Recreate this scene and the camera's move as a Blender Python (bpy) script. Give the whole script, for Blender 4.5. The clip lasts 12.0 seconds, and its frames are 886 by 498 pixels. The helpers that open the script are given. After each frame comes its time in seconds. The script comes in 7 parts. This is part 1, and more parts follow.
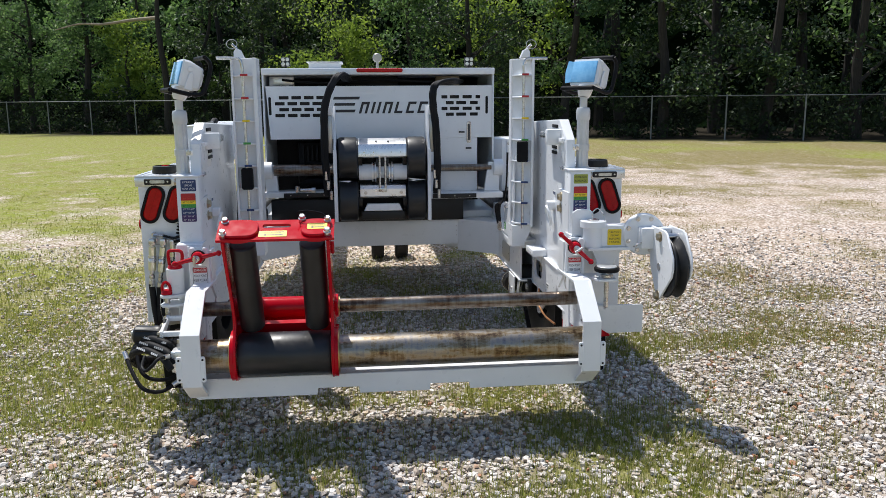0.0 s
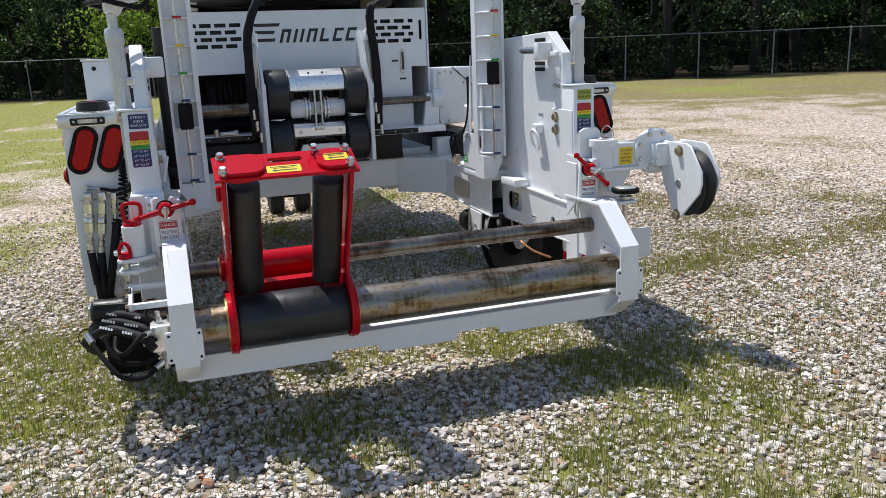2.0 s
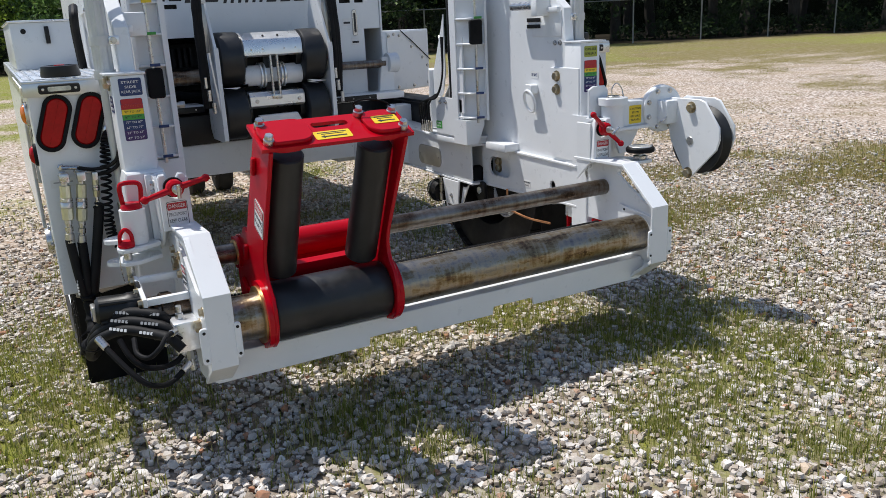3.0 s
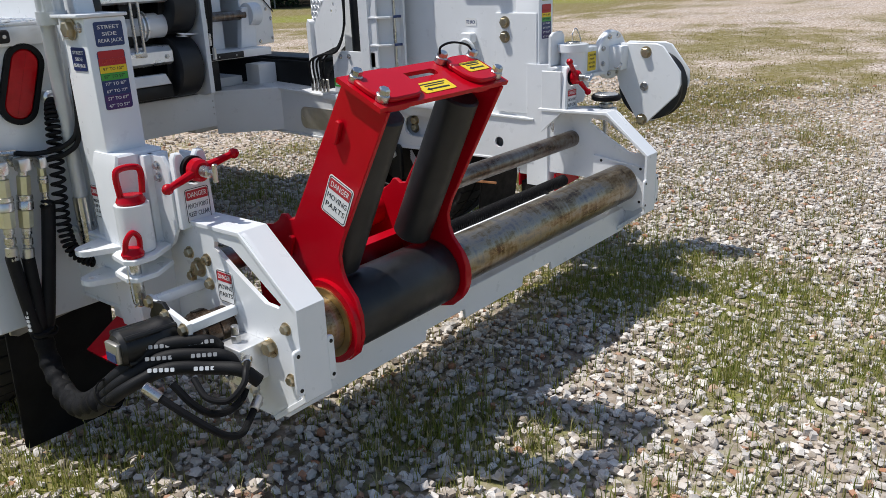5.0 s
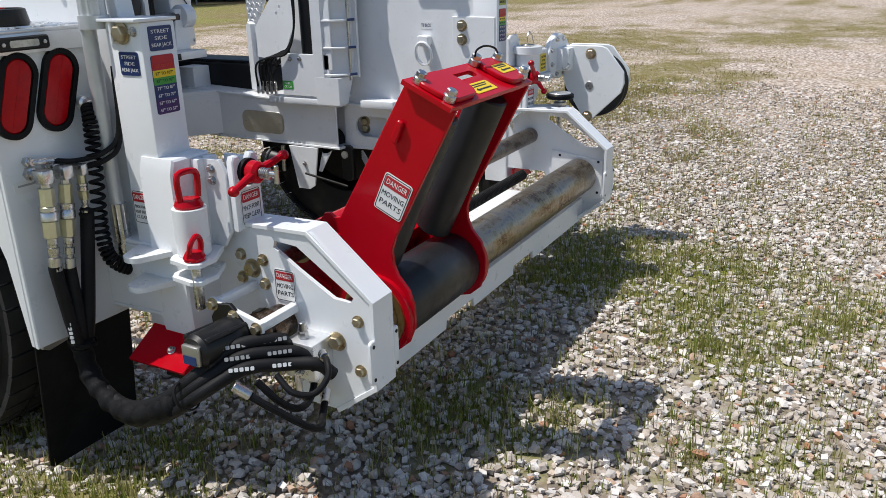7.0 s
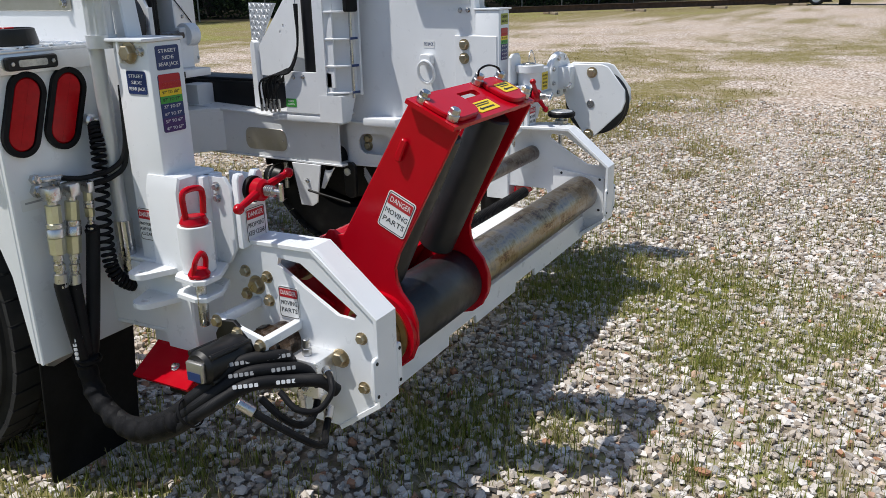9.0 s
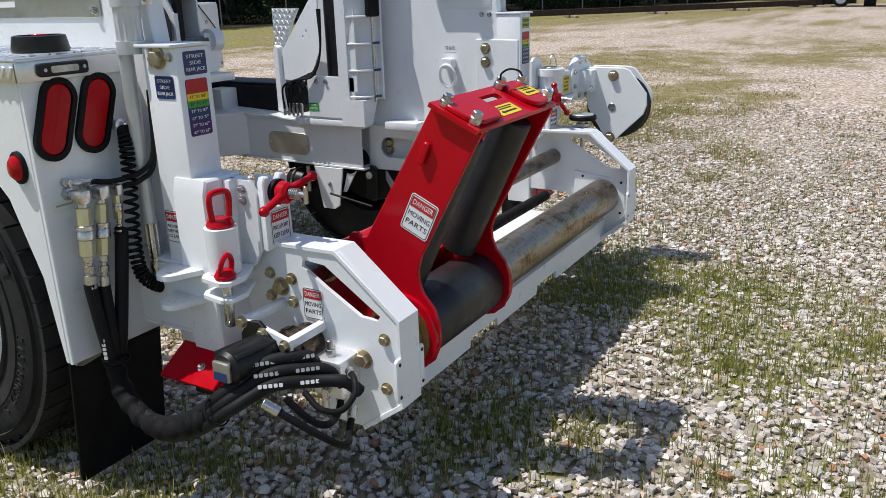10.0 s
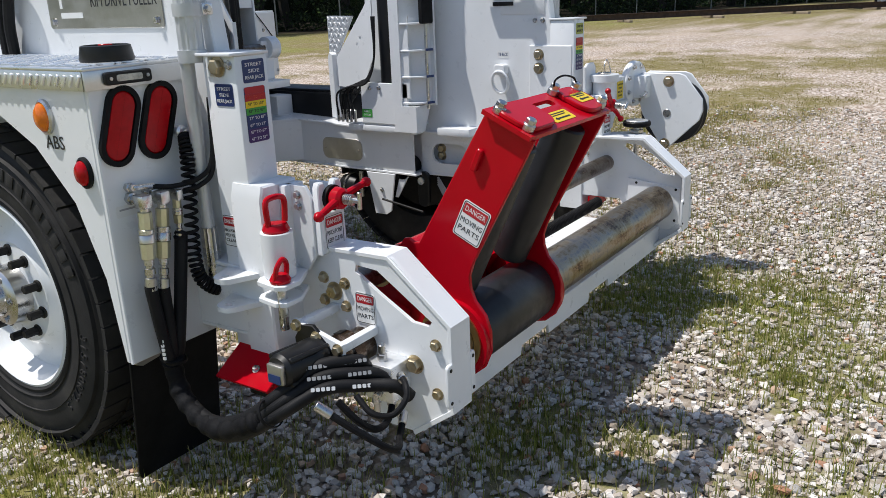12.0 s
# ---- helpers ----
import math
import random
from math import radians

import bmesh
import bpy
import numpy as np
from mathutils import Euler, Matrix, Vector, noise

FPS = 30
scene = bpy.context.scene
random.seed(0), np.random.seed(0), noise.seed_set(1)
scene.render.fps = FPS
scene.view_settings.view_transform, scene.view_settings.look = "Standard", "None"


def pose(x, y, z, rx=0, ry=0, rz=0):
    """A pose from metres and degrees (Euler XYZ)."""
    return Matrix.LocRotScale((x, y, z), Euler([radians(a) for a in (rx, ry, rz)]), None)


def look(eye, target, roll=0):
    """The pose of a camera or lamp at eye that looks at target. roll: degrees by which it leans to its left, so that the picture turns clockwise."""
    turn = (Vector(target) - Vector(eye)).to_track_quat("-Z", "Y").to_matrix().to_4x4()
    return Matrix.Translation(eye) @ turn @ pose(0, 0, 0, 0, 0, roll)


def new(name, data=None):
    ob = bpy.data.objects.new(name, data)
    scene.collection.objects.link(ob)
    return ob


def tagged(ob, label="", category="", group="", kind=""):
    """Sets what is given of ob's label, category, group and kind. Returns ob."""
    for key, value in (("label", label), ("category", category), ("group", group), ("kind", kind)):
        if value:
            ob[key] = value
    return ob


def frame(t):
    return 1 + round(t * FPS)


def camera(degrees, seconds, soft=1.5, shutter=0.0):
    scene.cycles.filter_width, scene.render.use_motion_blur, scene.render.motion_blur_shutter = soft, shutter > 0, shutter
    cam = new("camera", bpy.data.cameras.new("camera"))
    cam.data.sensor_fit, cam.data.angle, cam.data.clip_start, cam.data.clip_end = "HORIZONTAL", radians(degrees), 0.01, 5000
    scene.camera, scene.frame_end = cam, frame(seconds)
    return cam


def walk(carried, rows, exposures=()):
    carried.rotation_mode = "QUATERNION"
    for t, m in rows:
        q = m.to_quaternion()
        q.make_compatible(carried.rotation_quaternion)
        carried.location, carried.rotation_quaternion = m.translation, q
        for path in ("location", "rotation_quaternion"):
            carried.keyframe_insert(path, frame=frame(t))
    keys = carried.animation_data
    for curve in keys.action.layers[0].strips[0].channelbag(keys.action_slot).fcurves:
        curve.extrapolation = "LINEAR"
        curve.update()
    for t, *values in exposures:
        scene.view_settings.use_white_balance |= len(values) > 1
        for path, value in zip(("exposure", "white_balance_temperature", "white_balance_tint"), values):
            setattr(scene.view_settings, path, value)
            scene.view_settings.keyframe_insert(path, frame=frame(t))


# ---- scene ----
cam = camera(58.4, 12.0, soft=0.6)
EXPOSURES = [(0.0, 0.25), (1.0, 0.24), (2.5, 0.1), (5.0, 0.0), (9.0, 0.0), (12.0, 0.02)]
PATH = [
    (0, (-0.14, -4.201, 1.614), (0.061, -2.244, 1.252), -0.4),
    (0.5, (-0.138, -4.198, 1.613), (0.092, -2.247, 1.238), -0.7),
    (1, (-0.207, -4.131, 1.581), (0.088, -2.194, 1.182), -1.3),
    (1.5, (-0.569, -3.893, 1.519), (-0.132, -1.99, 1.085), -1.8),
    (2, (-0.879, -3.573, 1.437), (-0.261, -1.732, 0.958), -2.3),
    (2.5, (-1.172, -3.252, 1.4), (-0.362, -1.496, 0.888), -2.5),
    (3, (-1.393, -3.092, 1.391), (-0.478, -1.403, 0.836), -2.8),
    (3.2, (-1.487, -2.999, 1.393), (-0.504, -1.357, 0.815), -2.7),
    (4.8, (-2.024, -2.163, 1.337), (-0.609, -0.912, 0.679), -2.2),
    (5, (-2.021, -2.069, 1.342), (-0.573, -0.862, 0.675), -2.2),
    (5.5, (-2.108, -1.895, 1.354), (-0.583, -0.796, 0.672), -1.9),
    (6, (-2.281, -1.773, 1.359), (-0.699, -0.759, 0.674), -1.6),
    (6.5, (-2.367, -1.734, 1.368), (-0.745, -0.784, 0.686), -1.4),
    (7, (-2.4, -1.734, 1.374), (-0.754, -0.819, 0.699), -1.3),
    (9, (-2.413, -1.734, 1.381), (-0.756, -0.812, 0.745), -1.2),
    (9.5, (-2.424, -1.737, 1.383), (-0.775, -0.797, 0.752), -1.4),
    (10, (-2.431, -1.737, 1.383), (-0.796, -0.77, 0.757), -1.6),
    (10.5, (-2.438, -1.738, 1.387), (-0.821, -0.739, 0.764), -1.8),
    (11, (-2.438, -1.734, 1.387), (-0.841, -0.701, 0.768), -2.0),
    (11.5, (-2.438, -1.733, 1.387), (-0.857, -0.674, 0.773), -2.1),
    (12, (-2.437, -1.734, 1.387), (-0.865, -0.659, 0.778), -2.2),
]
walk(cam, [(t, look(eye, target, roll)) for t, eye, target, roll in PATH], exposures=EXPOSURES)

# ---- light ----
world = bpy.data.worlds.new("sky")
scene.world = world
world.use_nodes = True
sky = world.node_tree.nodes.new("ShaderNodeTexSky")
sky.sky_type = "NISHITA"
sky.sun_disc = False
sky.sun_elevation = radians(66)
sky.sun_rotation = radians(-36)
world.node_tree.links.new(sky.outputs[0], world.node_tree.nodes["Background"].inputs[0])
world.node_tree.nodes["Background"].inputs[1].default_value = 0.128
sun_data = bpy.data.lights.new("sun", "SUN")
sun_data.energy = 4.5
sun_data.angle = radians(0.5)
sun_data.color = (1.0, 0.972, 0.93)
sun = new("sun", sun_data)
SUN_WAY = Vector((-0.265, 0.365, 1.0))
sun.matrix_world = look(SUN_WAY * 20, (0, 0, 0))
scene.view_settings.exposure = 0.1

# ---- materials ----


def material(name, base, rough=0.5, metal=0.0, spec=0.5, coat=0.0, build=None):
    """A node material; build(nodes, links, bsdf) may add its grain."""
    m = bpy.data.materials.new(name)
    m.use_nodes = True
    n, l = m.node_tree.nodes, m.node_tree.links
    b = n["Principled BSDF"]
    b.inputs["Base Color"].default_value = (*base, 1)
    b.inputs["Roughness"].default_value = rough
    b.inputs["Metallic"].default_value = metal
    b.inputs["Specular IOR Level"].default_value = spec
    b.inputs["Coat Weight"].default_value = coat
    b.inputs["Coat Roughness"].default_value = 0.08
    if build:
        build(n, l, b)
    return m


def coords(n, l, scale=(1, 1, 1)):
    g = n.new("ShaderNodeNewGeometry")
    mp = n.new("ShaderNodeMapping")
    mp.inputs["Scale"].default_value = scale
    l.new(g.outputs["Position"], mp.inputs[0])
    return mp.outputs[0]


def grain(n, l, vec, scale, detail=4, rough=0.6):
    t = n.new("ShaderNodeTexNoise")
    t.inputs["Scale"].default_value = scale
    t.inputs["Detail"].default_value = detail
    t.inputs["Roughness"].default_value = rough
    l.new(vec, t.inputs["Vector"])
    return t.outputs["Fac"]


def ramp(n, l, fac, stops):
    r = n.new("ShaderNodeValToRGB")
    e = r.color_ramp.elements
    while len(e) < len(stops):
        e.new(0.5)
    for el, (p, c) in zip(e, stops):
        el.position, el.color = p, (*c, 1) if len(c) == 3 else c
    l.new(fac, r.inputs[0])
    return r.outputs[0]


def blend(n, l, fac, a, b, mode="MIX"):
    m = n.new("ShaderNodeMix")
    m.data_type, m.blend_type = "RGBA", mode
    for i, v in ((0, fac), (6, a), (7, b)):
        if isinstance(v, bpy.types.NodeSocket):
            l.new(v, m.inputs[i])
        else:
            m.inputs[i].default_value = v if i == 0 else (*v, 1)
    return m.outputs[2]


def remap(n, l, v, a0, a1, b0, b1):
    r = n.new("ShaderNodeMapRange")
    for i, x in enumerate((a0, a1, b0, b1)):
        r.inputs[i + 1].default_value = x
    l.new(v, r.inputs[0])
    return r.outputs[0]


def bump(n, l, b, h, strength, dist):
    k = n.new("ShaderNodeBump")
    k.inputs["Strength"].default_value = strength
    k.inputs["Distance"].default_value = dist
    l.new(h, k.inputs["Height"])
    l.new(k.outputs[0], b.inputs["Normal"])


def paint(light, dark, scale=3.0, peel=260.0, r0=0.25, r1=0.42, strength=0.06):
    """Sprayed paint: faint dust in patches, uneven gloss and orange peel."""
    def build(n, l, b):
        v = coords(n, l)
        g = grain(n, l, v, scale, 6)
        l.new(ramp(n, l, g, [(0.32, dark), (0.62, light)]), b.inputs["Base Color"])
        l.new(remap(n, l, grain(n, l, v, scale * 7, 4), 0.3, 0.7, r0, r1), b.inputs["Roughness"])
        bump(n, l, b, grain(n, l, v, peel, 2), strength, 0.002)
    return build


WHITE = material("white_paint", (0.8, 0.8, 0.79), 0.3, coat=0.25, build=paint((0.785, 0.80, 0.815), (0.735, 0.752, 0.765)))
RED = material("red_paint", (0.35, 0.003, 0.01), 0.25, spec=0.18, coat=0.05, build=paint((0.47, 0.0025, 0.012), (0.39, 0.002, 0.009), r0=0.12, r1=0.26))
RED_LENS = material("red_lens", (0.45, 0.004, 0.008), 0.14, spec=0.25, build=paint((0.45, 0.004, 0.008), (0.34, 0.003, 0.006), scale=40, peel=500, r0=0.1, r1=0.2, strength=0.15))
AMBER = material("amber_lens", (0.8, 0.2, 0.004), 0.15, coat=0.2, build=paint((0.82, 0.2, 0.004), (0.62, 0.12, 0.003), scale=40, peel=300, r0=0.08, r1=0.2, strength=0.3))
POLE = material("satin_aluminium_pole", (0.6, 0.61, 0.62), 0.4, metal=0.35, build=paint((0.60, 0.615, 0.63), (0.52, 0.53, 0.54), scale=9, r0=0.35, r1=0.5))
CLEAR_LENS = material("clear_lens", (0.62, 0.62, 0.58), 0.1, metal=0.4, build=paint((0.66, 0.66, 0.6), (0.4, 0.4, 0.36), scale=60, peel=300, r0=0.05, r1=0.25, strength=0.4))


def rubber_grain(n, l, b):
    v = coords(n, l)
    g = grain(n, l, v, 9, 6)
    l.new(ramp(n, l, g, [(0.3, (0.004, 0.004, 0.005)), (0.7, (0.012, 0.012, 0.013))]), b.inputs["Base Color"])
    l.new(remap(n, l, grain(n, l, v, 30, 4), 0.3, 0.7, 0.42, 0.7), b.inputs["Roughness"])
    bump(n, l, b, grain(n, l, v, 300, 3), 0.12, 0.002)


RUBBER = material("black_rubber", (0.012, 0.012, 0.012), 0.55, spec=0.14, build=rubber_grain)


def tyre_grain(n, l, b):
    v = coords(n, l)
    g = grain(n, l, v, 7, 7)
    l.new(ramp(n, l, g, [(0.3, (0.012, 0.012, 0.012)), (0.55, (0.026, 0.025, 0.025)), (0.75, (0.05, 0.047, 0.043))]), b.inputs["Base Color"])
    bump(n, l, b, grain(n, l, v, 160, 4), 0.2, 0.003)


TYRE = material("dusty_tyre_rubber", (0.03, 0.03, 0.03), 0.75, spec=0.3, build=tyre_grain)


def roller_grain(n, l, b):
    v = coords(n, l, (1, 1, 1))
    g = grain(n, l, v, 6, 6)
    l.new(ramp(n, l, g, [(0.3, (0.008, 0.008, 0.009)), (0.7, (0.018, 0.019, 0.021))]), b.inputs["Base Color"])
    l.new(remap(n, l, grain(n, l, v, 25, 5), 0.3, 0.7, 0.3, 0.55), b.inputs["Roughness"])
    bump(n, l, b, grain(n, l, v, 420, 2), 0.05, 0.001)


ROLLER = material("black_roller_plastic", (0.02, 0.02, 0.021), 0.4, build=roller_grain)
BLACK = material("black_paint", (0.008, 0.008, 0.009), 0.38, spec=0.4, build=paint((0.009, 0.009, 0.010), (0.005, 0.005, 0.005), r0=0.3, r1=0.5))
DARK = material("dark_machinery", (0.012, 0.011, 0.01), 0.5, spec=0.3, build=paint((0.014, 0.013, 0.012), (0.005, 0.005, 0.005), scale=9, r0=0.45, r1=0.7))


def worn_steel(stops, r0, r1):
    def build(n, l, b):
        v = coords(n, l, (1.0, 3.0, 3.0))
        g = grain(n, l, v, 4.5, 9, 0.72)
        streak = grain(n, l, coords(n, l, (26, 3, 3)), 2.0, 5)
        mix = n.new("ShaderNodeMath")
        mix.operation = "MULTIPLY_ADD"
        l.new(streak, mix.inputs[0])
        mix.inputs[1].default_value = 0.35
        l.new(g, mix.inputs[2])
        l.new(ramp(n, l, mix.outputs[0], stops), b.inputs["Base Color"])
        l.new(remap(n, l, g, 0.3, 0.7, r0, r1), b.inputs["Roughness"])
        bump(n, l, b, grain(n, l, v, 90, 4), 0.05, 0.002)
    return build


DRUM_STEEL = material("oxidised_steel_pipe", (0.3, 0.25, 0.19), 0.32, metal=0.9, build=worn_steel(
    [(0.44, (0.035, 0.023, 0.018)), (0.54, (0.11, 0.072, 0.045)), (0.63, (0.24, 0.18, 0.105)), (0.70, (0.33, 0.29, 0.23)), (0.80, (0.21, 0.20, 0.20)), (0.92, (0.07, 0.075, 0.095))], 0.22, 0.42))
SHAFT_STEEL = material("stained_steel_shaft", (0.2, 0.15, 0.11), 0.35, metal=0.9, build=worn_steel(
    [(0.48, (0.035, 0.02, 0.014)), (0.6, (0.11, 0.07, 0.046)), (0.72, (0.20, 0.17, 0.14)), (0.9, (0.30, 0.29, 0.28))], 0.2, 0.42))
STEEL = material("bright_steel", (0.55, 0.54, 0.52), 0.25, metal=1.0, build=worn_steel(
    [(0.4, (0.42, 0.41, 0.39)), (0.75, (0.62, 0.61, 0.6))], 0.18, 0.38))
STAINLESS = material("brushed_stainless_plate", (0.42, 0.41, 0.39), 0.36, metal=0.9, build=worn_steel(
    [(0.4, (0.36, 0.35, 0.33)), (0.75, (0.46, 0.45, 0.43))], 0.3, 0.45))
ALU = material("bare_aluminium", (0.6, 0.61, 0.62), 0.35, metal=0.75, build=worn_steel(
    [(0.4, (0.70, 0.71, 0.72)), (0.75, (0.86, 0.87, 0.88))], 0.22, 0.38))
ZINC = material("yellow_zinc_bolt", (0.5, 0.4, 0.2), 0.35, metal=0.9, build=worn_steel(
    [(0.4, (0.33, 0.25, 0.15)), (0.75, (0.50, 0.43, 0.30))], 0.25, 0.45))
BRASS = material("bronze_bushing", (0.55, 0.38, 0.14), 0.35, metal=0.95, build=worn_steel(
    [(0.4, (0.42, 0.27, 0.09)), (0.75, (0.6, 0.44, 0.2))], 0.25, 0.45))
ZINC_PALE = material("yellow_passivated_zinc", (0.6, 0.57, 0.36), 0.35, metal=0.9, build=worn_steel(
    [(0.4, (0.52, 0.48, 0.30)), (0.75, (0.68, 0.66, 0.50))], 0.25, 0.45))
COPPER = material("copper_tube", (0.55, 0.26, 0.12), 0.35, metal=0.9, build=worn_steel(
    [(0.4, (0.4, 0.17, 0.08)), (0.75, (0.6, 0.3, 0.15))], 0.25, 0.45))


def wire_zinc(n, l, b):
    v = coords(n, l)
    l.new(ramp(n, l, grain(n, l, v, 4, 4), [(0.3, (0.02, 0.02, 0.02)), (0.7, (0.045, 0.045, 0.045))]), b.inputs["Base Color"])


WIRE = material("weathered_fence_wire", (0.1, 0.1, 0.1), 0.6, metal=0.4, build=wire_zinc)


def fence_zinc(n, l, b):
    v = coords(n, l)
    l.new(ramp(n, l, grain(n, l, v, 3, 4), [(0.3, (0.15, 0.16, 0.16)), (0.7, (0.25, 0.26, 0.26))]), b.inputs["Base Color"])


GALV = material("galvanised_fence_steel", (0.3, 0.31, 0.31), 0.5, metal=0.6, build=fence_zinc)


def sleeve_grain(n, l, b):
    v = coords(n, l)
    w = n.new("ShaderNodeTexWave")
    w.inputs["Scale"].default_value = 180
    w.inputs["Distortion"].default_value = 2
    l.new(v, w.inputs["Vector"])
    l.new(ramp(n, l, grain(n, l, v, 14, 5), [(0.3, (0.003, 0.003, 0.004)), (0.7, (0.009, 0.009, 0.010))]), b.inputs["Base Color"])
    bump(n, l, b, w.outputs["Fac"], 0.25, 0.001)


HOSE = material("black_hose_sleeve", (0.008, 0.008, 0.009), 0.6, spec=0.25, build=sleeve_grain)
SLEEVE = material("dark_woven_sleeve", (0.02, 0.02, 0.021), 0.7, spec=0.12, build=paint((0.011, 0.011, 0.012), (0.004, 0.004, 0.005), scale=22, peel=420, r0=0.6, r1=0.8, strength=0.5))
# same metal as the lugs, coloured darker so they carry the glint
LID = material("tread_plate_sheet", (0.5, 0.51, 0.52), 0.4, metal=0.8, build=worn_steel(
    [(0.4, (0.56, 0.57, 0.58)), (0.75, (0.70, 0.71, 0.72))], 0.22, 0.4))
PRINT_WHITE = material("white_print", (0.75, 0.75, 0.74), 0.5)
PRINT_GREY = material("grey_print", (0.35, 0.35, 0.35), 0.5)
PRINT_BLACK = material("black_print", (0.015, 0.015, 0.02), 0.45)
PRINT_RED = material("red_print", (0.42, 0.012, 0.02), 0.4)
PRINT_NAVY = material("navy_print", (0.012, 0.035, 0.13), 0.4)
PRINT_VIOLET = material("violet_print", (0.05, 0.02, 0.12), 0.4)
PRINT_GREEN = material("green_print", (0.05, 0.32, 0.05), 0.4)
PRINT_OLIVE = material("olive_print", (0.32, 0.36, 0.05), 0.4)
PRINT_YELLOW = material("yellow_print", (0.78, 0.56, 0.02), 0.4)
PRINT_ORANGE = material("orange_red_print", (0.55, 0.05, 0.02), 0.4)
BLUE_FILM = material("blue_film", (0.09, 0.32, 0.62), 0.12, coat=0.6, build=paint((0.22, 0.52, 0.80), (0.13, 0.38, 0.68), scale=20, peel=90, r0=0.08, r1=0.25, strength=0.4))


def lawn_ground(n, l, b):
    """Crushed limestone with fines and soil, grown over where the grass layer says so."""
    v = coords(n, l)
    cell = n.new("ShaderNodeTexVoronoi")
    cell.inputs["Scale"].default_value = 30
    l.new(v, cell.inputs["Vector"])
    sep = n.new("ShaderNodeSeparateColor")
    l.new(cell.outputs["Color"], sep.inputs[0])
    stone = ramp(n, l, sep.outputs[0], [(0.0, (0.36, 0.30, 0.245)), (0.3, (0.62, 0.545, 0.475)), (0.62, (0.79, 0.725, 0.665)), (0.92, (0.85, 0.815, 0.78)), (1.0, (0.50, 0.31, 0.21))])
    gap = ramp(n, l, cell.outputs["Distance"], [(0.3, (0.94, 0.93, 0.93)), (0.72, (0.36, 0.315, 0.27))])
    stone = blend(n, l, 1.0, stone, gap, "MULTIPLY")
    stone = blend(n, l, 1.0, stone, ramp(n, l, grain(n, l, v, 9, 8, 0.85), [(0.36, (0.70, 0.66, 0.62)), (0.62, (1.16, 1.15, 1.15))]), "MULTIPLY")
    big = grain(n, l, v, 0.7, 5)
    stone = blend(n, l, remap(n, l, big, 0.40, 0.66, 0.0, 0.4), stone, (0.46, 0.355, 0.26))
    loose = n.new("ShaderNodeAttribute")
    loose.attribute_name = "loose"
    earth = ramp(n, l, grain(n, l, v, 26, 8, 0.8), [(0.35, (0.11, 0.09, 0.068)), (0.52, (0.25, 0.21, 0.165)), (0.66, (0.46, 0.41, 0.35))])
    stone = blend(n, l, remap(n, l, loose.outputs["Fac"], 0.1, 0.75, 0.0, 0.72), stone, earth)
    fine = grain(n, l, v, 38, 6, 0.75)
    green = ramp(n, l, fine, [(0.3, (0.075, 0.098, 0.010)), (0.5, (0.18, 0.215, 0.018)), (0.72, (0.33, 0.355, 0.04))])
    straw = ramp(n, l, fine, [(0.3, (0.085, 0.07, 0.026)), (0.7, (0.25, 0.195, 0.085))])
    dry = n.new("ShaderNodeAttribute")
    dry.attribute_name = "dry"
    turf = blend(n, l, remap(n, l, dry.outputs["Fac"], 0.25, 0.75, 0.0, 0.85), green, straw)
    turf = blend(n, l, remap(n, l, grain(n, l, v, 0.9, 7, 0.75), 0.38, 0.64, 0.0, 0.6), turf, (0.19, 0.15, 0.05))
    at = n.new("ShaderNodeAttribute")
    at.attribute_name = "grass"
    rag = n.new("ShaderNodeMath")
    rag.operation = "MULTIPLY_ADD"
    l.new(ramp(n, l, grain(n, l, v, 5.5, 9, 0.85), [(0.36, (0, 0, 0)), (0.64, (1, 1, 1))]), rag.inputs[0])
    rag.inputs[1].default_value = 0.8
    l.new(at.outputs["Fac"], rag.inputs[2])
    l.new(blend(n, l, remap(n, l, rag.outputs[0], 0.66, 1.5, 0.0, 1.0), stone, turf), b.inputs["Base Color"])
    bump(n, l, b, cell.outputs["Distance"], -0.9, 0.03)
    # shade under the trees, put into the ground colour as a near-black blend
    shade_mask = n.new("ShaderNodeAttribute")
    shade_mask.attribute_name = "tree_shade"
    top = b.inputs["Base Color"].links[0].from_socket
    l.new(blend(n, l, shade_mask.outputs["Fac"], top, (0.02, 0.016, 0.009)), b.inputs["Base Color"])


GROUND = material("gravel_and_turf", (0.4, 0.36, 0.3), 0.95, spec=0.15, build=lawn_ground)


def stone_grain(n, l, b):
    g = n.new("ShaderNodeNewGeometry")
    tint = ramp(n, l, g.outputs["Random Per Island"], [(0.0, (0.23, 0.185, 0.14)), (0.12, (0.43, 0.37, 0.31)), (0.38, (0.575, 0.515, 0.455)), (0.72, (0.76, 0.72, 0.675)), (0.86, (0.39, 0.37, 0.355)), (0.95, (0.60, 0.48, 0.365)), (0.99, (0.38, 0.18, 0.10))])
    v = coords(n, l)
    l.new(blend(n, l, remap(n, l, grain(n, l, v, 60, 5), 0.35, 0.7, 0.0, 0.3), tint, (0.34, 0.29, 0.24)), b.inputs["Base Color"])
    bump(n, l, b, grain(n, l, v, 140, 4), 0.4, 0.004)


STONE = material("crushed_limestone", (0.5, 0.46, 0.42), 0.9, spec=0.2, build=stone_grain)


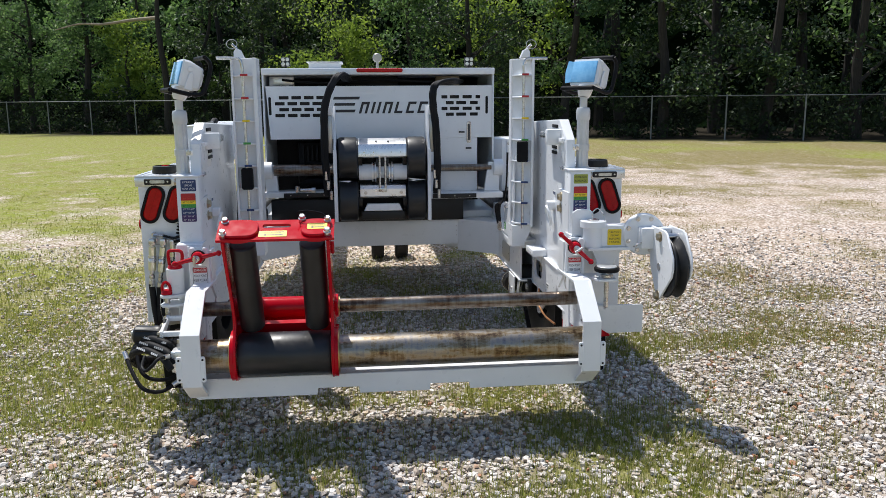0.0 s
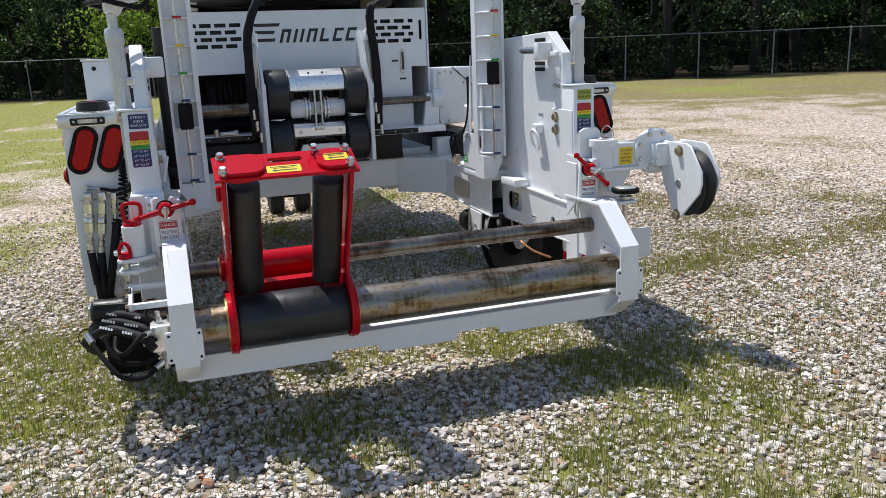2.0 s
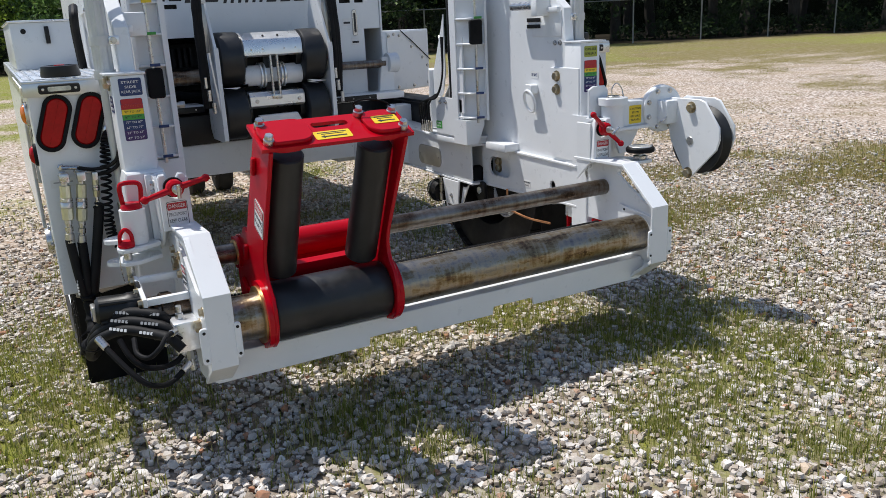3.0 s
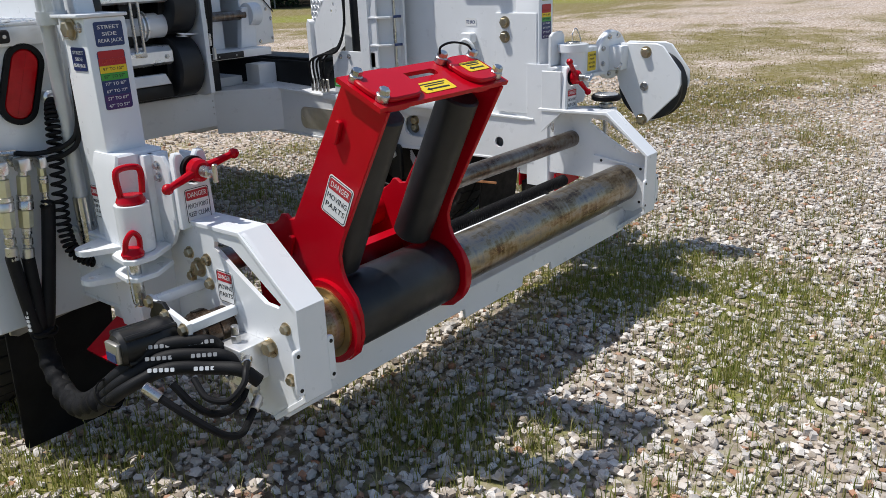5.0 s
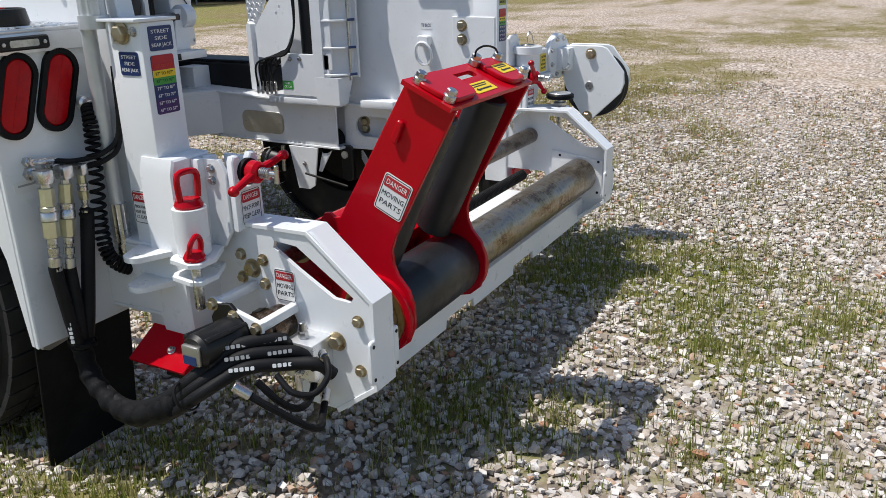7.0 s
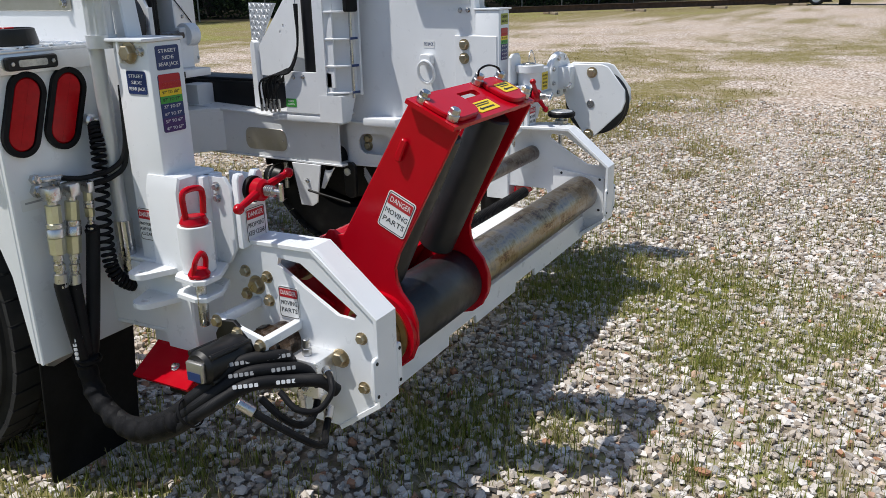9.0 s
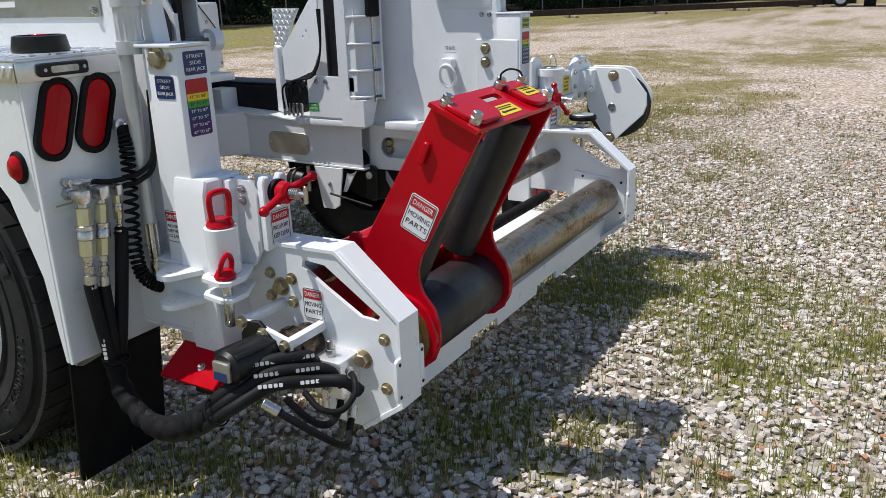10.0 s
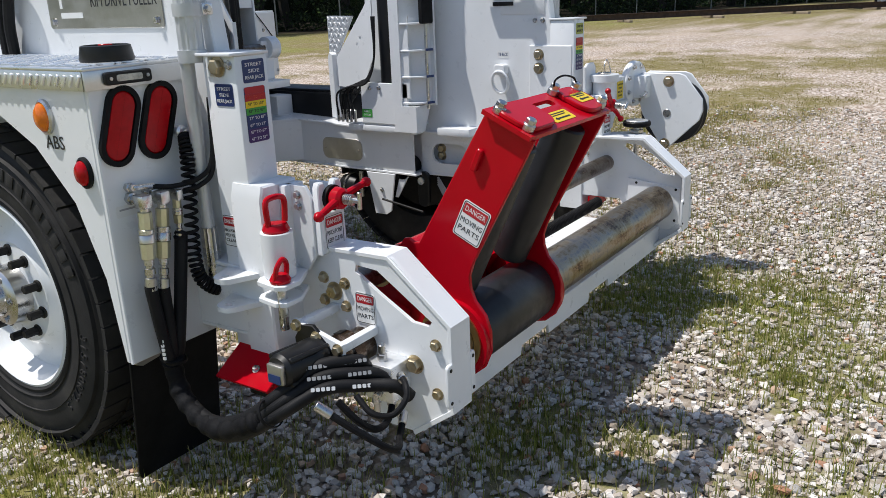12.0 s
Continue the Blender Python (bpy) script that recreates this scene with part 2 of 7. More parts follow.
def leafy(name, stops, trans, share, gloss=0.3):
    def build(n, l, b):
        g = n.new("ShaderNodeNewGeometry")
        col = ramp(n, l, g.outputs["Random Per Island"], stops)
        l.new(col, b.inputs["Base Color"])
        t = n.new("ShaderNodeBsdfTranslucent")
        l.new(blend(n, l, 0.6, col, trans), t.inputs[0])
        mx = n.new("ShaderNodeMixShader")
        mx.inputs[0].default_value = share
        out = n["Material Output"]
        l.new(b.outputs[0], mx.inputs[1])
        l.new(t.outputs[0], mx.inputs[2])
        l.new(mx.outputs[0], out.inputs[0])
    return material(name, (0.08, 0.12, 0.03), 0.55, spec=gloss, build=build)


BLADE = leafy("grass_blade", [(0.0, (0.09, 0.125, 0.02)), (0.35, (0.18, 0.215, 0.035)), (0.6, (0.30, 0.29, 0.08)), (0.82, (0.44, 0.37, 0.18)), (1.0, (0.54, 0.44, 0.27))], (0.36, 0.40, 0.07), 0.42)
BLADE_DRY = leafy("dry_grass_blade", [(0.0, (0.13, 0.125, 0.03)), (0.35, (0.26, 0.22, 0.075)), (0.7, (0.40, 0.31, 0.15)), (1.0, (0.50, 0.39, 0.23))], (0.38, 0.33, 0.10), 0.4)
LEAF = leafy("broad_leaf", [(0.0, (0.008, 0.020, 0.008)), (0.45, (0.024, 0.062, 0.018)), (0.74, (0.085, 0.160, 0.055)), (0.9, (0.20, 0.30, 0.11)), (1.0, (0.40, 0.50, 0.21))], (0.20, 0.36, 0.09), 0.42, 0.4)
# broad leaves again, the wood's shade put into their colour, few left bright
LEAF_SHADE = leafy("broad_leaf_in_shade", [(0.0, (0.004, 0.010, 0.004)), (0.6, (0.013, 0.031, 0.012)), (0.86, (0.040, 0.080, 0.026)), (1.0, (0.24, 0.33, 0.11))], (0.09, 0.16, 0.035), 0.2, 0.3)
# undergrowth leaves with the shade under the crowns put into their colour
LEAF_LOW = leafy("undergrowth_leaf_in_shade", [(0.0, (0.004, 0.010, 0.004)), (0.6, (0.010, 0.024, 0.008)), (0.92, (0.026, 0.052, 0.015)), (1.0, (0.10, 0.15, 0.04))], (0.06, 0.11, 0.02), 0.15, 0.12)
LEAF_YOUNG = leafy("young_leaf", [(0.0, (0.05, 0.10, 0.018)), (0.5, (0.12, 0.20, 0.035)), (1.0, (0.26, 0.35, 0.07))], (0.34, 0.46, 0.06), 0.55)


def bark_grain(n, l, b):
    v = coords(n, l, (6, 6, 1))
    g = grain(n, l, v, 4, 6)
    l.new(ramp(n, l, g, [(0.3, (0.010, 0.008, 0.006)), (0.7, (0.035, 0.029, 0.022))]), b.inputs["Base Color"])
    bump(n, l, b, g, 0.6, 0.03)


BARK = material("tree_bark", (0.1, 0.08, 0.06), 0.9, build=bark_grain)


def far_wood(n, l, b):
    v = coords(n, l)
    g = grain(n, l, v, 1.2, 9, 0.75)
    # near-black greens hold the shade between the far trees
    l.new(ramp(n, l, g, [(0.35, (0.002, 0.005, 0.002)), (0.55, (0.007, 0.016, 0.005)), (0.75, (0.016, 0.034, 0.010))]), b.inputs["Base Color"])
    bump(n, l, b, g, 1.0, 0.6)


WOODS = material("shaded_woods_backdrop", (0.02, 0.035, 0.01), 0.95, spec=0.0, build=far_wood)
RUST = material("rusty_steel_beam", (0.07, 0.04, 0.03), 0.8, build=paint((0.085, 0.05, 0.035), (0.04, 0.026, 0.02), scale=6, r0=0.7, r1=0.9))
TIMBER = material("weathered_timber", (0.3, 0.24, 0.18), 0.85, build=paint((0.33, 0.27, 0.2), (0.22, 0.17, 0.12), scale=5, r0=0.8, r1=0.95))

# ---- building tools ----


def bm_new():
    return bmesh.new()


def box(bm, x0, x1, y0, y1, z0, z1, b=0.003, m=None):
    xs, ys, zs = sorted((x0, x1)), sorted((y0, y1)), sorted((z0, z1))
    v = [bm.verts.new((x, y, z)) for x in xs for y in ys for z in zs]
    if m is not None:
        for p in v:
            p.co = m @ p.co
    f = [bm.faces.new([v[i] for i in q]) for q in ((0, 1, 3, 2), (4, 6, 7, 5), (0, 4, 5, 1), (2, 3, 7, 6), (0, 2, 6, 4), (1, 5, 7, 3))]
    if b:
        e = list({e for q in f for e in q.edges})
        bmesh.ops.bevel(bm, geom=e, offset=b, segments=2, affect="EDGES", profile=0.5)
    return bm


def lift(axis, p, a):
    """A point of a plane across the axis, as a point in space."""
    return {"x": (a, p[0], p[1]), "y": (p[0], a, p[1]), "z": (p[0], p[1], a)}[axis]


def slab(bm, pts, axis, a0, a1, b=0.002, holes=()):
    """A plate of that outline, between a0 and a1 on the axis, with holes through it."""
    a0, a1 = sorted((a0, a1))
    if not holes:
        lo = [bm.verts.new(lift(axis, p, a0)) for p in pts]
        hi = [bm.verts.new(lift(axis, p, a1)) for p in pts]
        f = [bm.faces.new(lo[::-1]), bm.faces.new(hi)]
        k = len(pts)
        f += [bm.faces.new((lo[i], lo[(i + 1) % k], hi[(i + 1) % k], hi[i])) for i in range(k)]
        bmesh.ops.recalc_face_normals(bm, faces=f)
        if b:
            rim = list(f[0].edges) + list(f[1].edges)
            bmesh.ops.bevel(bm, geom=rim, offset=b, segments=1, affect="EDGES")
        return bm
    edges, loops = [], []
    for ring in (pts, *holes):
        vs = [bm.verts.new(lift(axis, p, a0)) for p in ring]
        loops.append(vs)
        edges += [bm.edges.new((vs[i], vs[(i + 1) % len(vs)])) for i in range(len(vs))]
    made = bmesh.ops.triangle_fill(bm, edges=edges, use_beauty=True)["geom"]
    low = [g for g in made if isinstance(g, bmesh.types.BMFace)]
    up = {v: bm.verts.new(v.co + Vector(lift(axis, (0, 0), a1 - a0))) for vs in loops for v in vs}
    f = low + [bm.faces.new([up[v] for v in q.verts]) for q in low]
    for vs in loops:
        k = len(vs)
        f += [bm.faces.new((vs[i], vs[(i + 1) % k], up[vs[(i + 1) % k]], up[vs[i]])) for i in range(k)]
    bmesh.ops.recalc_face_normals(bm, faces=f)
    return bm


def basis(way):
    w = Vector(way).normalized()
    a = w.cross(Vector((0, 0, 1)))
    if a.length < 1e-3:
        a = w.cross(Vector((0, 1, 0)))
    a.normalize()
    return a, w.cross(a).normalized(), w


def lathe(bm, prof, origin, way, seg=28):
    """A turned body: rings of (radius, height along the way)."""
    a, c, w = basis(way)
    o = Vector(origin)
    rows = []
    for r, h in prof:
        if r < 1e-6:
            rows.append([bm.verts.new(o + w * h)])
        else:
            rows.append([bm.verts.new(o + w * h + (a * math.cos(t) + c * math.sin(t)) * r) for t in (2 * math.pi * i / seg for i in range(seg))])
    f = []
    for p, q in zip(rows, rows[1:]):
        for i in range(seg):
            j = (i + 1) % seg
            ring = [p[0], q[j], q[i]] if len(p) == 1 else [p[i], p[j], q[0]] if len(q) == 1 else [p[i], p[j], q[j], q[i]]
            if len(p) > 1 or len(q) > 1:
                f.append(bm.faces.new(ring))
    bmesh.ops.recalc_face_normals(bm, faces=f)
    return bm


def rod(bm, p0, p1, r, seg=20, r1=None, b=0.0015):
    p0, p1 = Vector(p0), Vector(p1)
    h = (p1 - p0).length
    r1 = r if r1 is None else r1
    b = min(b, h / 3, r / 3)
    return lathe(bm, [(0, 0), (r - b, 0), (r, b), (r1, h - b), (r1 - b, h), (0, h)], p0, p1 - p0, seg)


def ring(bm, origin, way, r0, r1, h, seg=32):
    return lathe(bm, [(r0, 0), (r1, 0), (r1, h), (r0, h), (r0, 0)], origin, way, seg)


def curve_points(pts, n=8):
    p = [Vector(q) for q in pts]
    p = [p[0] * 2 - p[1]] + p + [p[-1] * 2 - p[-2]]
    out = []
    for i in range(1, len(p) - 2):
        for k in range(n):
            t = k / n
            out.append(0.5 * ((2 * p[i]) + (p[i + 1] - p[i - 1]) * t + (2 * p[i - 1] - 5 * p[i] + 4 * p[i + 1] - p[i + 2]) * t * t + (3 * p[i] - p[i - 1] - 3 * p[i + 1] + p[i + 2]) * t ** 3))
    return out + [p[-2]]


def pipe(bm, pts, r, seg=10, n=8):
    """A round hose or wire along a smooth line; r may be a function of the share of its length."""
    line = curve_points(pts, n) if n else [Vector(q) for q in pts]
    a, c, _ = basis(line[1] - line[0])
    rows = []
    for i, p in enumerate(line):
        w = (line[min(i + 1, len(line) - 1)] - line[max(i - 1, 0)]).normalized()
        a = (a - w * a.dot(w)).normalized()
        c = w.cross(a)
        q = r(i / (len(line) - 1)) if callable(r) else r
        rows.append([bm.verts.new(p + (a * math.cos(t) + c * math.sin(t)) * q) for t in (2 * math.pi * k / seg for k in range(seg))])
    f = [bm.faces.new((p[i], p[(i + 1) % seg], q[(i + 1) % seg], q[i])) for p, q in zip(rows, rows[1:]) for i in range(seg)]
    f += [bm.faces.new(rows[0][::-1]), bm.faces.new(rows[-1])]
    bmesh.ops.recalc_face_normals(bm, faces=f)
    return bm


def disc(cx, cy, r, n=20, a0=0.0, a1=360.0):
    full = abs(a1 - a0) >= 360
    k = n if full else n - 1
    return [(cx + r * math.cos(radians(a0 + (a1 - a0) * i / k)), cy + r * math.sin(radians(a0 + (a1 - a0) * i / k))) for i in range(n)]


def rrect(cx, cy, w, h, r, turn=0.0, n=6):
    """A rounded rectangle's outline."""
    out = []
    r = min(r, w / 2 - 1e-5, h / 2 - 1e-5)
    for sx, sy, a in ((1, 1, 0), (-1, 1, 90), (-1, -1, 180), (1, -1, 270)):
        for i in range(n):
            t = radians(a + 90 * i / (n - 1))
            out.append((sx * (w / 2 - r) + r * math.cos(t), sy * (h / 2 - r) + r * math.sin(t)))
    c, s = math.cos(radians(turn)), math.sin(radians(turn))
    return [(cx + x * c - y * s, cy + x * s + y * c) for x, y in out]


def mesh_of(name, bm, mat, angle=0.6):
    me = bpy.data.meshes.new(name)
    bm.to_mesh(me)
    bm.free()
    me.materials.append(mat)
    if angle:
        me.shade_smooth()
        me.set_sharp_from_angle(angle=angle)
    return me


def thing(name, at, label, category, group="", kind=""):
    """A top-level thing: an empty at its base."""
    ob = new(name)
    ob.empty_display_size = 0.1
    ob.matrix_basis = Matrix.Translation(at)
    return tagged(ob, label, category, group, kind)


def world_of(ob):
    return world_of(ob.parent) @ ob.matrix_parent_inverse @ ob.matrix_basis if ob.parent else ob.matrix_basis.copy()


def set_under(ob, parent, m=None):
    ob.parent = parent
    ob.matrix_parent_inverse = world_of(parent).inverted()
    if m is not None:
        ob.matrix_basis = m
    return ob


def part(name, bm, mat, parent, label="", angle=0.6, kind=""):
    """ONE mesh object under a thing or under a part, in world coordinates."""
    return tagged(set_under(new(name, mesh_of(name, bm, mat, angle)), parent), label, kind=kind)


def put(name, mesh, parent, m, label=""):
    """A piece on shared mesh data."""
    return tagged(set_under(new(name, mesh), parent, m), label)


def facing(origin, right, up):
    """A pose whose x runs to the right, y up and z out of a face."""
    r, u = Vector(right).normalized(), Vector(up).normalized()
    return Matrix.Translation(origin) @ Matrix((r, u, r.cross(u).normalized())).transposed().to_4x4()


def along(origin, way):
    a, c, w = basis(way)
    return Matrix.Translation(origin) @ Matrix((a, c, w)).transposed().to_4x4()


def make_bolt(name, mat, r=0.011, head=0.009, washer=True):
    bm = bm_new()
    h = 0.0
    if washer:
        lathe(bm, [(0, 0), (r * 1.35, 0), (r * 1.35, 0.0022), (0, 0.0022)], (0, 0, 0), (0, 0, 1), 16)
        h = 0.0022
    lathe(bm, [(r, h), (r, h + head * 0.85), (r * 0.86, h + head), (0, h + head)], (0, 0, 0), (0, 0, 1), 6)
    return mesh_of(name, bm, mat, 0.3)


BOLT_ZINC = make_bolt("bolt_zinc", ZINC, 0.0125, 0.011)
BOLT_BIG = make_bolt("bolt_zinc_big", ZINC, 0.0195, 0.016)
BOLT_STEEL = make_bolt("bolt_steel", STEEL, 0.009, 0.008)
SCREW = make_bolt("screw_steel", STEEL, 0.005, 0.003, False)


def bolt(parent, at, way, mesh=None, label="", name="bolt"):
    return put(name, mesh or BOLT_ZINC, parent, along(at, way), label)


def words(text, size, m, mat, parent, name="lettering", width=None, thick=0.0004):
    """Raised print in the built-in font, centred on the pose m."""
    cu = bpy.data.curves.new("lettering", "FONT")
    cu.body, cu.size, cu.align_x, cu.align_y, cu.extrude = text, size, "CENTER", "CENTER", thick
    cu.resolution_u = 2
    tmp = bpy.data.objects.new("lettering", cu)
    me = bpy.data.meshes.new_from_object(tmp)
    bpy.data.objects.remove(tmp)
    me.name = name
    me.materials.clear()
    me.materials.append(mat)
    if width:
        xs = [v.co.x for v in me.vertices]
        k = width / max(1e-6, max(xs) - min(xs))
        me.transform(Matrix.Diagonal((min(k, 1.6), 1, 1, 1)))
    me.transform(m)
    return set_under(new(name, me), parent)


def sheet(parent, name, m, w, h, mat, r=0.006, thick=0.001, label="", at=(0, 0), lift_by=0.0):
    """A thin rounded sheet on a face with the pose m."""
    bm = bm_new()
    slab(bm, rrect(at[0], at[1], w, h, r, n=4), "z", lift_by, lift_by + thick, b=0)
    bm.transform(m)
    return part(name, bm, mat, parent, label)


def danger_sign(parent, m, w, h, lines, label):
    """A white sign with a black border, a red head and lettering."""
    s = sheet(parent, "warning_sign", m, w, h, PRINT_WHITE, 0.008, 0.0012, label)
    bm = bm_new()
    slab(bm, rrect(0, 0, w * 0.94, h * 0.95, 0.007, n=4), "z", 0.0012, 0.0016, b=0, holes=[rrect(0, 0, w * 0.89, h * 0.915, 0.006, n=4)])
    bm.transform(m)
    part("border", bm, PRINT_BLACK, s)
    sheet(s, "heading", m, w * 0.86, h * 0.27, PRINT_RED, 0.003, 0.0018, at=(0, h * 0.29))
    k = Matrix.Translation((0, h * 0.29, 0.0019))
    words("DANGER", h * 0.2, m @ k, PRINT_WHITE, s, width=w * 0.74)
    step = h * 0.46 / max(1, len(lines))
    for i, t in enumerate(lines):
        k = Matrix.Translation((0, h * 0.06 - step * (i + 0.35), 0.0014))
        words(t, step * 0.85, m @ k, PRINT_BLACK, s, width=w * 0.8 * min(1, len(t) / 7 + 0.25))
    return s


def height_chart(parent, m, w, h):
    """The colour chart of jack heights."""
    s = sheet(parent, "height_chart", m, w, h, PRINT_NAVY, 0.006, 0.001, "rainbow chart of jack heights")
    rows = [("", PRINT_RED, PRINT_RED), ("107\" TO 117\"", PRINT_RED, PRINT_ORANGE), ("97\" TO 107\"", PRINT_YELLOW, PRINT_BLACK), ("87\" TO 97\"", PRINT_GREEN, PRINT_BLACK),
            ("77\" TO 87\"", PRINT_NAVY, PRINT_WHITE), ("67\" TO 77\"", PRINT_NAVY, PRINT_WHITE), ("57\" TO 67\"", PRINT_VIOLET, PRINT_WHITE), ("47\" TO 57\"", PRINT_VIOLET, PRINT_WHITE)]
    k = h / len(rows)
    for i, (t, back, ink) in enumerate(rows):
        y = h / 2 - k * (i + 0.5)
        sheet(s, "band", m, w * (0.98 if 0 < i < 7 else 0.95), k * 0.985, back, 0.001 if 0 < i < 7 else 0.004, 0.0014, at=(0, y))
        if t:
            words(t, k * 0.62, m @ Matrix.Translation((0, y, 0.0016)), ink, s, width=w * 0.76)
    return s


def plain_sign(parent, m, w, h, back, ink, lines, label, name="sign"):
    s = sheet(parent, name, m, w, h, back, 0.005, 0.001, label)
    step = h * 0.82 / max(1, len(lines))
    for i, t in enumerate(lines):
        words(t, step * 0.78, m @ Matrix.Translation((0, h * 0.41 - step * (i + 0.5), 0.0013)), ink, s, width=w * 0.84 * min(1, len(t) / 9 + 0.25))
    return s

# ---- ground ----


def smooth_step(a, b, v):
    t = min(1.0, max(0.0, (v - a) / (b - a)))
    return t * t * (3 - 2 * t)


def fence_off(x, y):
    """How far a place lies in front of the fence line."""
    return (29.6 - y) * 0.904 - (x - 12.4) * 0.427


# tufted places on the gravel, and bare ones: x, y, half length, half width, strength
TUFTS = [(2.45, 0.75, 0.95, 0.3, 0.42), (1.15, -0.6, 0.6, 0.3, 0.36), (1.2, -1.15, 0.5, 0.25, 0.25), (0.8, -1.1, 0.7, 0.4, 0.18), (0.2, -1.55, 0.9, 0.35, 0.3), (2.3, -0.85, 0.9, 0.5, -0.5), (3.2, -1.7, 1.6, 0.6, -0.3), (1.9, 0.1, 0.5, 0.35, -0.35), (0.3, -0.05, 1.0, 0.26, 0.4),
         (-0.2, -1.2, 0.7, 0.35, 0.3), (3.9, -0.45, 0.9, 0.35, 0.45), (2.7, 3.0, 1.0, 0.5, 0.35), (4.1, 1.95, 1.1, 0.35, 0.4), (6.4, 1.0, 1.8, 0.5, 0.4), (-1.2, 0.6, 0.6, 0.7, 0.3), (3.2, 5.6, 1.4, 0.5, 0.4), (0.35, -0.6, 0.9, 0.22, 0.3), (-0.55, -0.78, 0.4, 0.25, 0.25), (-1.15, -0.12, 0.4, 0.35, 0.35),
         (5.1, -0.2, 0.9, 0.42, 0.5), (7.3, -0.3, 1.3, 0.4, 0.35), (9.6, 0.8, 1.6, 0.6, 0.45), (13.5, 0.2, 2.0, 0.8, 0.4)]


def grassiness(x, y):
    """0 for clean gravel, 1 for closed turf."""
    n1 = noise.fractal((x * 0.42, y * 0.42, 3.1), 1.0, 2.0, 4)
    n2 = noise.fractal((x * 1.5, y * 1.5, 7.7), 1.0, 2.0, 3)
    far = smooth_step(8.0, 15.0, y - 0.25 * x) * smooth_step(8, -5, x - 0.25 * y)
    strip = smooth_step(16.0, 10.0, fence_off(x, y) + 2.5 * n1)
    side = smooth_step(-0.5, -2.2, x + 0.12 * y) * 0.5
    patch = 0.45 * smooth_step(0.02, 0.35, noise.fractal((x * 0.13 + 5.0, y * 0.34, 1.7), 1.0, 2.0, 4)) * smooth_step(3.0, 7.0, math.hypot(x, y))
    lane = 0.32 * math.exp(-((y - 8.4 + 0.25 * (x - 6)) / 2.2) ** 2) * smooth_step(2.5, 5.0, x)
    tuft = sum(q * math.exp(-(((x - a) / u) ** 2 + ((y - c) / w) ** 2) ** 2) for a, c, u, w, q in TUFTS) if -9 < x < 17 and abs(y) < 8 else 0.0
    return max(0.0, min(1.0, 0.26 + 0.16 * smooth_step(7.5, 14, math.hypot(x, y)) + 0.5 * n1 + 0.62 * n2 + side + tuft + patch - lane + 0.24 * smooth_step(5, 9, x) * smooth_step(9, 14, y) + (0.22 + 0.9 * n1 + 0.6 * n2) * far + 0.3 * far * smooth_step(15, 24, y - 0.25 * x) + 0.75 * strip))


def dryness(x, y):
    """0 for fresh turf, 1 for straw; the lawn beyond the street side is fresh."""
    n1 = noise.fractal((x * 0.3, y * 0.3, 11.0), 1.0, 2.0, 4)
    return max(0.0, min(1.0, 0.36 + 0.7 * n1 + 0.30 * smooth_step(1.0, 3.5, x) + 0.5 * smooth_step(-2, 7, x - 0.15 * y) - 0.65 * smooth_step(5, 12, y) * smooth_step(6, -4, x - 0.2 * y) - 0.55 * smooth_step(17, 6, fence_off(x, y))))


def spread(lo, hi, near0, near1, step):
    """Grid lines, close together between near0 and near1."""
    mid = list(np.arange(near0, near1 + step / 2, step))
    out, d, v = [], step, mid[-1]
    while v < hi:
        d *= 1.16
        v += d
        out.append(v)
    back, d, v = [], step, mid[0]
    while v > lo:
        d *= 1.16
        v -= d
        back.append(v)
    return back[::-1] + mid + out


def near_walk(x, y):
    """Share of stones laid: full near the machine, thinning out with distance."""
    d = math.hypot((x - 0.5) / 1.2, y + 0.6)
    return 1.0 if d < 2.3 else math.exp(-(d - 2.3) / 1.3)


gx, gy = spread(-900, 900, -9, 14, 0.16), spread(-900, 900, -5, 14, 0.16)
rows_n, cols_n = len(gy), len(gx)
ground_verts = [(x, y, 0.012 * noise.noise((x * 0.7, y * 0.7, 0)) if abs(x) < 40 and abs(y) < 40 else 0.0) for y in gy for x in gx]
ground_faces = [(j * cols_n + i, j * cols_n + i + 1, (j + 1) * cols_n + i + 1, (j + 1) * cols_n + i) for j in range(rows_n - 1) for i in range(cols_n - 1)]
ground_mesh = bpy.data.meshes.new("ground")
ground_mesh.from_pydata(ground_verts, [], ground_faces)
layer = ground_mesh.attributes.new("grass", "FLOAT", "POINT")
layer.data.foreach_set("value", [grassiness(x, y) for y in gy for x in gx])
layer = ground_mesh.attributes.new("dry", "FLOAT", "POINT")
layer.data.foreach_set("value", [dryness(x, y) for y in gy for x in gx])
# mask beyond the fence where the ground colour carries the trees' shade
layer = ground_mesh.attributes.new("tree_shade", "FLOAT", "POINT")
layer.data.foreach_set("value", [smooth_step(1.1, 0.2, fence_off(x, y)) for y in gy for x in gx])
layer = ground_mesh.attributes.new("loose", "FLOAT", "POINT")
layer.data.foreach_set("value", [near_walk(x, y) if abs(x) < 9 and abs(y) < 9 else 0.0 for y in gy for x in gx])
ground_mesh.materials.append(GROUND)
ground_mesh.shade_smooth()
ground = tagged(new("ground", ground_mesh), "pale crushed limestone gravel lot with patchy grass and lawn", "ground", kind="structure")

rng = np.random.default_rng(5)


def scatter(count, x0, x1, y0, y1, keep):
    """Random places, kept with the chance that keep(x, y) gives."""
    out = []
    while len(out) < count:
        x, y = rng.uniform(x0, x1), rng.uniform(y0, y1)
        if rng.random() < keep(x, y):
            out.append((x, y))
    return np.array(out)


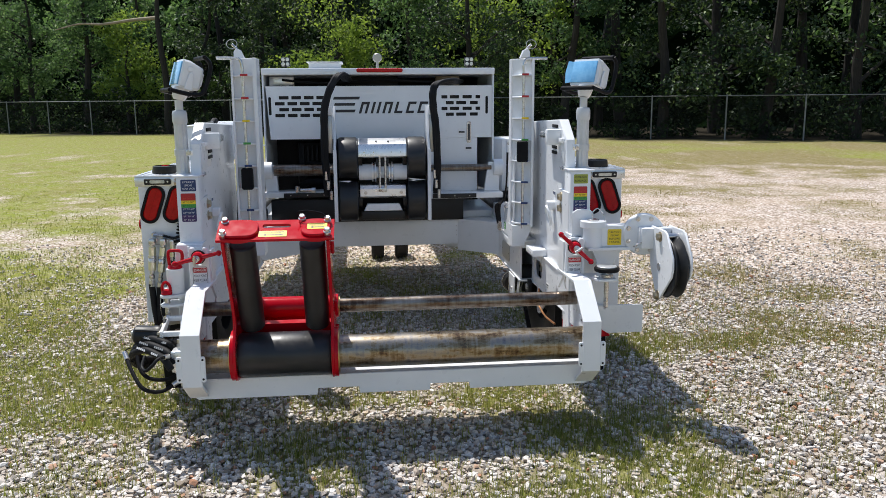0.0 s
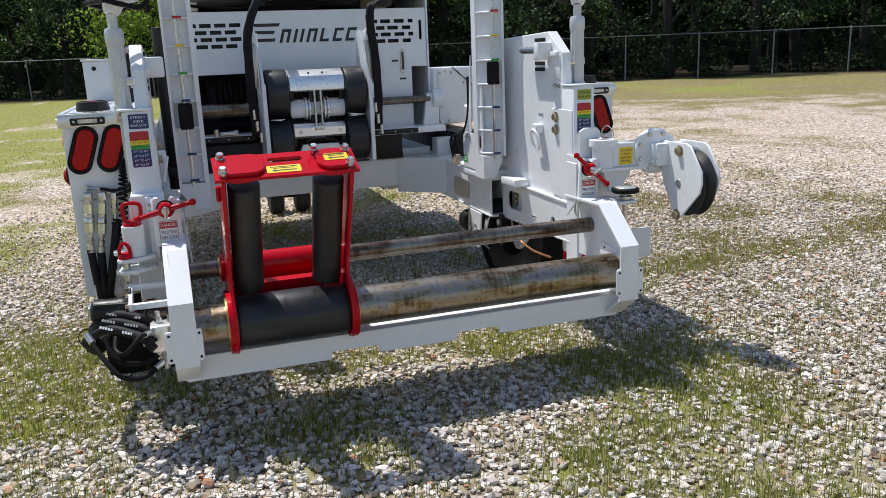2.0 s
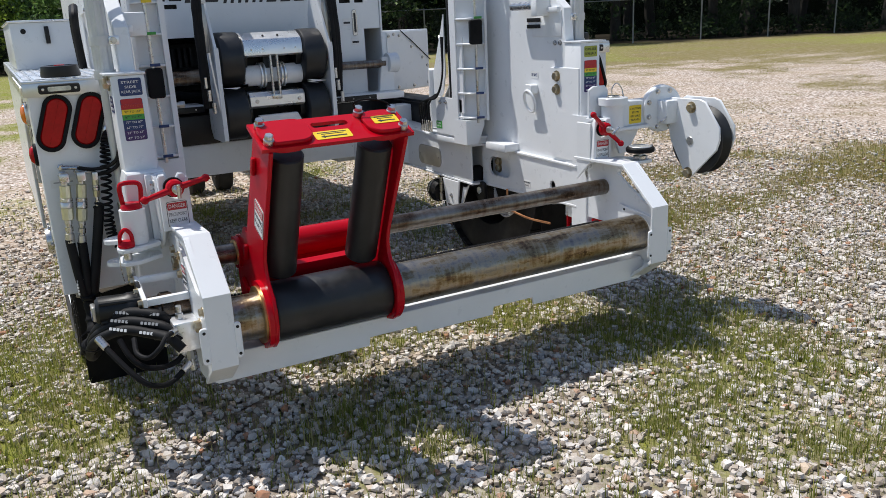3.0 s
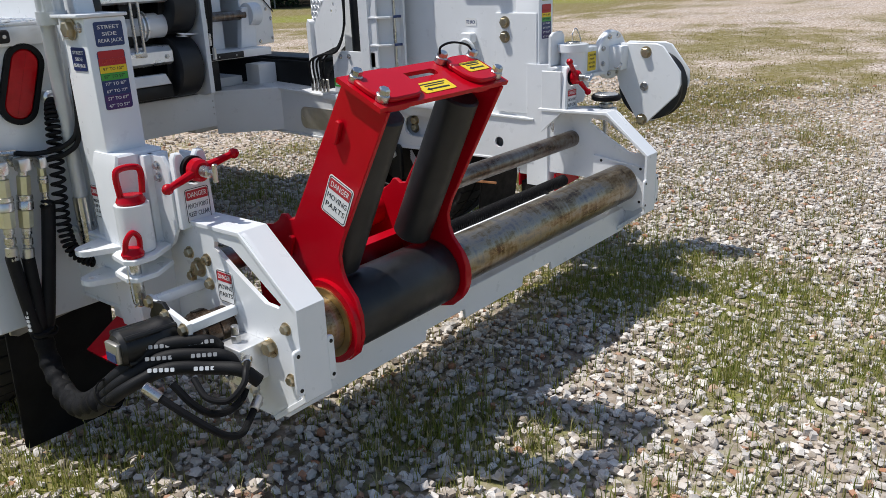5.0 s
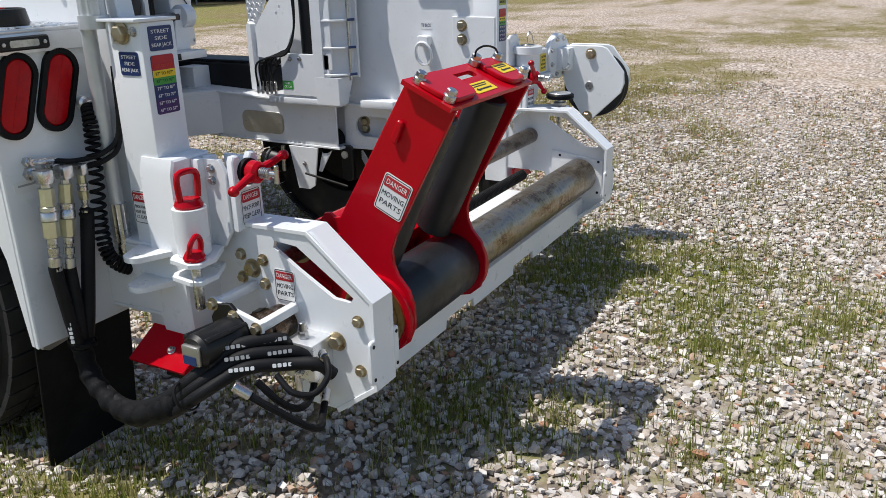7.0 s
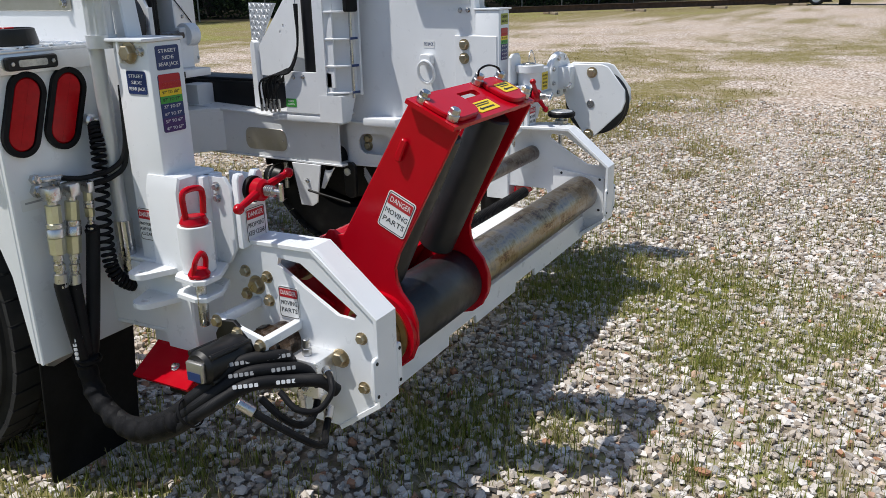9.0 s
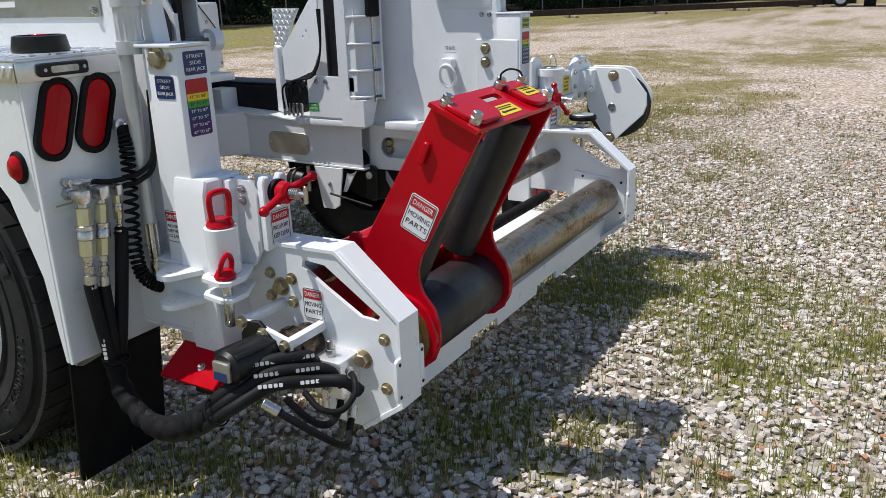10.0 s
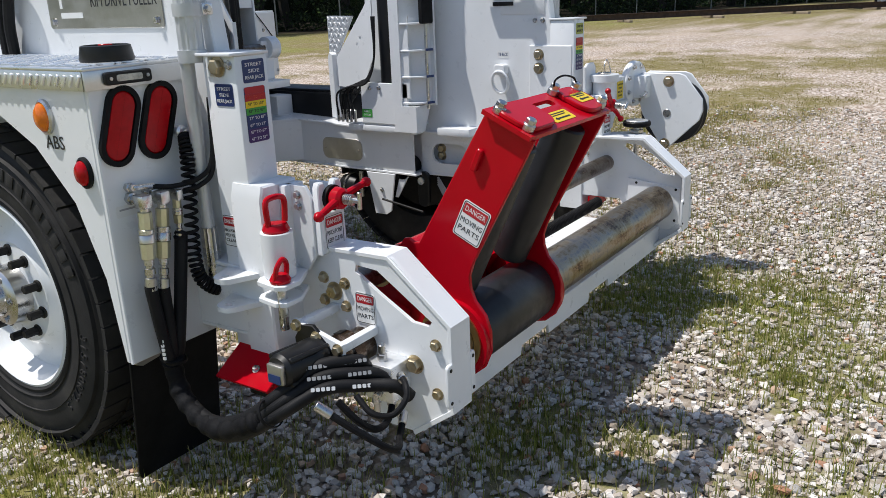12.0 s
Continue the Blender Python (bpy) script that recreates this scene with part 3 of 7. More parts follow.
def stone_heap(name, count, size0, size1, area, keep, label, plain=False):
    t = (1 + 5 ** 0.5) / 2
    ico = np.array([(-1, t, 0), (1, t, 0), (-1, -t, 0), (1, -t, 0), (0, -1, t), (0, 1, t), (0, -1, -t), (0, 1, -t), (t, 0, -1), (t, 0, 1), (-t, 0, -1), (-t, 0, 1)]) / 1.902
    tri = np.array([(0, 11, 5), (0, 5, 1), (0, 1, 7), (0, 7, 10), (0, 10, 11), (1, 5, 9), (5, 11, 4), (11, 10, 2), (10, 7, 6), (7, 1, 8), (3, 9, 4), (3, 4, 2), (3, 2, 6), (3, 6, 8), (3, 8, 9), (4, 9, 5), (2, 4, 11), (6, 2, 10), (8, 6, 7), (9, 8, 1)])
    if plain:
        ico = np.array([(1, 1, 1), (1, 1, -1), (1, -1, 1), (1, -1, -1), (-1, 1, 1), (-1, 1, -1), (-1, -1, 1), (-1, -1, -1)]) * 0.62
        tri = np.array([(0, 2, 3), (0, 3, 1), (4, 5, 7), (4, 7, 6), (0, 1, 5), (0, 5, 4), (2, 6, 7), (2, 7, 3), (0, 4, 6), (0, 6, 2)])
    q = len(ico)
    at = scatter(count, *area, keep)
    size = size0 + (size1 - size0) * rng.random(count) ** 2.2
    shape = ico[None] * rng.uniform(0.68, 1.32, (count, q, 1)) * rng.uniform((0.8, 0.66, 0.48), (1.3, 1.05, 0.82), (count, 3))[:, None]
    a, tilt = rng.uniform(0, 6.283, count), rng.normal(0, 0.35, count)
    c, s = np.cos(tilt)[:, None], np.sin(tilt)[:, None]
    x, y, z = shape[..., 0], shape[..., 1] * c - shape[..., 2] * s, shape[..., 1] * s + shape[..., 2] * c
    c, s = np.cos(a)[:, None], np.sin(a)[:, None]
    pts = np.stack([x * c - y * s, x * s + y * c, z], -1) * size[:, None, None] * 0.5
    pts[..., :2] += at[:, None]
    pts[..., 2] += (size * 0.17 + rng.random(count) * 0.008)[:, None]
    me = bpy.data.meshes.new(name)
    faces = (tri[None] + q * np.arange(count)[:, None, None]).reshape(-1, 3)
    me.from_pydata(pts.reshape(-1, 3).tolist(), [], faces.tolist())
    me.materials.append(STONE)
    return tagged(new(name, me), label, "gravel", kind="stuff")


def bare(x, y):
    return near_walk(x, y) * (1.0 - 0.45 * smooth_step(0.45, 0.9, grassiness(x, y)))


stone_heap("gravel", 22500, 0.019, 0.046, (-5.0, 7.5, -4.4, 5.5), bare, "loose angular pieces of pale crushed limestone")
stone_heap("gravel_fines", 67000, 0.019, 0.039, (-5.0, 7.5, -4.4, 5.5), bare, "small chips of pale crushed limestone", True)


def grass_tufts(name, count, per, area, h0, h1, keep, spreading, label, width=0.0015, mat=None):
    at = np.repeat(scatter(count, *area, keep), per, axis=0)
    k = len(at)
    tall = np.repeat(rng.uniform(0.55, 1.15, count), per) * rng.uniform(h0, h1, k)
    at = at + rng.normal(0, spreading, (k, 2))
    a, lean = rng.uniform(0, 6.283, k), np.abs(rng.normal(0, 0.35, k)) + 0.05
    way = np.stack([np.cos(a), np.sin(a)], -1)
    side = np.stack([-np.sin(a), np.cos(a)], -1) * (width * rng.uniform(0.7, 1.5, k))[:, None]
    zero = np.zeros((k, 1))
    base = np.hstack([at, zero - 0.004])
    mid = np.hstack([at + way * (tall * lean * 0.3)[:, None], (tall * 0.55)[:, None]])
    tip = np.hstack([at + way * (tall * lean)[:, None], (tall * (1 - 0.25 * lean))[:, None]])
    side3 = np.hstack([side, zero])
    v = np.stack([base - side3, base + side3, mid + side3 * 0.8, mid - side3 * 0.8, tip], 1).reshape(-1, 3)
    i = 5 * np.arange(k)[:, None]
    me = bpy.data.meshes.new(name)
    me.from_pydata(v.tolist(), [], (i + np.array([0, 1, 2, 3])).tolist() + (i + np.array([3, 2, 4])).tolist())
    me.materials.append(mat or BLADE)
    return tagged(new(name, me), label, "grass", kind="stuff")


def grown(x, y):
    return near_walk(x, y) * (0.16 + 0.84 * smooth_step(0.25, 0.95, grassiness(x, y)))


def grown_far(x, y):
    d = math.hypot(x - 0.3, y + 0.7)
    return smooth_step(2.5, 4.0, d) * math.exp(-max(0, d - 4) / 5.0) * smooth_step(0.25, 0.7, grassiness(x, y)) * (1.0 if x < 0 else 0.55)


grass_tufts("grass", 17500, 8, (-5.0, 7.5, -4.4, 5.5), 0.024, 0.096, lambda x, y: grown(x, y) * (1.0 - 0.6 * smooth_step(1.4, 3.0, x)), 0.026, "thin green and straw-coloured grass between the stones")
grass_tufts("dry_grass", 5000, 8, (1.0, 7.5, -3.0, 5.5), 0.018, 0.065, lambda x, y: grown(x, y) * smooth_step(1.2, 2.6, x), 0.03, "dry straw-coloured grass between the stones", mat=BLADE_DRY)
grass_tufts("grass", 8200, 6, (-16, 2, -3, 22), 0.014, 0.036, grown_far, 0.09, "sparse pale green grass across the lot", 0.004)
grass_tufts("dry_grass", 4500, 6, (1, 20, -3, 22), 0.013, 0.032, grown_far, 0.09, "sparse dry grass across the lot", 0.004, BLADE_DRY)

# ---- fence and woods ----
FENCE_WAY = Vector((0.904, -0.427, 0))
FENCE_AT = Vector((12.43, 29.6, 0))


def fence_place(k, z=0.0, back=0.0):
    """k metres along the fence, back metres behind it."""
    return FENCE_AT + FENCE_WAY * k + Vector((0.427, 0.904, 0)) * back + Vector((0, 0, z))


fence = thing("chain_link_fence", fence_place(0), "galvanised chain-link fence with a top rail along the trees", "fence")
post_mesh_bm = bm_new()
rod(post_mesh_bm, (0, 0, 0), (0, 0, 1.86), 0.033, 10)
rod(post_mesh_bm, (0, 0, 1.86), (0, 0, 1.9), 0.038, 10, 0.012)
POST = mesh_of("post", post_mesh_bm, GALV)
FENCE_K = (-64.0, 76.0)
for i in range(46):
    k = FENCE_K[0] + i * 3.05
    put("post", POST, fence, Matrix.Translation(fence_place(k)))
    bm = bm_new()
    rod(bm, fence_place(k, 1.84), fence_place(k + 3.05, 1.84), 0.021, 8)
    part("rail", bm, GALV, fence)
wire_v, wire_f = [], []
k = FENCE_K[0]
while k < FENCE_K[1]:
    for sgn in (-1, 1):
        a, c = fence_place(k, 0.03, 0.04), fence_place(k + sgn * 1.8, 1.83, 0.04)
        w = FENCE_WAY * 0.0018
        wire_f.append(tuple(range(len(wire_v), len(wire_v) + 4)))
        wire_v += [tuple(a - w), tuple(a + w), tuple(c + w), tuple(c - w)]
    k += 0.085
wire_mesh = bpy.data.meshes.new("wire_mesh")
wire_mesh.from_pydata(wire_v, [], wire_f)
wire_mesh.materials.append(WIRE)
set_under(new("wire_mesh", wire_mesh), fence)["kind"] = "stuff"


def leaf_cloud(rand, centres, radii, count, size, low=0.3):
    """Leaves in clumps: small bent quads set round the clumps' shells."""
    pick = rand.integers(0, len(centres), count)
    d = rand.normal(size=(count, 3))
    d /= np.linalg.norm(d, axis=1)[:, None]
    r = radii[pick] * (low + (1 - low) * rand.random(count) ** 0.5)
    p = centres[pick] + d * r[:, None] * (1, 1, 0.75)
    nrm = d * 0.6 + rand.normal(size=(count, 3)) * 0.7
    nrm /= np.linalg.norm(nrm, axis=1)[:, None]
    u = np.cross(nrm, rand.normal(size=(count, 3)))
    u /= np.linalg.norm(u, axis=1)[:, None] + 1e-9
    w = np.cross(nrm, u)
    s = size * rand.uniform(0.6, 1.4, count)[:, None]
    fold = nrm * s * 0.22
    v = np.stack([p - u * s, p - w * s * 0.55 + fold, p + u * s, p + w * s * 0.55 + fold], 1).reshape(-1, 3)
    i = 4 * np.arange(count)[:, None]
    return v, np.vstack([i + np.array([0, 1, 2]), i + np.array([0, 2, 3])])


def tree(at, tall, wide, leaves, size, mat, seed, label, bole=0.35):
    rand = np.random.default_rng(seed)
    ob = thing("tree", at, label, "tree", "trees behind the fence")
    base = Vector(at)
    bm = bm_new()
    r0 = 0.016 * tall + 0.04
    lean = Vector((rand.normal(0, 0.04), rand.normal(0, 0.04), 1))
    pts = [base + lean * (tall * f) + Vector((rand.normal(0, 0.12), rand.normal(0, 0.12), 0)) * (f > 0) for f in (-0.01, 0.2, 0.4, 0.6, 0.8)]
    pipe(bm, pts, lambda f: r0 * (1 - 0.75 * f), 8, 4)
    clumps = []
    for _ in range(9):
        f = rand.uniform(bole, 0.78)
        o = base + lean * (tall * f)
        a = rand.uniform(0, 6.283)
        reach = wide * rand.uniform(0.5, 1.0) * (1.15 - f)
        tip = o + Vector((math.cos(a) * reach, math.sin(a) * reach, reach * rand.uniform(0.1, 0.7)))
        mid = (o + tip) / 2 + Vector((0, 0, 0.1 * reach))
        pipe(bm, [o, mid, tip], lambda g: r0 * 0.38 * (1 - 0.8 * g), 6, 3)
        clumps += [tip, mid, (mid + tip) / 2]
    part("trunk", bm, BARK, ob, "rough grey-brown bark with crooked limbs")
    for _ in range(12):
        f = rand.uniform(bole * 0.75, 1.0)
        a = rand.uniform(0, 6.283)
        q = wide * rand.uniform(0.2, 0.85) * (1.0 - 0.55 * abs(f - 0.5) * 2)
        clumps.append(base + lean * (tall * f) + Vector((math.cos(a) * q, math.sin(a) * q, 0)))
    c = np.array([tuple(p) for p in clumps])
    v, f = leaf_cloud(rand, c, rand.uniform(0.45, 1.1, len(c)) * wide * 0.38, leaves, size)
    me = bpy.data.meshes.new("crown")
    me.from_pydata(v.tolist(), [], f.tolist())
    me.materials.append(mat)
    tagged(set_under(new("crown", me), ob), "ragged crown of many small leaves", kind="stuff")
    return ob


random.seed(11)
number = 0
for row, (back, step) in enumerate(((2.6, 4.0), (6.5, 4.6), (11.5, 5.5))):
    k = -58.0 + row * 1.7
    while k < 70:
        tall = random.uniform(8.5, 12.5) + row * 1.5 + (4.5 if k > -7 else 0.0)
        young = random.random() < (0.16 if k < -8 else 0.04) and row < 2
        # most trees of the shaded stretches get the darkened leaves
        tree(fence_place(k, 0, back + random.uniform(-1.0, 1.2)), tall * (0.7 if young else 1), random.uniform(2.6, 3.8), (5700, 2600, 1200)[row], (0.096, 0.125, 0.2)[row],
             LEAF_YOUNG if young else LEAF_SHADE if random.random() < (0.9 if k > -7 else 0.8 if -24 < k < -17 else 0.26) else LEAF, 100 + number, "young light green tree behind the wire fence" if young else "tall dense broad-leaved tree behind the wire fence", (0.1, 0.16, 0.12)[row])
        number += 1
        k += step * random.uniform(0.75, 1.25)

# a tree with one long bare limb among the leaves
bare_tree = thing("tree", (-10.9, 42.4, 0), "tall tree with a long pale dead limb behind the fence", "tree", "trees behind the fence")
bm = bm_new()
pipe(bm, [(-10.9, 42.4, -0.1), (-10.8, 42.4, 2.5), (-11.0, 42.4, 4.8), (-11.1, 42.5, 6.6), (-10.8, 42.4, 9.5)], lambda f: 0.22 * (1 - 0.6 * f), 9, 5)
trunk = part("trunk", bm, BARK, bare_tree)
bm = bm_new()
pipe(bm, [(-11.1, 42.5, 6.35), (-12.6, 43.2, 6.3), (-14.5, 44.1, 6.15), (-16.0, 44.8, 6.22), (-17.6, 45.5, 5.95)], lambda f: 0.11 * (1 - 0.7 * f), 7, 6)
part("dead_limb", bm, TIMBER, trunk, "pale dead limb")

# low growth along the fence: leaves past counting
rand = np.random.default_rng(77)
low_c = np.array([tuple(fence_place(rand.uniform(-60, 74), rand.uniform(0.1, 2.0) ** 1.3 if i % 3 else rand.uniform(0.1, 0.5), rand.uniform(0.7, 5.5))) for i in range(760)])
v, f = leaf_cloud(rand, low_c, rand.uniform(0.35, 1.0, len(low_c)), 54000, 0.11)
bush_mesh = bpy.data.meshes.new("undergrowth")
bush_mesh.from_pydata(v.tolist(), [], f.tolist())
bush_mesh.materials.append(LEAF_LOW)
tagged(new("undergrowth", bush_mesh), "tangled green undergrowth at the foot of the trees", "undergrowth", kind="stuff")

# a backdrop sheet behind the first rows, the wood's shade put into its colour
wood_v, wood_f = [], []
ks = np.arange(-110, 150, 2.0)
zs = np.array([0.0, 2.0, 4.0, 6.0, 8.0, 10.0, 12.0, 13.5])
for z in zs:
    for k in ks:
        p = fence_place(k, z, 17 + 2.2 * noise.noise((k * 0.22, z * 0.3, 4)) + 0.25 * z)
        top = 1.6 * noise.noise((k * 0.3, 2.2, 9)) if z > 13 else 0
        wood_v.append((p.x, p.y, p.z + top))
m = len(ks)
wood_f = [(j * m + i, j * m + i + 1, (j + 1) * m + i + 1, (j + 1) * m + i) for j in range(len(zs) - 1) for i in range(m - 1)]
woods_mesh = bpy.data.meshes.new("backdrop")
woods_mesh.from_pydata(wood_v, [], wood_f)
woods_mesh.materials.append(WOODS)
tagged(new("backdrop", woods_mesh), "backdrop sheet coloured as the wood's shaded depth", "woods", kind="structure")

# a long steel beam on timbers, and a trailer parked beyond it
beam = thing("steel_beam", (36, 8, 0), "long rusty steel beam lying on timber blocks", "beam")
bm = bm_new()
b0, b1 = Vector((29.8, 12.9, 0.16)), Vector((43.5, 1.2, 0.16))
m = look(b0, b1)
q = (b1 - b0).length
for x0, x1, y0, y1 in ((-0.1, 0.1, 0.1, 0.125), (-0.1, 0.1, -0.125, -0.1), (-0.008, 0.008, -0.1, 0.1)):
    box(bm, x0, x1, y0, y1, -q, 0, 0, Matrix.Translation((0, 0, 0.07)) @ m)
part("beam", bm, RUST, beam)
for i, s in enumerate((0.12, 0.36, 0.6, 0.86)):
    p = b0.lerp(b1, s)
    t = thing("timber_block", (p.x, p.y, 0), "weathered timber block under a steel beam", "timber", "timber blocks")
    bm = bm_new()
    box(bm, -0.9, 0.9, -0.07, 0.07, 0, 0.105, 0.006, Matrix.Translation((p.x, p.y, 0)) @ pose(0, 0, 0, 0, 0, 38 + 6 * i))
    part("timber", bm, TIMBER, t)

# a flat trailer parked far beyond the beam
parked = thing("parked_trailer", (41.9, 1.9, 0), "dark flat trailer with white wheel rims parked on the lot", "trailer")
way, axle = Vector((-0.22, -0.975, 0)).normalized(), Vector((-0.975, 0.22, 0)).normalized()
for i in range(2):
    o = Vector((42.15, 2.75, 0.38)) + way * (1.05 * i)
    bm = bm_new()
    lathe(bm, [(0.25, 0.0), (0.34, -0.02), (0.38, 0.03), (0.38, 0.19), (0.34, 0.24), (0.25, 0.22)], o, axle, 28)
    tyre = part("tyre", bm, TYRE, parked)
    bm = bm_new()
    lathe(bm, [(0.25, 0.2), (0.24, 0.15), (0.12, 0.17), (0.09, 0.22), (0.0, 0.22)], o, axle, 24)
    part("rim", bm, WHITE, tyre, "white wheel rim")
m = Matrix.Translation((42.5, 1.4, 0)) @ pose(0, 0, 0, 0, 0, 167.3)
bm = bm_new()
box(bm, -0.9, 1.2, -3.2, 4.2, 0.78, 0.96, 0.01, m)
part("deck", bm, DARK, parked)
bm = bm_new()
box(bm, 0.1, 0.3, 0.7, 1.2, 0.0, 0.78, 0.01, m)
part("jack_leg", bm, DARK, parked)

# ---- the trailer: chassis ----
CARRIAGE_X = -0.735
R, U, OUT = (1, 0, 0), (0, 0, 1), (0, -1, 0)


def on_rear(x, y, z):
    """A pose on a face that looks back along -y."""
    return facing((x, y, z), (1, 0, 0), (0, 0, 1))


def on_side(x, y, z, s):
    """A pose on a face that looks along x, to the side s."""
    return facing((x, y, z), (0, s, 0), (0, 0, 1))


chassis = thing("trailer_chassis", (0, 1.2, 0.5), "white welded steel trailer chassis with two open rear arms", "trailer frame")
for s in (-1, 1):
    # front half of the arm: an open-ended box section with a cover plate
    prof = [(1.78, 0.752), (0.68, 0.706), (0.68, 0.502), (1.78, 0.515)]
    for name, outline, x0, x1 in (("arm_web", prof, 0.855, 0.867), ("arm_web", prof, 0.965, 0.977),
                                  ("arm_top", [(1.78, 0.765), (0.665, 0.718), (0.665, 0.707), (1.78, 0.753)], 0.845, 0.985),
                                  ("arm_bottom", [(1.78, 0.514), (0.665, 0.501), (0.665, 0.49), (1.78, 0.503)], 0.848, 0.985)):
        slab(bm := bm_new(), outline, "x", s * x0, s * x1)
        part(name, bm, WHITE, chassis)
    bm = bm_new()
    slab(bm, rrect(1.163, 0.6, 0.285, 0.118, 0.04), "x", s * 0.8505, s * 0.8545, 0.001)
    cover = part("cover_plate", bm, STAINLESS, chassis, "dull stainless oval cover plate")
    for y in (1.045, 1.282):
        bolt(cover, (s * 0.8505, y, 0.6), (-s, 0, 0), SCREW, name="screw")
    # rear half: outer box with a slot and a hole
    bm = bm_new()
    slot = rrect(0.505, 0.605, 0.215, 0.105, 0.05)
    slab(bm, [(0.68, 0.705), (-0.16, 0.69), (-0.16, 0.512), (0.68, 0.495)], "x", s * 0.932, s * 0.944, holes=[slot, disc(0.03, 0.578, 0.024)])
    part("arm_web", bm, WHITE, chassis)
    bm = bm_new()
    slab(bm, [(0.68, 0.705), (-0.16, 0.69), (-0.16, 0.512), (0.68, 0.495)], "x", s * 1.05, s * 1.06)
    part("arm_web", bm, WHITE, chassis)
    bm = bm_new()
    slab(bm, [(0.70, 0.718), (-0.16, 0.703), (-0.16, 0.692), (0.70, 0.707)], "x", s * 0.925, s * 1.06)
    part("arm_top", bm, WHITE, chassis)
    bm = bm_new()
    slab(bm, [(0.68, 0.496), (-0.16, 0.511), (-0.16, 0.50), (0.68, 0.485)], "x", s * 0.928, s * 1.06)
    part("arm_bottom", bm, WHITE, chassis)
    bm = bm_new()
    slab(bm, rrect(0.505, 0.605, 0.3, 0.16, 0.02), "x", s * 0.982, s * 0.992, 0.001)
    inner = part("inner_plate", bm, WHITE, chassis)
    for z in (0.585, 0.622):
        bolt(inner, (s * 0.981, 0.585, z), (-s, 0, 0), BOLT_BIG, "zinc bolt inside the slot")
    # weld bead along the arm's top edge
    bm = bm_new()
    pipe(bm, [(s * 0.931 - s * 0.002 * math.sin(i * 2.1), 0.40 - i * 0.018, 0.7035 - 0.00027 * i) for i in range(30)], lambda f: 0.0045 + 0.0012 * math.sin(f * 190), 6, 2)
    part("weld_bead", bm, WHITE, chassis)
    # the reel-side wall above the arm
    bm = bm_new()
    wall = [(1.02, 0.70), (1.02, 1.49), (0.10, 1.522), (-0.04, 1.418), (-0.07, 1.16), (-0.07, 0.70)]
    slab(bm, wall, "x", s * 0.948, s * 1.0, 0.004)
    side = part("side_wall", bm, WHITE, chassis)
    bm = bm_new()
    slab(bm, [(0.045, 0.72), (0.045, 1.15), (-0.17, 1.15), (-0.17, 0.72)], "x", s * 0.936, s * 0.95, 0.002)
    part("mount_plate", bm, WHITE, side)
    for z in (1.048, 1.11):
        put("bolt", BOLT_BIG, side, along((s * 0.936, -0.005, z), (-s, 0, 0)))
    bm = bm_new()
    box(bm, s * 0.944, s * 0.949, -0.03, 0.20, 1.29, 1.41, 0.002)
    part("doubler_plate", bm, WHITE, side)
    for y in (0.02, -0.02):
        put("screw", BOLT_STEEL, side, along((s * 0.948, y, 1.262), (-s, 0, 0)))
    # the lashing ring and its lug
    bm = bm_new()
    slab(bm, rrect(0.19, 1.04, 0.06, 0.05, 0.014), "x", s * 0.905, s * 0.948, 0.004)
    lug = part("lashing_lug", bm, WHITE, side)
    bm = bm_new()
    c = [(s * (0.915 - 0.012 * math.sin(a)), 0.19 + 0.042 * math.cos(a), 0.985 + 0.052 * math.sin(a) - 0.004) for a in (2 * math.pi * i / 18 for i in range(19))]
    pipe(bm, c, 0.0075, 8, 2)
    part("lashing_ring", bm, WHITE, side)
    plain_sign(side, on_side(s * 0.9475, 0.19, 1.108, -s), 0.062, 0.034, PRINT_WHITE, PRINT_NAVY, ["TIE BACK"], "small white sign with navy print")
    if s > 0:
        plain_sign(chassis, on_side(s * 0.9315, 0.247, 0.553, -s), 0.062, 0.036, PRINT_WHITE, PRINT_BLACK, ["GROUNDING", "LUG"], "small white sign with black print")
    # short pin and latch plates at the wall's head
    bm = bm_new()
    rod(bm, (s * 0.90, 0.30, 1.435), (s * 0.90, 0.10, 1.435), 0.019)
    part("head_pin", bm, STEEL, side)
    bm = bm_new()
    box(bm, s * 0.87, s * 0.955, 0.06, 0.11, 1.385, 1.47, 0.008)
    box(bm, s * 0.93, s * 0.95, -0.02, 0.11, 1.40, 1.425, 0.004)
    part("head_bracket", bm, WHITE, side)
    for z in (1.36, 1.475, 1.33):
        bm = bm_new()
        box(bm, s * 0.94, s * 0.949, 0.13, 0.24, z, z + 0.018, 0.002)
        part("guide_strip", bm, DARK, side)
    # step ledge and gusset under the tower
    bm = bm_new()
    box(bm, s * 0.80, s * 0.96, 0.66, 1.06, 0.72, 0.752, 0.004)
    box(bm, s * 0.81, s * 0.95, 0.64, 1.08, 0.752, 0.764, 0.003)
    part("tower_ledge", bm, WHITE, chassis)
    bm = bm_new()
    box(bm, s * 0.86, s * 0.97, 0.34, 0.53, 0.712, 0.752, 0.005)
    part("tower_foot", bm, WHITE, chassis)
    bm = bm_new()
    box(bm, s * 0.86, s * 0.985, 1.64, 1.76, 0.752, 0.868, 0.006)
    part("stop_block", bm, WHITE, chassis)
    # hanger plate under the arm
    bm = bm_new()
    slab(bm, [(0.99, 0.49), (0.80, 0.49), (0.835, 0.285), (0.87, 0.262), (0.945, 0.262)], "x", s * 0.84, s * 0.85)
    hanger = part("hanger_plate", bm, WHITE, chassis)
    bolt(hanger, (s * 0.839, 0.89, 0.40), (-s, 0, 0), BOLT_STEEL)
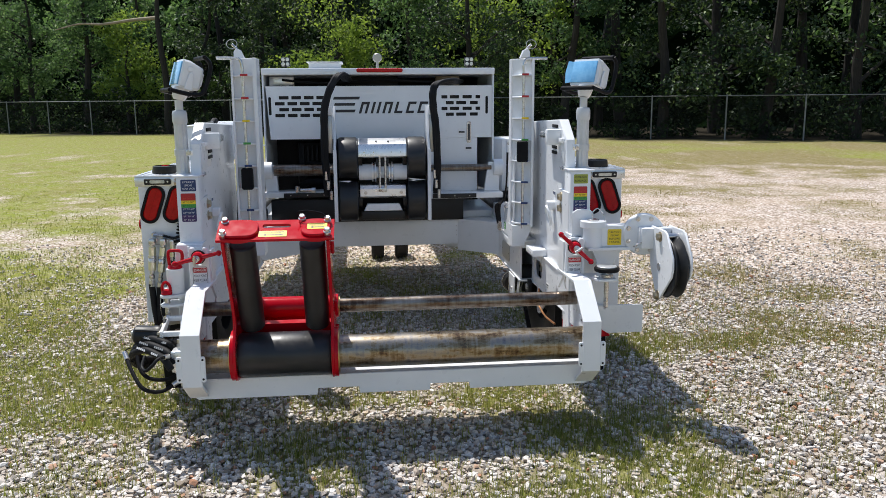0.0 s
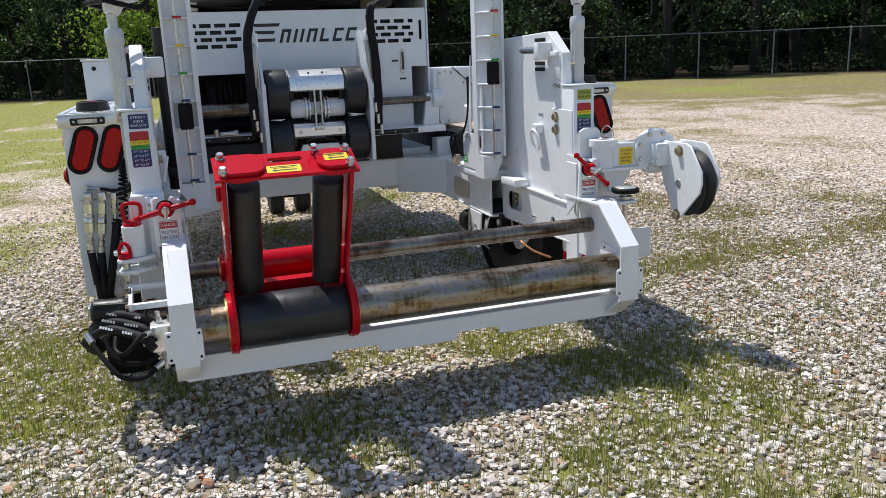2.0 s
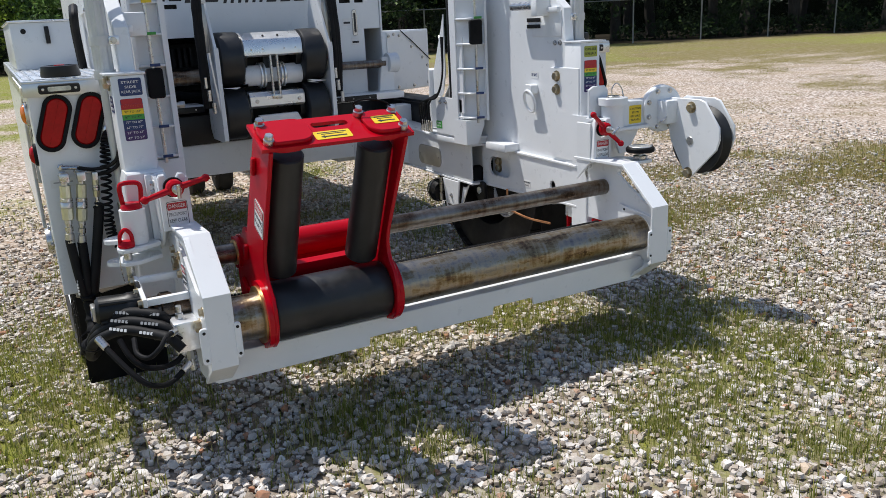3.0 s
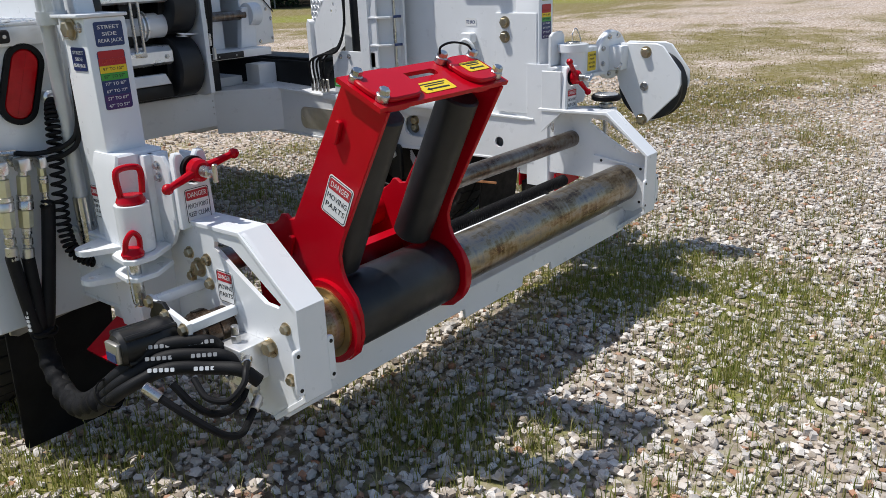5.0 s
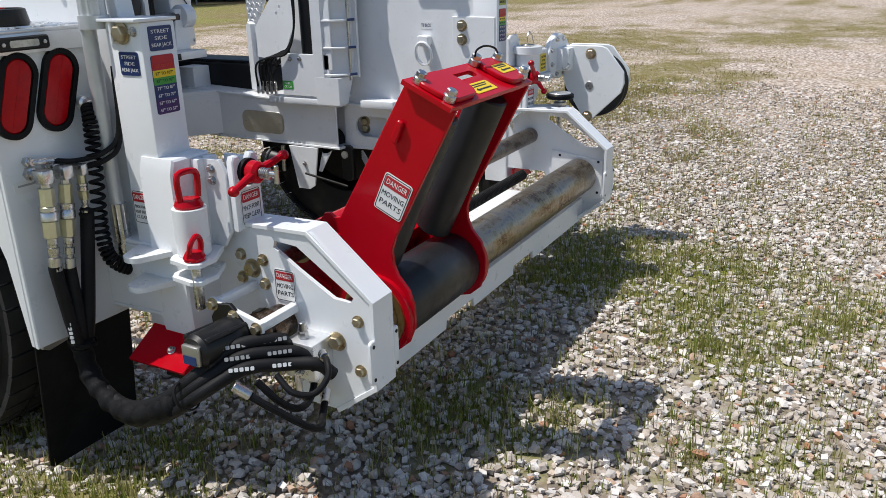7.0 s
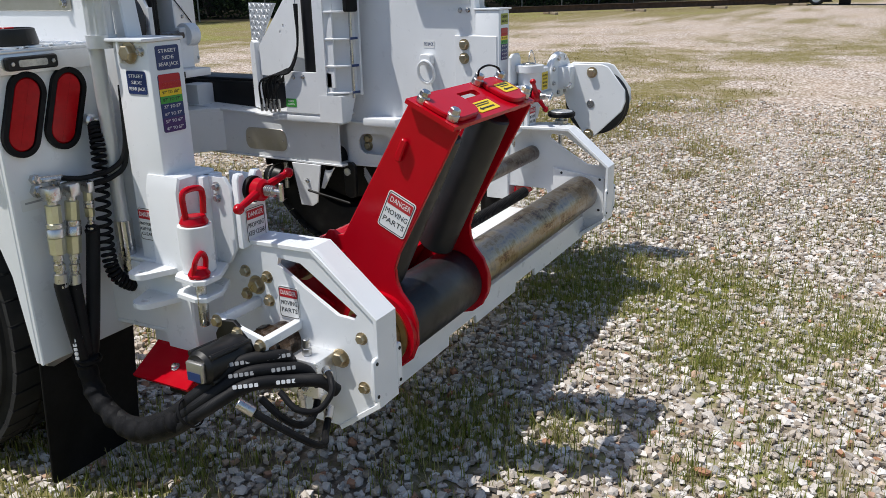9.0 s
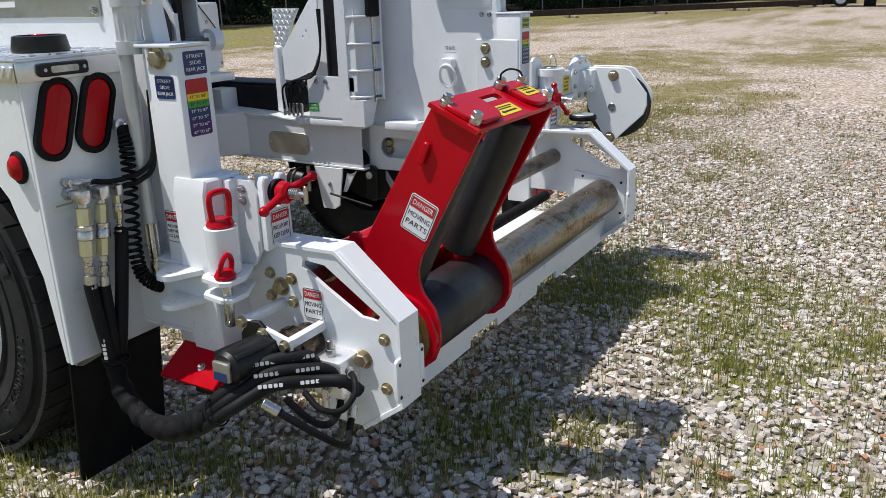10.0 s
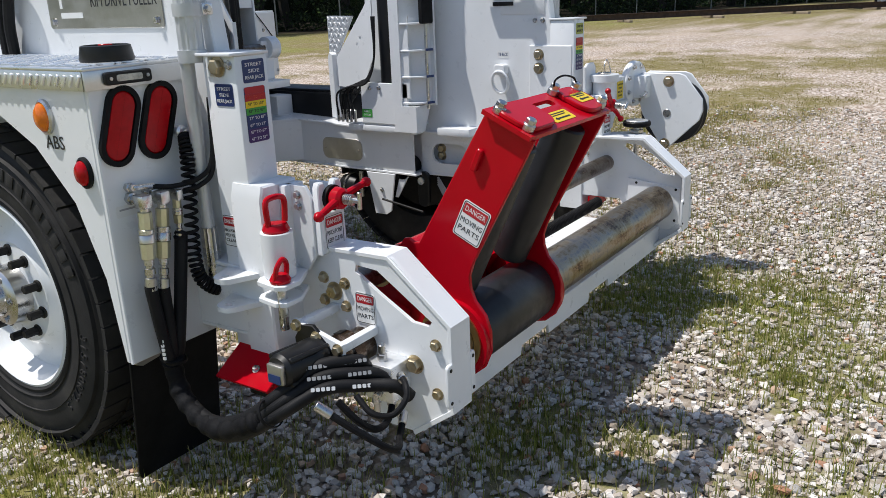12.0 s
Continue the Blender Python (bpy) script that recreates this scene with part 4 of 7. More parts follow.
    slab(bm2 := bm_new(), [(0.78, 0.49), (0.72, 0.49), (0.80, 0.36), (0.82, 0.36)], "x", s * 0.86, s * 0.87)
    part("hanger_brace", bm2, WHITE, chassis)
    # crossbeam corner
    bm = bm_new()
    slab(bm, [(s * 0.58, 1.70), (s * 0.855, 1.46), (s * 0.855, 1.78), (s * 0.58, 1.78)], "z", 0.735, 0.752)
    slab(bm, [(s * 0.58, 1.70), (s * 0.855, 1.46), (s * 0.855, 1.474), (s * 0.595, 1.702)], "z", 0.515, 0.735)
    part("corner_gusset", bm, WHITE, chassis)
bm = bm_new()
box(bm, -0.86, 0.86, 1.70, 1.80, 0.56, 0.748, 0.004)
cross = part("crossbeam", bm, WHITE, chassis)
for x, z in ((0.57, 0.70), (0.57, 0.665), (0.57, 0.63), (0.605, 0.69), (0.605, 0.655)):
    bolt(cross, (x, 1.70, z), OUT, SCREW, name="screw")
for s in (-1, 1):
    bm = bm_new()
    box(bm, s * 0.50, s * 0.97, 1.80, 5.6, 0.52, 0.73, 0.006)
    part("front_rail", bm, WHITE, chassis)
for s in (-1, 1):
    rod(bm := bm_new(), (s * 1.0, 0.77, 0.52), (s * 0.86, 0.77, 0.52), 0.06)
    part("stub_axle", bm, DARK, chassis)
# small wheels under the nose
bm = bm_new()
rod(bm, (-0.05, 4.1, 0.17), (0.34, 4.1, 0.17), 0.03)
rod(bm, (0.145, 4.1, 0.17), (0.145, 4.1, 0.56), 0.05)
part("nose_leg", bm, DARK, chassis)
for x in (-0.05, 0.20):
    bm = bm_new()
    lathe(bm, [(0.05, 0.0), (0.15, 0.0), (0.17, 0.02), (0.17, 0.11), (0.15, 0.13), (0.05, 0.13), (0.05, 0.0)], (x, 4.1, 0.17), (1, 0, 0), 28)
    part("nose_wheel", bm, TYRE, chassis, "small black wheel under the nose")
bm = bm_new()
box(bm, -0.55, 0.75, 1.95, 3.4, 0.58, 0.70, 0.01)
part("belly_plate", bm, DARK, chassis, "dark underside of the power unit")

# black side tanks forward of the arms
for s in (-1, 1):
    tank = thing("side_tank", (s * 1.1, 2.4, 0.6), "low black steel tank along the trailer's side", "tank")
    bm = bm_new()
    box(bm, s * 0.99, s * 1.2, 1.10, 3.6, 0.60, 0.885, 0.012)
    part("tank_body", bm, BLACK, tank)
    bm = bm_new()
    box(bm, s * 1.0, s * 1.19, 1.15, 3.55, 0.886, 0.9, 0.004)
    part("tank_lid", bm, BLACK, tank)

# ---- towers that lift the reel ----


def tower(s, block_z):
    t = thing("reel_tower", (s * 0.815, 0.57, 0.72), "white upright steel lifting tower with ribs and a graduated rod", "tower", "reel towers")
    xc = s * 0.818 if s > 0 else -0.788
    bands = [PRINT_RED, PRINT_RED, PRINT_YELLOW, PRINT_GREEN, PRINT_NAVY, PRINT_NAVY, PRINT_NAVY, PRINT_NAVY]
    # a tube with its inner rear corner cut away; ribs fill the cut and carry the reading rod
    bm = bm_new()
    if s > 0:
        core = [(0.788, 0.745), (0.790, 0.688), (0.800, 0.688), (0.889, 0.572), (0.889, 0.548), (0.903, 0.548), (0.903, 0.745)]
        ribs = [(0.793, 0.688), (0.795, 0.642), (0.828, 0.585), (0.889, 0.556), (0.889, 0.575), (0.80, 0.69)]
        rx, ry = 0.842, 0.562
        slab(bm, [(0.788, 0.862), (0.903, 0.862), (0.903, 0.83), (0.86, 0.73), (0.788, 0.73)], "y", 0.60, 0.74)
    else:
        core = [(-0.862, 0.505), (-0.85, 0.505), (-0.85, 0.54), (-0.74, 0.54), (-0.74, 0.505), (-0.718, 0.505), (-0.718, 0.66), (-0.862, 0.66)]
        ribs = [(-0.85, 0.54), (-0.85, 0.512), (-0.80, 0.50), (-0.74, 0.508), (-0.74, 0.54)]
        rx, ry = -0.795, 0.497
        slab(bm, [(-0.862, 0.862), (-0.718, 0.862), (-0.718, 0.73), (-0.80, 0.73), (-0.862, 0.82)], "y", 0.51, 0.65)
    slab(bm, core, "z", 0.86, 1.875, 0.002)
    part("mast", bm, WHITE, t)
    for i, mat in enumerate(bands):
        z = 1.775 - 0.1285 * i
        bm = bm_new()
        slab(bm, ribs, "z", z - 0.005, z + 0.005, 0.002)
        rib = part("rib", bm, WHITE, t)
        bm = bm_new()
        box(bm, -0.021, 0.021, -0.002, 0.002, -0.006, 0.006, 0.001, Matrix.Translation((rx + 0.008, ry - 0.012, z + 0.004)) @ pose(0, 0, 0, 0, 0, -20 * (s > 0)))
        part("scale_tag", bm, mat, rib)
    bm = bm_new()
    pipe(bm, [(rx, ry, 0.85), (rx, ry, 1.2), (rx, ry, 1.72), (rx, ry, 1.80), (rx - 0.002, ry, 1.835), (rx + s * 0.014, ry, 1.866), (rx + s * 0.06, ry, 1.872), (rx + s * 0.14, ry, 1.872)], 0.0085, 10, 5)
    part("reading_rod", bm, STEEL, t)
    bm = bm_new()
    slab(bm, rrect(0, 0, 0.066, 0.125, 0.012), "z", 0.0, 0.034, 0.004)
    bm.transform(facing((rx, ry + 0.008, block_z), Vector((1, -0.35 * (s > 0), 0)), (0, 0, 1)))
    part("pointer_block", bm, RUBBER, t, "black rubber pointer block")
    bm = bm_new()
    slab(bm, [(xc + s * 0.0, 1.875), (xc + s * 0.06, 1.875), (xc + s * 0.06, 1.91), (xc + s * 0.045, 1.932), (xc + s * 0.02, 1.92)], "y", 0.56, 0.60, 0.003)
    head = part("head_tab", bm, WHITE, t)
    bm = bm_new()
    o = Vector((xc + s * 0.04, 0.58, 1.925))
    rod(bm, o, o + Vector((s * 0.03, 0, 0.03)), 0.008, 10)
    part("lynch_pin", bm, STEEL, head)
    bm = bm_new()
    ringpts = [(o.x + s * 0.03 + 0.03 * math.cos(a), 0.58, 1.955 + 0.026 * math.sin(a)) for a in (2 * math.pi * i / 14 for i in range(15))]
    pipe(bm, ringpts, 0.0022, 6, 2)
    part("pin_ring", bm, STEEL, head)
    # hydraulic ram and guards on the forward side
    bm = bm_new()
    rod(bm, (s * 0.865, 0.815, 0.80), (s * 0.865, 0.815, 1.62), 0.045, 20)
    box(bm, s * 0.82, s * 0.91, 0.76, 0.87, 0.86, 0.92, 0.006)
    part("lift_ram", bm, BLACK, t, "black hydraulic ram")
    bm = bm_new()
    box(bm, s * 0.80, s * 0.82, 0.725, 0.755, 0.93, 1.60, 0.003)
    slab(bm, [(0.76, 0.764), (0.96, 0.764), (0.96, 0.955), (0.93, 0.972), (0.66, 0.972), (0.66, 0.764)], "x", s * 0.80, s * 0.812)
    slab(bm, [(0.64, 0.90), (0.75, 0.90), (0.64, 1.30)], "x", s * 0.80, s * 0.81)
    part("ram_guard", bm, WHITE, t)
    for y, z in ((0.90, 0.945), (0.84, 0.948)):
        bolt(t, (s * 0.80, y, z), (-s, 0, 0), BOLT_STEEL)
    bm = bm_new()
    # a standing post, a slanting guard plate with two holes, tread plate behind it
    bm = bm_new()
    slab(bm, [(-0.03, 0.755), (-0.03, 1.085), (-0.012, 1.112), (0.018, 1.10), (0.022, 0.755)], "z", -0.012, 0.022, 0.002)
    gp = Matrix.Translation((s * 0.952, 1.262, 0)) @ Matrix(((-s * 0.31, 0, -s * 0.95), (-0.95, 0, 0.31), (0, 1, 0))).to_4x4()
    bm.transform(gp)
    bmesh.ops.recalc_face_normals(bm, faces=bm.faces)
    part("guard_post", bm, WHITE, t)
    bm = bm_new()
    slab(bm, [(0.022, 0.93), (0.03, 1.085), (0.33, 1.345), (0.40, 1.42), (0.40, 1.10), (0.36, 1.05), (0.32, 0.99), (0.24, 0.955), (0.12, 0.93)], "z", -0.006, 0.0, 0.001, holes=[disc(0.25, 1.16, 0.0095, 14), disc(0.282, 1.192, 0.0095, 14)])
    bm.transform(gp)
    bmesh.ops.recalc_face_normals(bm, faces=bm.faces)
    part("hose_guard", bm, WHITE, t)
    bm = bm_new()
    tp = facing((s * 1.09, 1.415, 0), (-s * 0.41, -0.91, 0), (0, 0, 1)) if s > 0 else facing((s * 0.90, 0.993, 0), (-0.41, 0.91, 0), (0, 0, 1))
    slab(bm, [(p[0] if s > 0 else 0.463 - p[0], p[1]) for p in ((0.0, 1.07), (0.0, 1.30), (0.34, 1.30), (0.06, 1.03))], "z", -0.004, 0.0, 0.001)
    bm.transform(tp)
    bmesh.ops.recalc_face_normals(bm, faces=bm.faces)
    tread = part("tread_plate", bm, ALU, t, "aluminium tread plate")
    for i in range(8):
        for j in range(10):
            u, z = 0.016 + 0.03 * j, 1.285 - 0.03 * i
            if z - 1.07 > (u - 0.06) * 0.9 and z > 1.07:
                bm = bm_new()
                box(bm, -0.013, 0.013, -0.0035, 0.0035, 0, 0.0024, 0.001, tp @ pose(u if s > 0 else 0.463 - u, z, 0, 0, 0, 45 if (i + j) % 2 else -45))
                part("tread_lug", bm, ALU, tread)
    for i in range(5):
        bm = bm_new()
        y0 = 0.955 + 0.021 * i
        pipe(bm, [(s * 0.80, 0.845 + 0.004 * i, 1.30), (s * 0.795, 0.855, 1.10), (s * (0.79 - 0.003 * i), 0.90, 1.0 - 0.006 * i), (s * (0.782 - 0.004 * i), 0.945 + 0.016 * i, 0.975 - 0.006 * i), (s * (0.78 - 0.004 * i), y0 + 0.055, 0.91 + 0.008 * (i % 2)), (s * 0.785, y0 + 0.04 + 0.008 * i, 0.79)], 0.0055, 8, 6)
        line = part("hydraulic_line", bm, HOSE, t, "thin black hydraulic line")
        bm = bm_new()
        rod(bm, (s * 0.785, y0 + 0.04 + 0.008 * i, 0.765), (s * 0.785, y0 + 0.04 + 0.008 * i, 0.83), 0.0075, 8)
        part("fitting", bm, STEEL, line)
    if s > 0:
        plain_sign(t, on_side(s * 0.7995, 0.925, 0.815, -s), 0.066, 0.042, PRINT_GREEN, PRINT_WHITE, ["REEL", "CATCH"], "small green sign")
    return t


tower(-1, 1.19)
tower(1, 1.322)

# ---- wheels ----


def wheel(s, label):
    w = thing("road_wheel", (s * 1.12, 0.77, 0.0), label, "wheel", "road wheels")
    o, ax = Vector((s * 0.985, 0.77, 0.525)), (s, 0, 0)
    bm = bm_new()
    prof = [(0.30, 0.02), (0.36, 0.0), (0.44, 0.004), (0.49, 0.018), (0.515, 0.03), (0.523, 0.05), (0.525, 0.14), (0.523, 0.23), (0.515, 0.25), (0.49, 0.262), (0.44, 0.278), (0.36, 0.28), (0.335, 0.274), (0.325, 0.278), (0.30, 0.262), (0.30, 0.02)]
    lathe(bm, prof, o, ax, 72)
    tyre = part("tyre", bm, TYRE, w, "dusty black truck tyre")
    bm = bm_new()
    for r in (0.345, 0.395, 0.475):
        lathe(bm, [(r - 0.003, 0.272), (r, 0.2835), (r + 0.003, 0.272)], o, ax, 64)
    part("sidewall_rib", bm, TYRE, tyre)
    a, c, ww = basis(ax)
    lugs = bm_new()
    for i in range(46):
        t = 2 * math.pi * i / 46
        rad = a * math.cos(t) + c * math.sin(t)
        m = Matrix((rad, ww.cross(rad), ww)).transposed().to_4x4()
        for h, shift in ((0.04, 0), (0.24, 0.5), (0.14, 0.25)):
            tt = t + 2 * math.pi * shift / 46
            rad2 = a * math.cos(tt) + c * math.sin(tt)
            m = Matrix.Translation(o + ww * h + rad2 * 0.52) @ Matrix((rad2, ww.cross(rad2), ww)).transposed().to_4x4()
            box(lugs, -0.004, 0.012, -0.0325, 0.0325, -0.042, 0.042, 0, m)
    part("tread", lugs, TYRE, tyre, angle=0.3, kind="stuff")
    # raised dark pads, their colour giving the shade of the shoulder's recesses
    pit_pads = bm_new()
    for i in range(46):
        t = 2 * math.pi * (i + 0.5) / 46
        rad = a * math.cos(t) + c * math.sin(t)
        m = Matrix.Translation(o + ww * 0.2545 + rad * 0.506) @ Matrix((ww.cross(rad), rad, ww)).transposed().to_4x4() @ pose(0, 0, 0, -38, 0, 0)
        slab(pit_pads, [tuple(q) for q in rrect(0, 0, 0.017, 0.022, 0.006, n=3)], "z", 0.0, 0.0045, 0)
        bmesh.ops.transform(pit_pads, matrix=m, verts=list(pit_pads.verts)[-24:])
    part("shoulder_pit_pads", pit_pads, RUBBER, tyre, "dark pads coloured as shaded recesses round the tyre's shoulder", kind="stuff")
    for i, ch in enumerate("315/80R22.5"):
        t = radians(172 - 4.3 * i)
        rad = a * math.cos(t) + c * math.sin(t)
        way = a * math.sin(t) - c * math.cos(t)
        words(ch, 0.042, facing(o + ww * 0.2805 + rad * 0.415, way if s < 0 else -way, rad), TYRE, tyre, thick=0.0022)
    for k in range(1):
        for j in range(9):
            t = radians(200 + 180 * k + j * 6.5)
            rad = (a * math.cos(t) + c * math.sin(t))
            bm = bm_new()
            m = Matrix.Translation(o + ww * 0.2795 + rad * 0.43) @ Matrix((ww.cross(rad), rad, ww)).transposed().to_4x4()
            box(bm, -0.016, 0.016, -0.02, 0.02, -0.001, 0.0018, 0.0005, m)
            part("raised_mark", bm, TYRE, tyre)
    bm = bm_new()
    lathe(bm, [(0.315, 0.255), (0.318, 0.272), (0.308, 0.276), (0.296, 0.262), (0.285, 0.225), (0.275, 0.19), (0.20, 0.205), (0.17, 0.235), (0.12, 0.24), (0.0, 0.24)], o, ax, 48)
    rim = part("rim", bm, WHITE, w, "white painted steel disc rim")
    for i in range(10):
        t = 2 * math.pi * (i + 0.5) / 10
        rad = a * math.cos(t) + c * math.sin(t)
        bm = bm_new()
        rod(bm, o + ww * 0.232 + rad * 0.143, o + ww * 0.285 + rad * 0.143, 0.014, 6)
        rod(bm, o + ww * 0.23 + rad * 0.143, o + ww * 0.243 + rad * 0.143, 0.02, 14)
        part("wheel_nut", bm, DARK, rim)
    bm = bm_new()
    lathe(bm, [(0.098, 0.235), (0.095, 0.29), (0.085, 0.30), (0.06, 0.305), (0.055, 0.325), (0, 0.327)], o, ax, 28)
    hub = part("hub", bm, STEEL, w, "bright machined hub cap")
    for i in range(6):
        t = 2 * math.pi * i / 6
        rad = a * math.cos(t) + c * math.sin(t)
        put("screw", BOLT_STEEL, hub, along(o + ww * 0.302 + rad * 0.074, ax))
    bm = bm_new()
    lathe(bm, [(0.0, 0.05), (0.22, 0.05), (0.25, 0.06), (0.25, 0.15), (0.22, 0.17), (0, 0.17)], o, ax, 36)
    part("brake_drum", bm, DARK, w, "dark brake drum")
    return w


wheel(-1, "dusty black truck tyre on a white disc rim with hub")
wheel(1, "black truck tyre seen from its inner side with brake parts")

# brake gear and lines under the far arm
gear = thing("brake_gear", (0.9, 0.75, 0.4), "black brake chamber, slack adjuster and pipes under the arm", "brake gear")
bm = bm_new()
lathe(bm, [(0, 0), (0.05, 0), (0.062, 0.012), (0.066, 0.05), (0.07, 0.054), (0.07, 0.07), (0.066, 0.074), (0.058, 0.12), (0, 0.124)], (0.90, 1.20, 0.385), (-0.1, -1, 0), 28)
chamber = part("brake_chamber", bm, BLACK, gear)
ring(bm := bm_new(), (0.8945, 1.145, 0.385), (-0.1, -1, 0), 0.0665, 0.074, 0.012, 28)
part("clamp_band", bm, STEEL, chamber, "bright steel clamp band")
bm = bm_new()
rod(bm, (0.86, 1.05, 0.34), (0.865, 1.05, 0.48), 0.012)
part("clevis", bm, STEEL, gear)
rod(bm := bm_new(), (0.80, 0.86, 0.36), (0.81, 0.60, 0.315), 0.006)
part("push_rod", bm, DARK, gear)
bm = bm_new()
slab(bm, rrect(0.66, 0.41, 0.07, 0.19, 0.03), "x", 0.90, 0.925, 0.004)
adj = part("slack_adjuster", bm, BLACK, gear)
lathe(bm := bm_new(), [(0, 0), (0.02, 0), (0.02, 0.006), (0.01, 0.008), (0, 0.008)], (0.899, 0.67, 0.455), (-1, 0, 0), 16)
part("adjuster_cap", bm, ALU, adj)
for i in range(4):
    bm = bm_new()
    pipe(bm, [(0.955, 0.60, 0.47 - 0.012 * i), (0.94, 0.53, 0.40 - 0.016 * i), (0.93, 0.44, 0.385 - 0.014 * i), (0.935, 0.36, 0.42 - 0.008 * i), (0.96, 0.31, 0.48)], 0.006, 8, 6)
    part("brake_hose", bm, PRINT_GREY, gear, "pale grey brake hose")
bm = bm_new()
pipe(bm, [(0.92, 0.42, 0.50), (0.92, 0.415, 0.43), (0.92, 0.40, 0.395), (0.92, 0.36, 0.385), (0.92, 0.22, 0.375), (0.93, 0.05, 0.38)], 0.006, 8, 6)
part("brake_pipe", bm, COPPER, gear, "bent copper pipe")

# ---- rear corner boxes with lamps ----


def tail_lamp(parent, x, z, turn, y=0.07):
    bm = bm_new()
    o = rrect(0, 0, 0.097, 0.207, 0.0485, turn, 9)
    i = rrect(0, 0, 0.071, 0.179, 0.0355, turn, 9)
    slab(bm, o, "z", 0.0, 0.012, 0.002, holes=[i])
    bm.transform(on_rear(x, y, z))
    g = part("tail_lamp", bm, RUBBER, parent, "red oval tail lamp in a black rubber ring")
    bm = bm_new()
    slab(bm, i, "z", 0.0, 0.009, 0.004)
    bm.transform(on_rear(x, y, z))
    part("lens", bm, RED_LENS, g, "red plastic lens")


def round_lamp(parent, y, z, x, s, rx, rz, mat, label):
    bm = bm_new()
    lathe(bm, [(0.0, 0), (1.0, 0), (1.0, 0.25), (0.86, 0.4), (0.8, 0.3), (0, 0.3)], (0, 0, 0), (0, 0, 1), 28)
    m = on_side(x, y, z, s) @ Matrix.Diagonal((rx, rz, 0.03, 1))
    bm.transform(m)
    g = part("marker_lamp", bm, STEEL if mat == AMBER else RUBBER, parent, label)
    bm = bm_new()
    lathe(bm, [(0.82, 0.2), (0.78, 0.5), (0.55, 0.78), (0.2, 0.88), (0, 0.9)], (0, 0, 0), (0, 0, 1), 28)
    bm.transform(m)
    part("lens", bm, mat, g)


def corner_box(s, end):
    b = thing("fender_box", (s * 1.16, 0.3, 0.5), "white steel fender box with tail lamps and a tread-plate lid", "fender box", "fender boxes")
    bm = bm_new()
    outline = [(s * 1.30, 1.205), (s * 1.30, 0.80), (s * 1.30, 0.465), (s * 1.0, 0.465), (s * 1.0, 1.205)]
    slab(bm, outline, "y", 0.07, 0.085, 0.003)
    part("rear_panel", bm, WHITE, b)
    bm = bm_new()
    arch = [(0.085, 0.465), (0.10, 0.465), (0.13, 0.70), (0.21, 0.90), (0.35, 1.04), (0.53, 1.13), (0.76, 1.16), (1.00, 1.13), (1.14, 1.04), (1.26, 0.90), (1.32, 0.70), (1.34, 0.465), (end, 0.465), (end, 1.205), (0.085, 1.205)]
    slab(bm, arch, "x", s * 1.285, s * 1.30, 0.003)
    part("side_panel", bm, WHITE, b)
    bm = bm_new()
    box(bm, s * 1.0, s * 1.012, 0.086, min(end, 1.38) - 0.23 * (s > 0), 0.72, 1.205, 0.002)
    pts = [(0.13, 0.70), (0.21, 0.90), (0.35, 1.04), (0.53, 1.13), (0.76, 1.16), (1.00, 1.13), (1.14, 1.04), (1.26, 0.90), (1.32, 0.70)]
    for p, q in zip(pts, pts[1:]):
        slab(bm, [p, q, (q[0], q[1] + 0.008), (p[0], p[1] + 0.008)], "x", s * 1.013, s * 1.284, 0)
    part("wheel_arch", bm, WHITE, b)
    # tread-plate lid
    bm = bm_new()
    box(bm, s * 1.0, s * 1.312, 0.06, end + 0.02 - 0.25 * (s > 0), 1.243, 1.253, 0.003)
    box(bm, s * 1.302, s * 1.312, 0.06, end + 0.02, 1.197, 1.244, 0.002)
    box(bm, s * 1.0, s * 1.312, 0.058, 0.068, 1.197, 1.244, 0.002)
    lid = part("lid", bm, LID, b, "bright aluminium tread plate")
    lug = bm_new()
    box(lug, -0.0155, 0.0155, -0.005, 0.005, -0.0005, 0.005, 0.002)
    LUG = mesh_of("tread_lug", lug, ALU)
    n = 0
    for i in range(9):
        for j in range(26):
            x, y = s * (1.022 + 0.0335 * i), 0.085 + 0.0335 * j
            put("tread_lug", LUG, lid, Matrix.Translation((x, y, 1.253)) @ pose(0, 0, 0, 0, 0, 45 if (i + j) % 2 else -45))
            n += 1
    for j in range(30):
        m = on_side(s * 1.312, 0.08 + 0.03 * j, 1.221, s)
        put("tread_lug", LUG, lid, m @ pose(0, 0, 0, 0, 0, 60))
    rest = bm_new()
    for i in range(9):
        for j in range(26, int((end - 0.08 - 0.25 * (s > 0)) / 0.0335)):
            x, y = s * (1.022 + 0.0335 * i), 0.085 + 0.0335 * j
            box(rest, -0.0125, 0.0125, -0.0035, 0.0035, -0.0005, 0.0024, 0, Matrix.Translation((x, y, 1.253)) @ pose(0, 0, 0, 0, 0, 45 if (i + j) % 2 else -45))
    part("tread_pattern", rest, ALU, lid, kind="stuff")
    # strip lamp under the lid's edge
    m = on_rear(s * 1.195, 0.058, 1.222)
    bm = bm_new()
    slab(bm, rrect(0, 0, 0.135, 0.032, 0.008), "z", 0, 0.014, 0.003)
    bm.transform(m)
    strip = part("strip_lamp", bm, BLACK, b, "black strip lamp with a clear lens")
    sheet(strip, "lens", m, 0.075, 0.016, CLEAR_LENS, 0.005, 0.0155)
    for x in (-0.053, 0.053):
        put("screw", SCREW, strip, m @ Matrix.Translation((x, 0, 0.014)))
    # rubber-ringed cap on the lid
    bm = bm_new()
    o = (s * 1.175, 0.155, 1.2545)
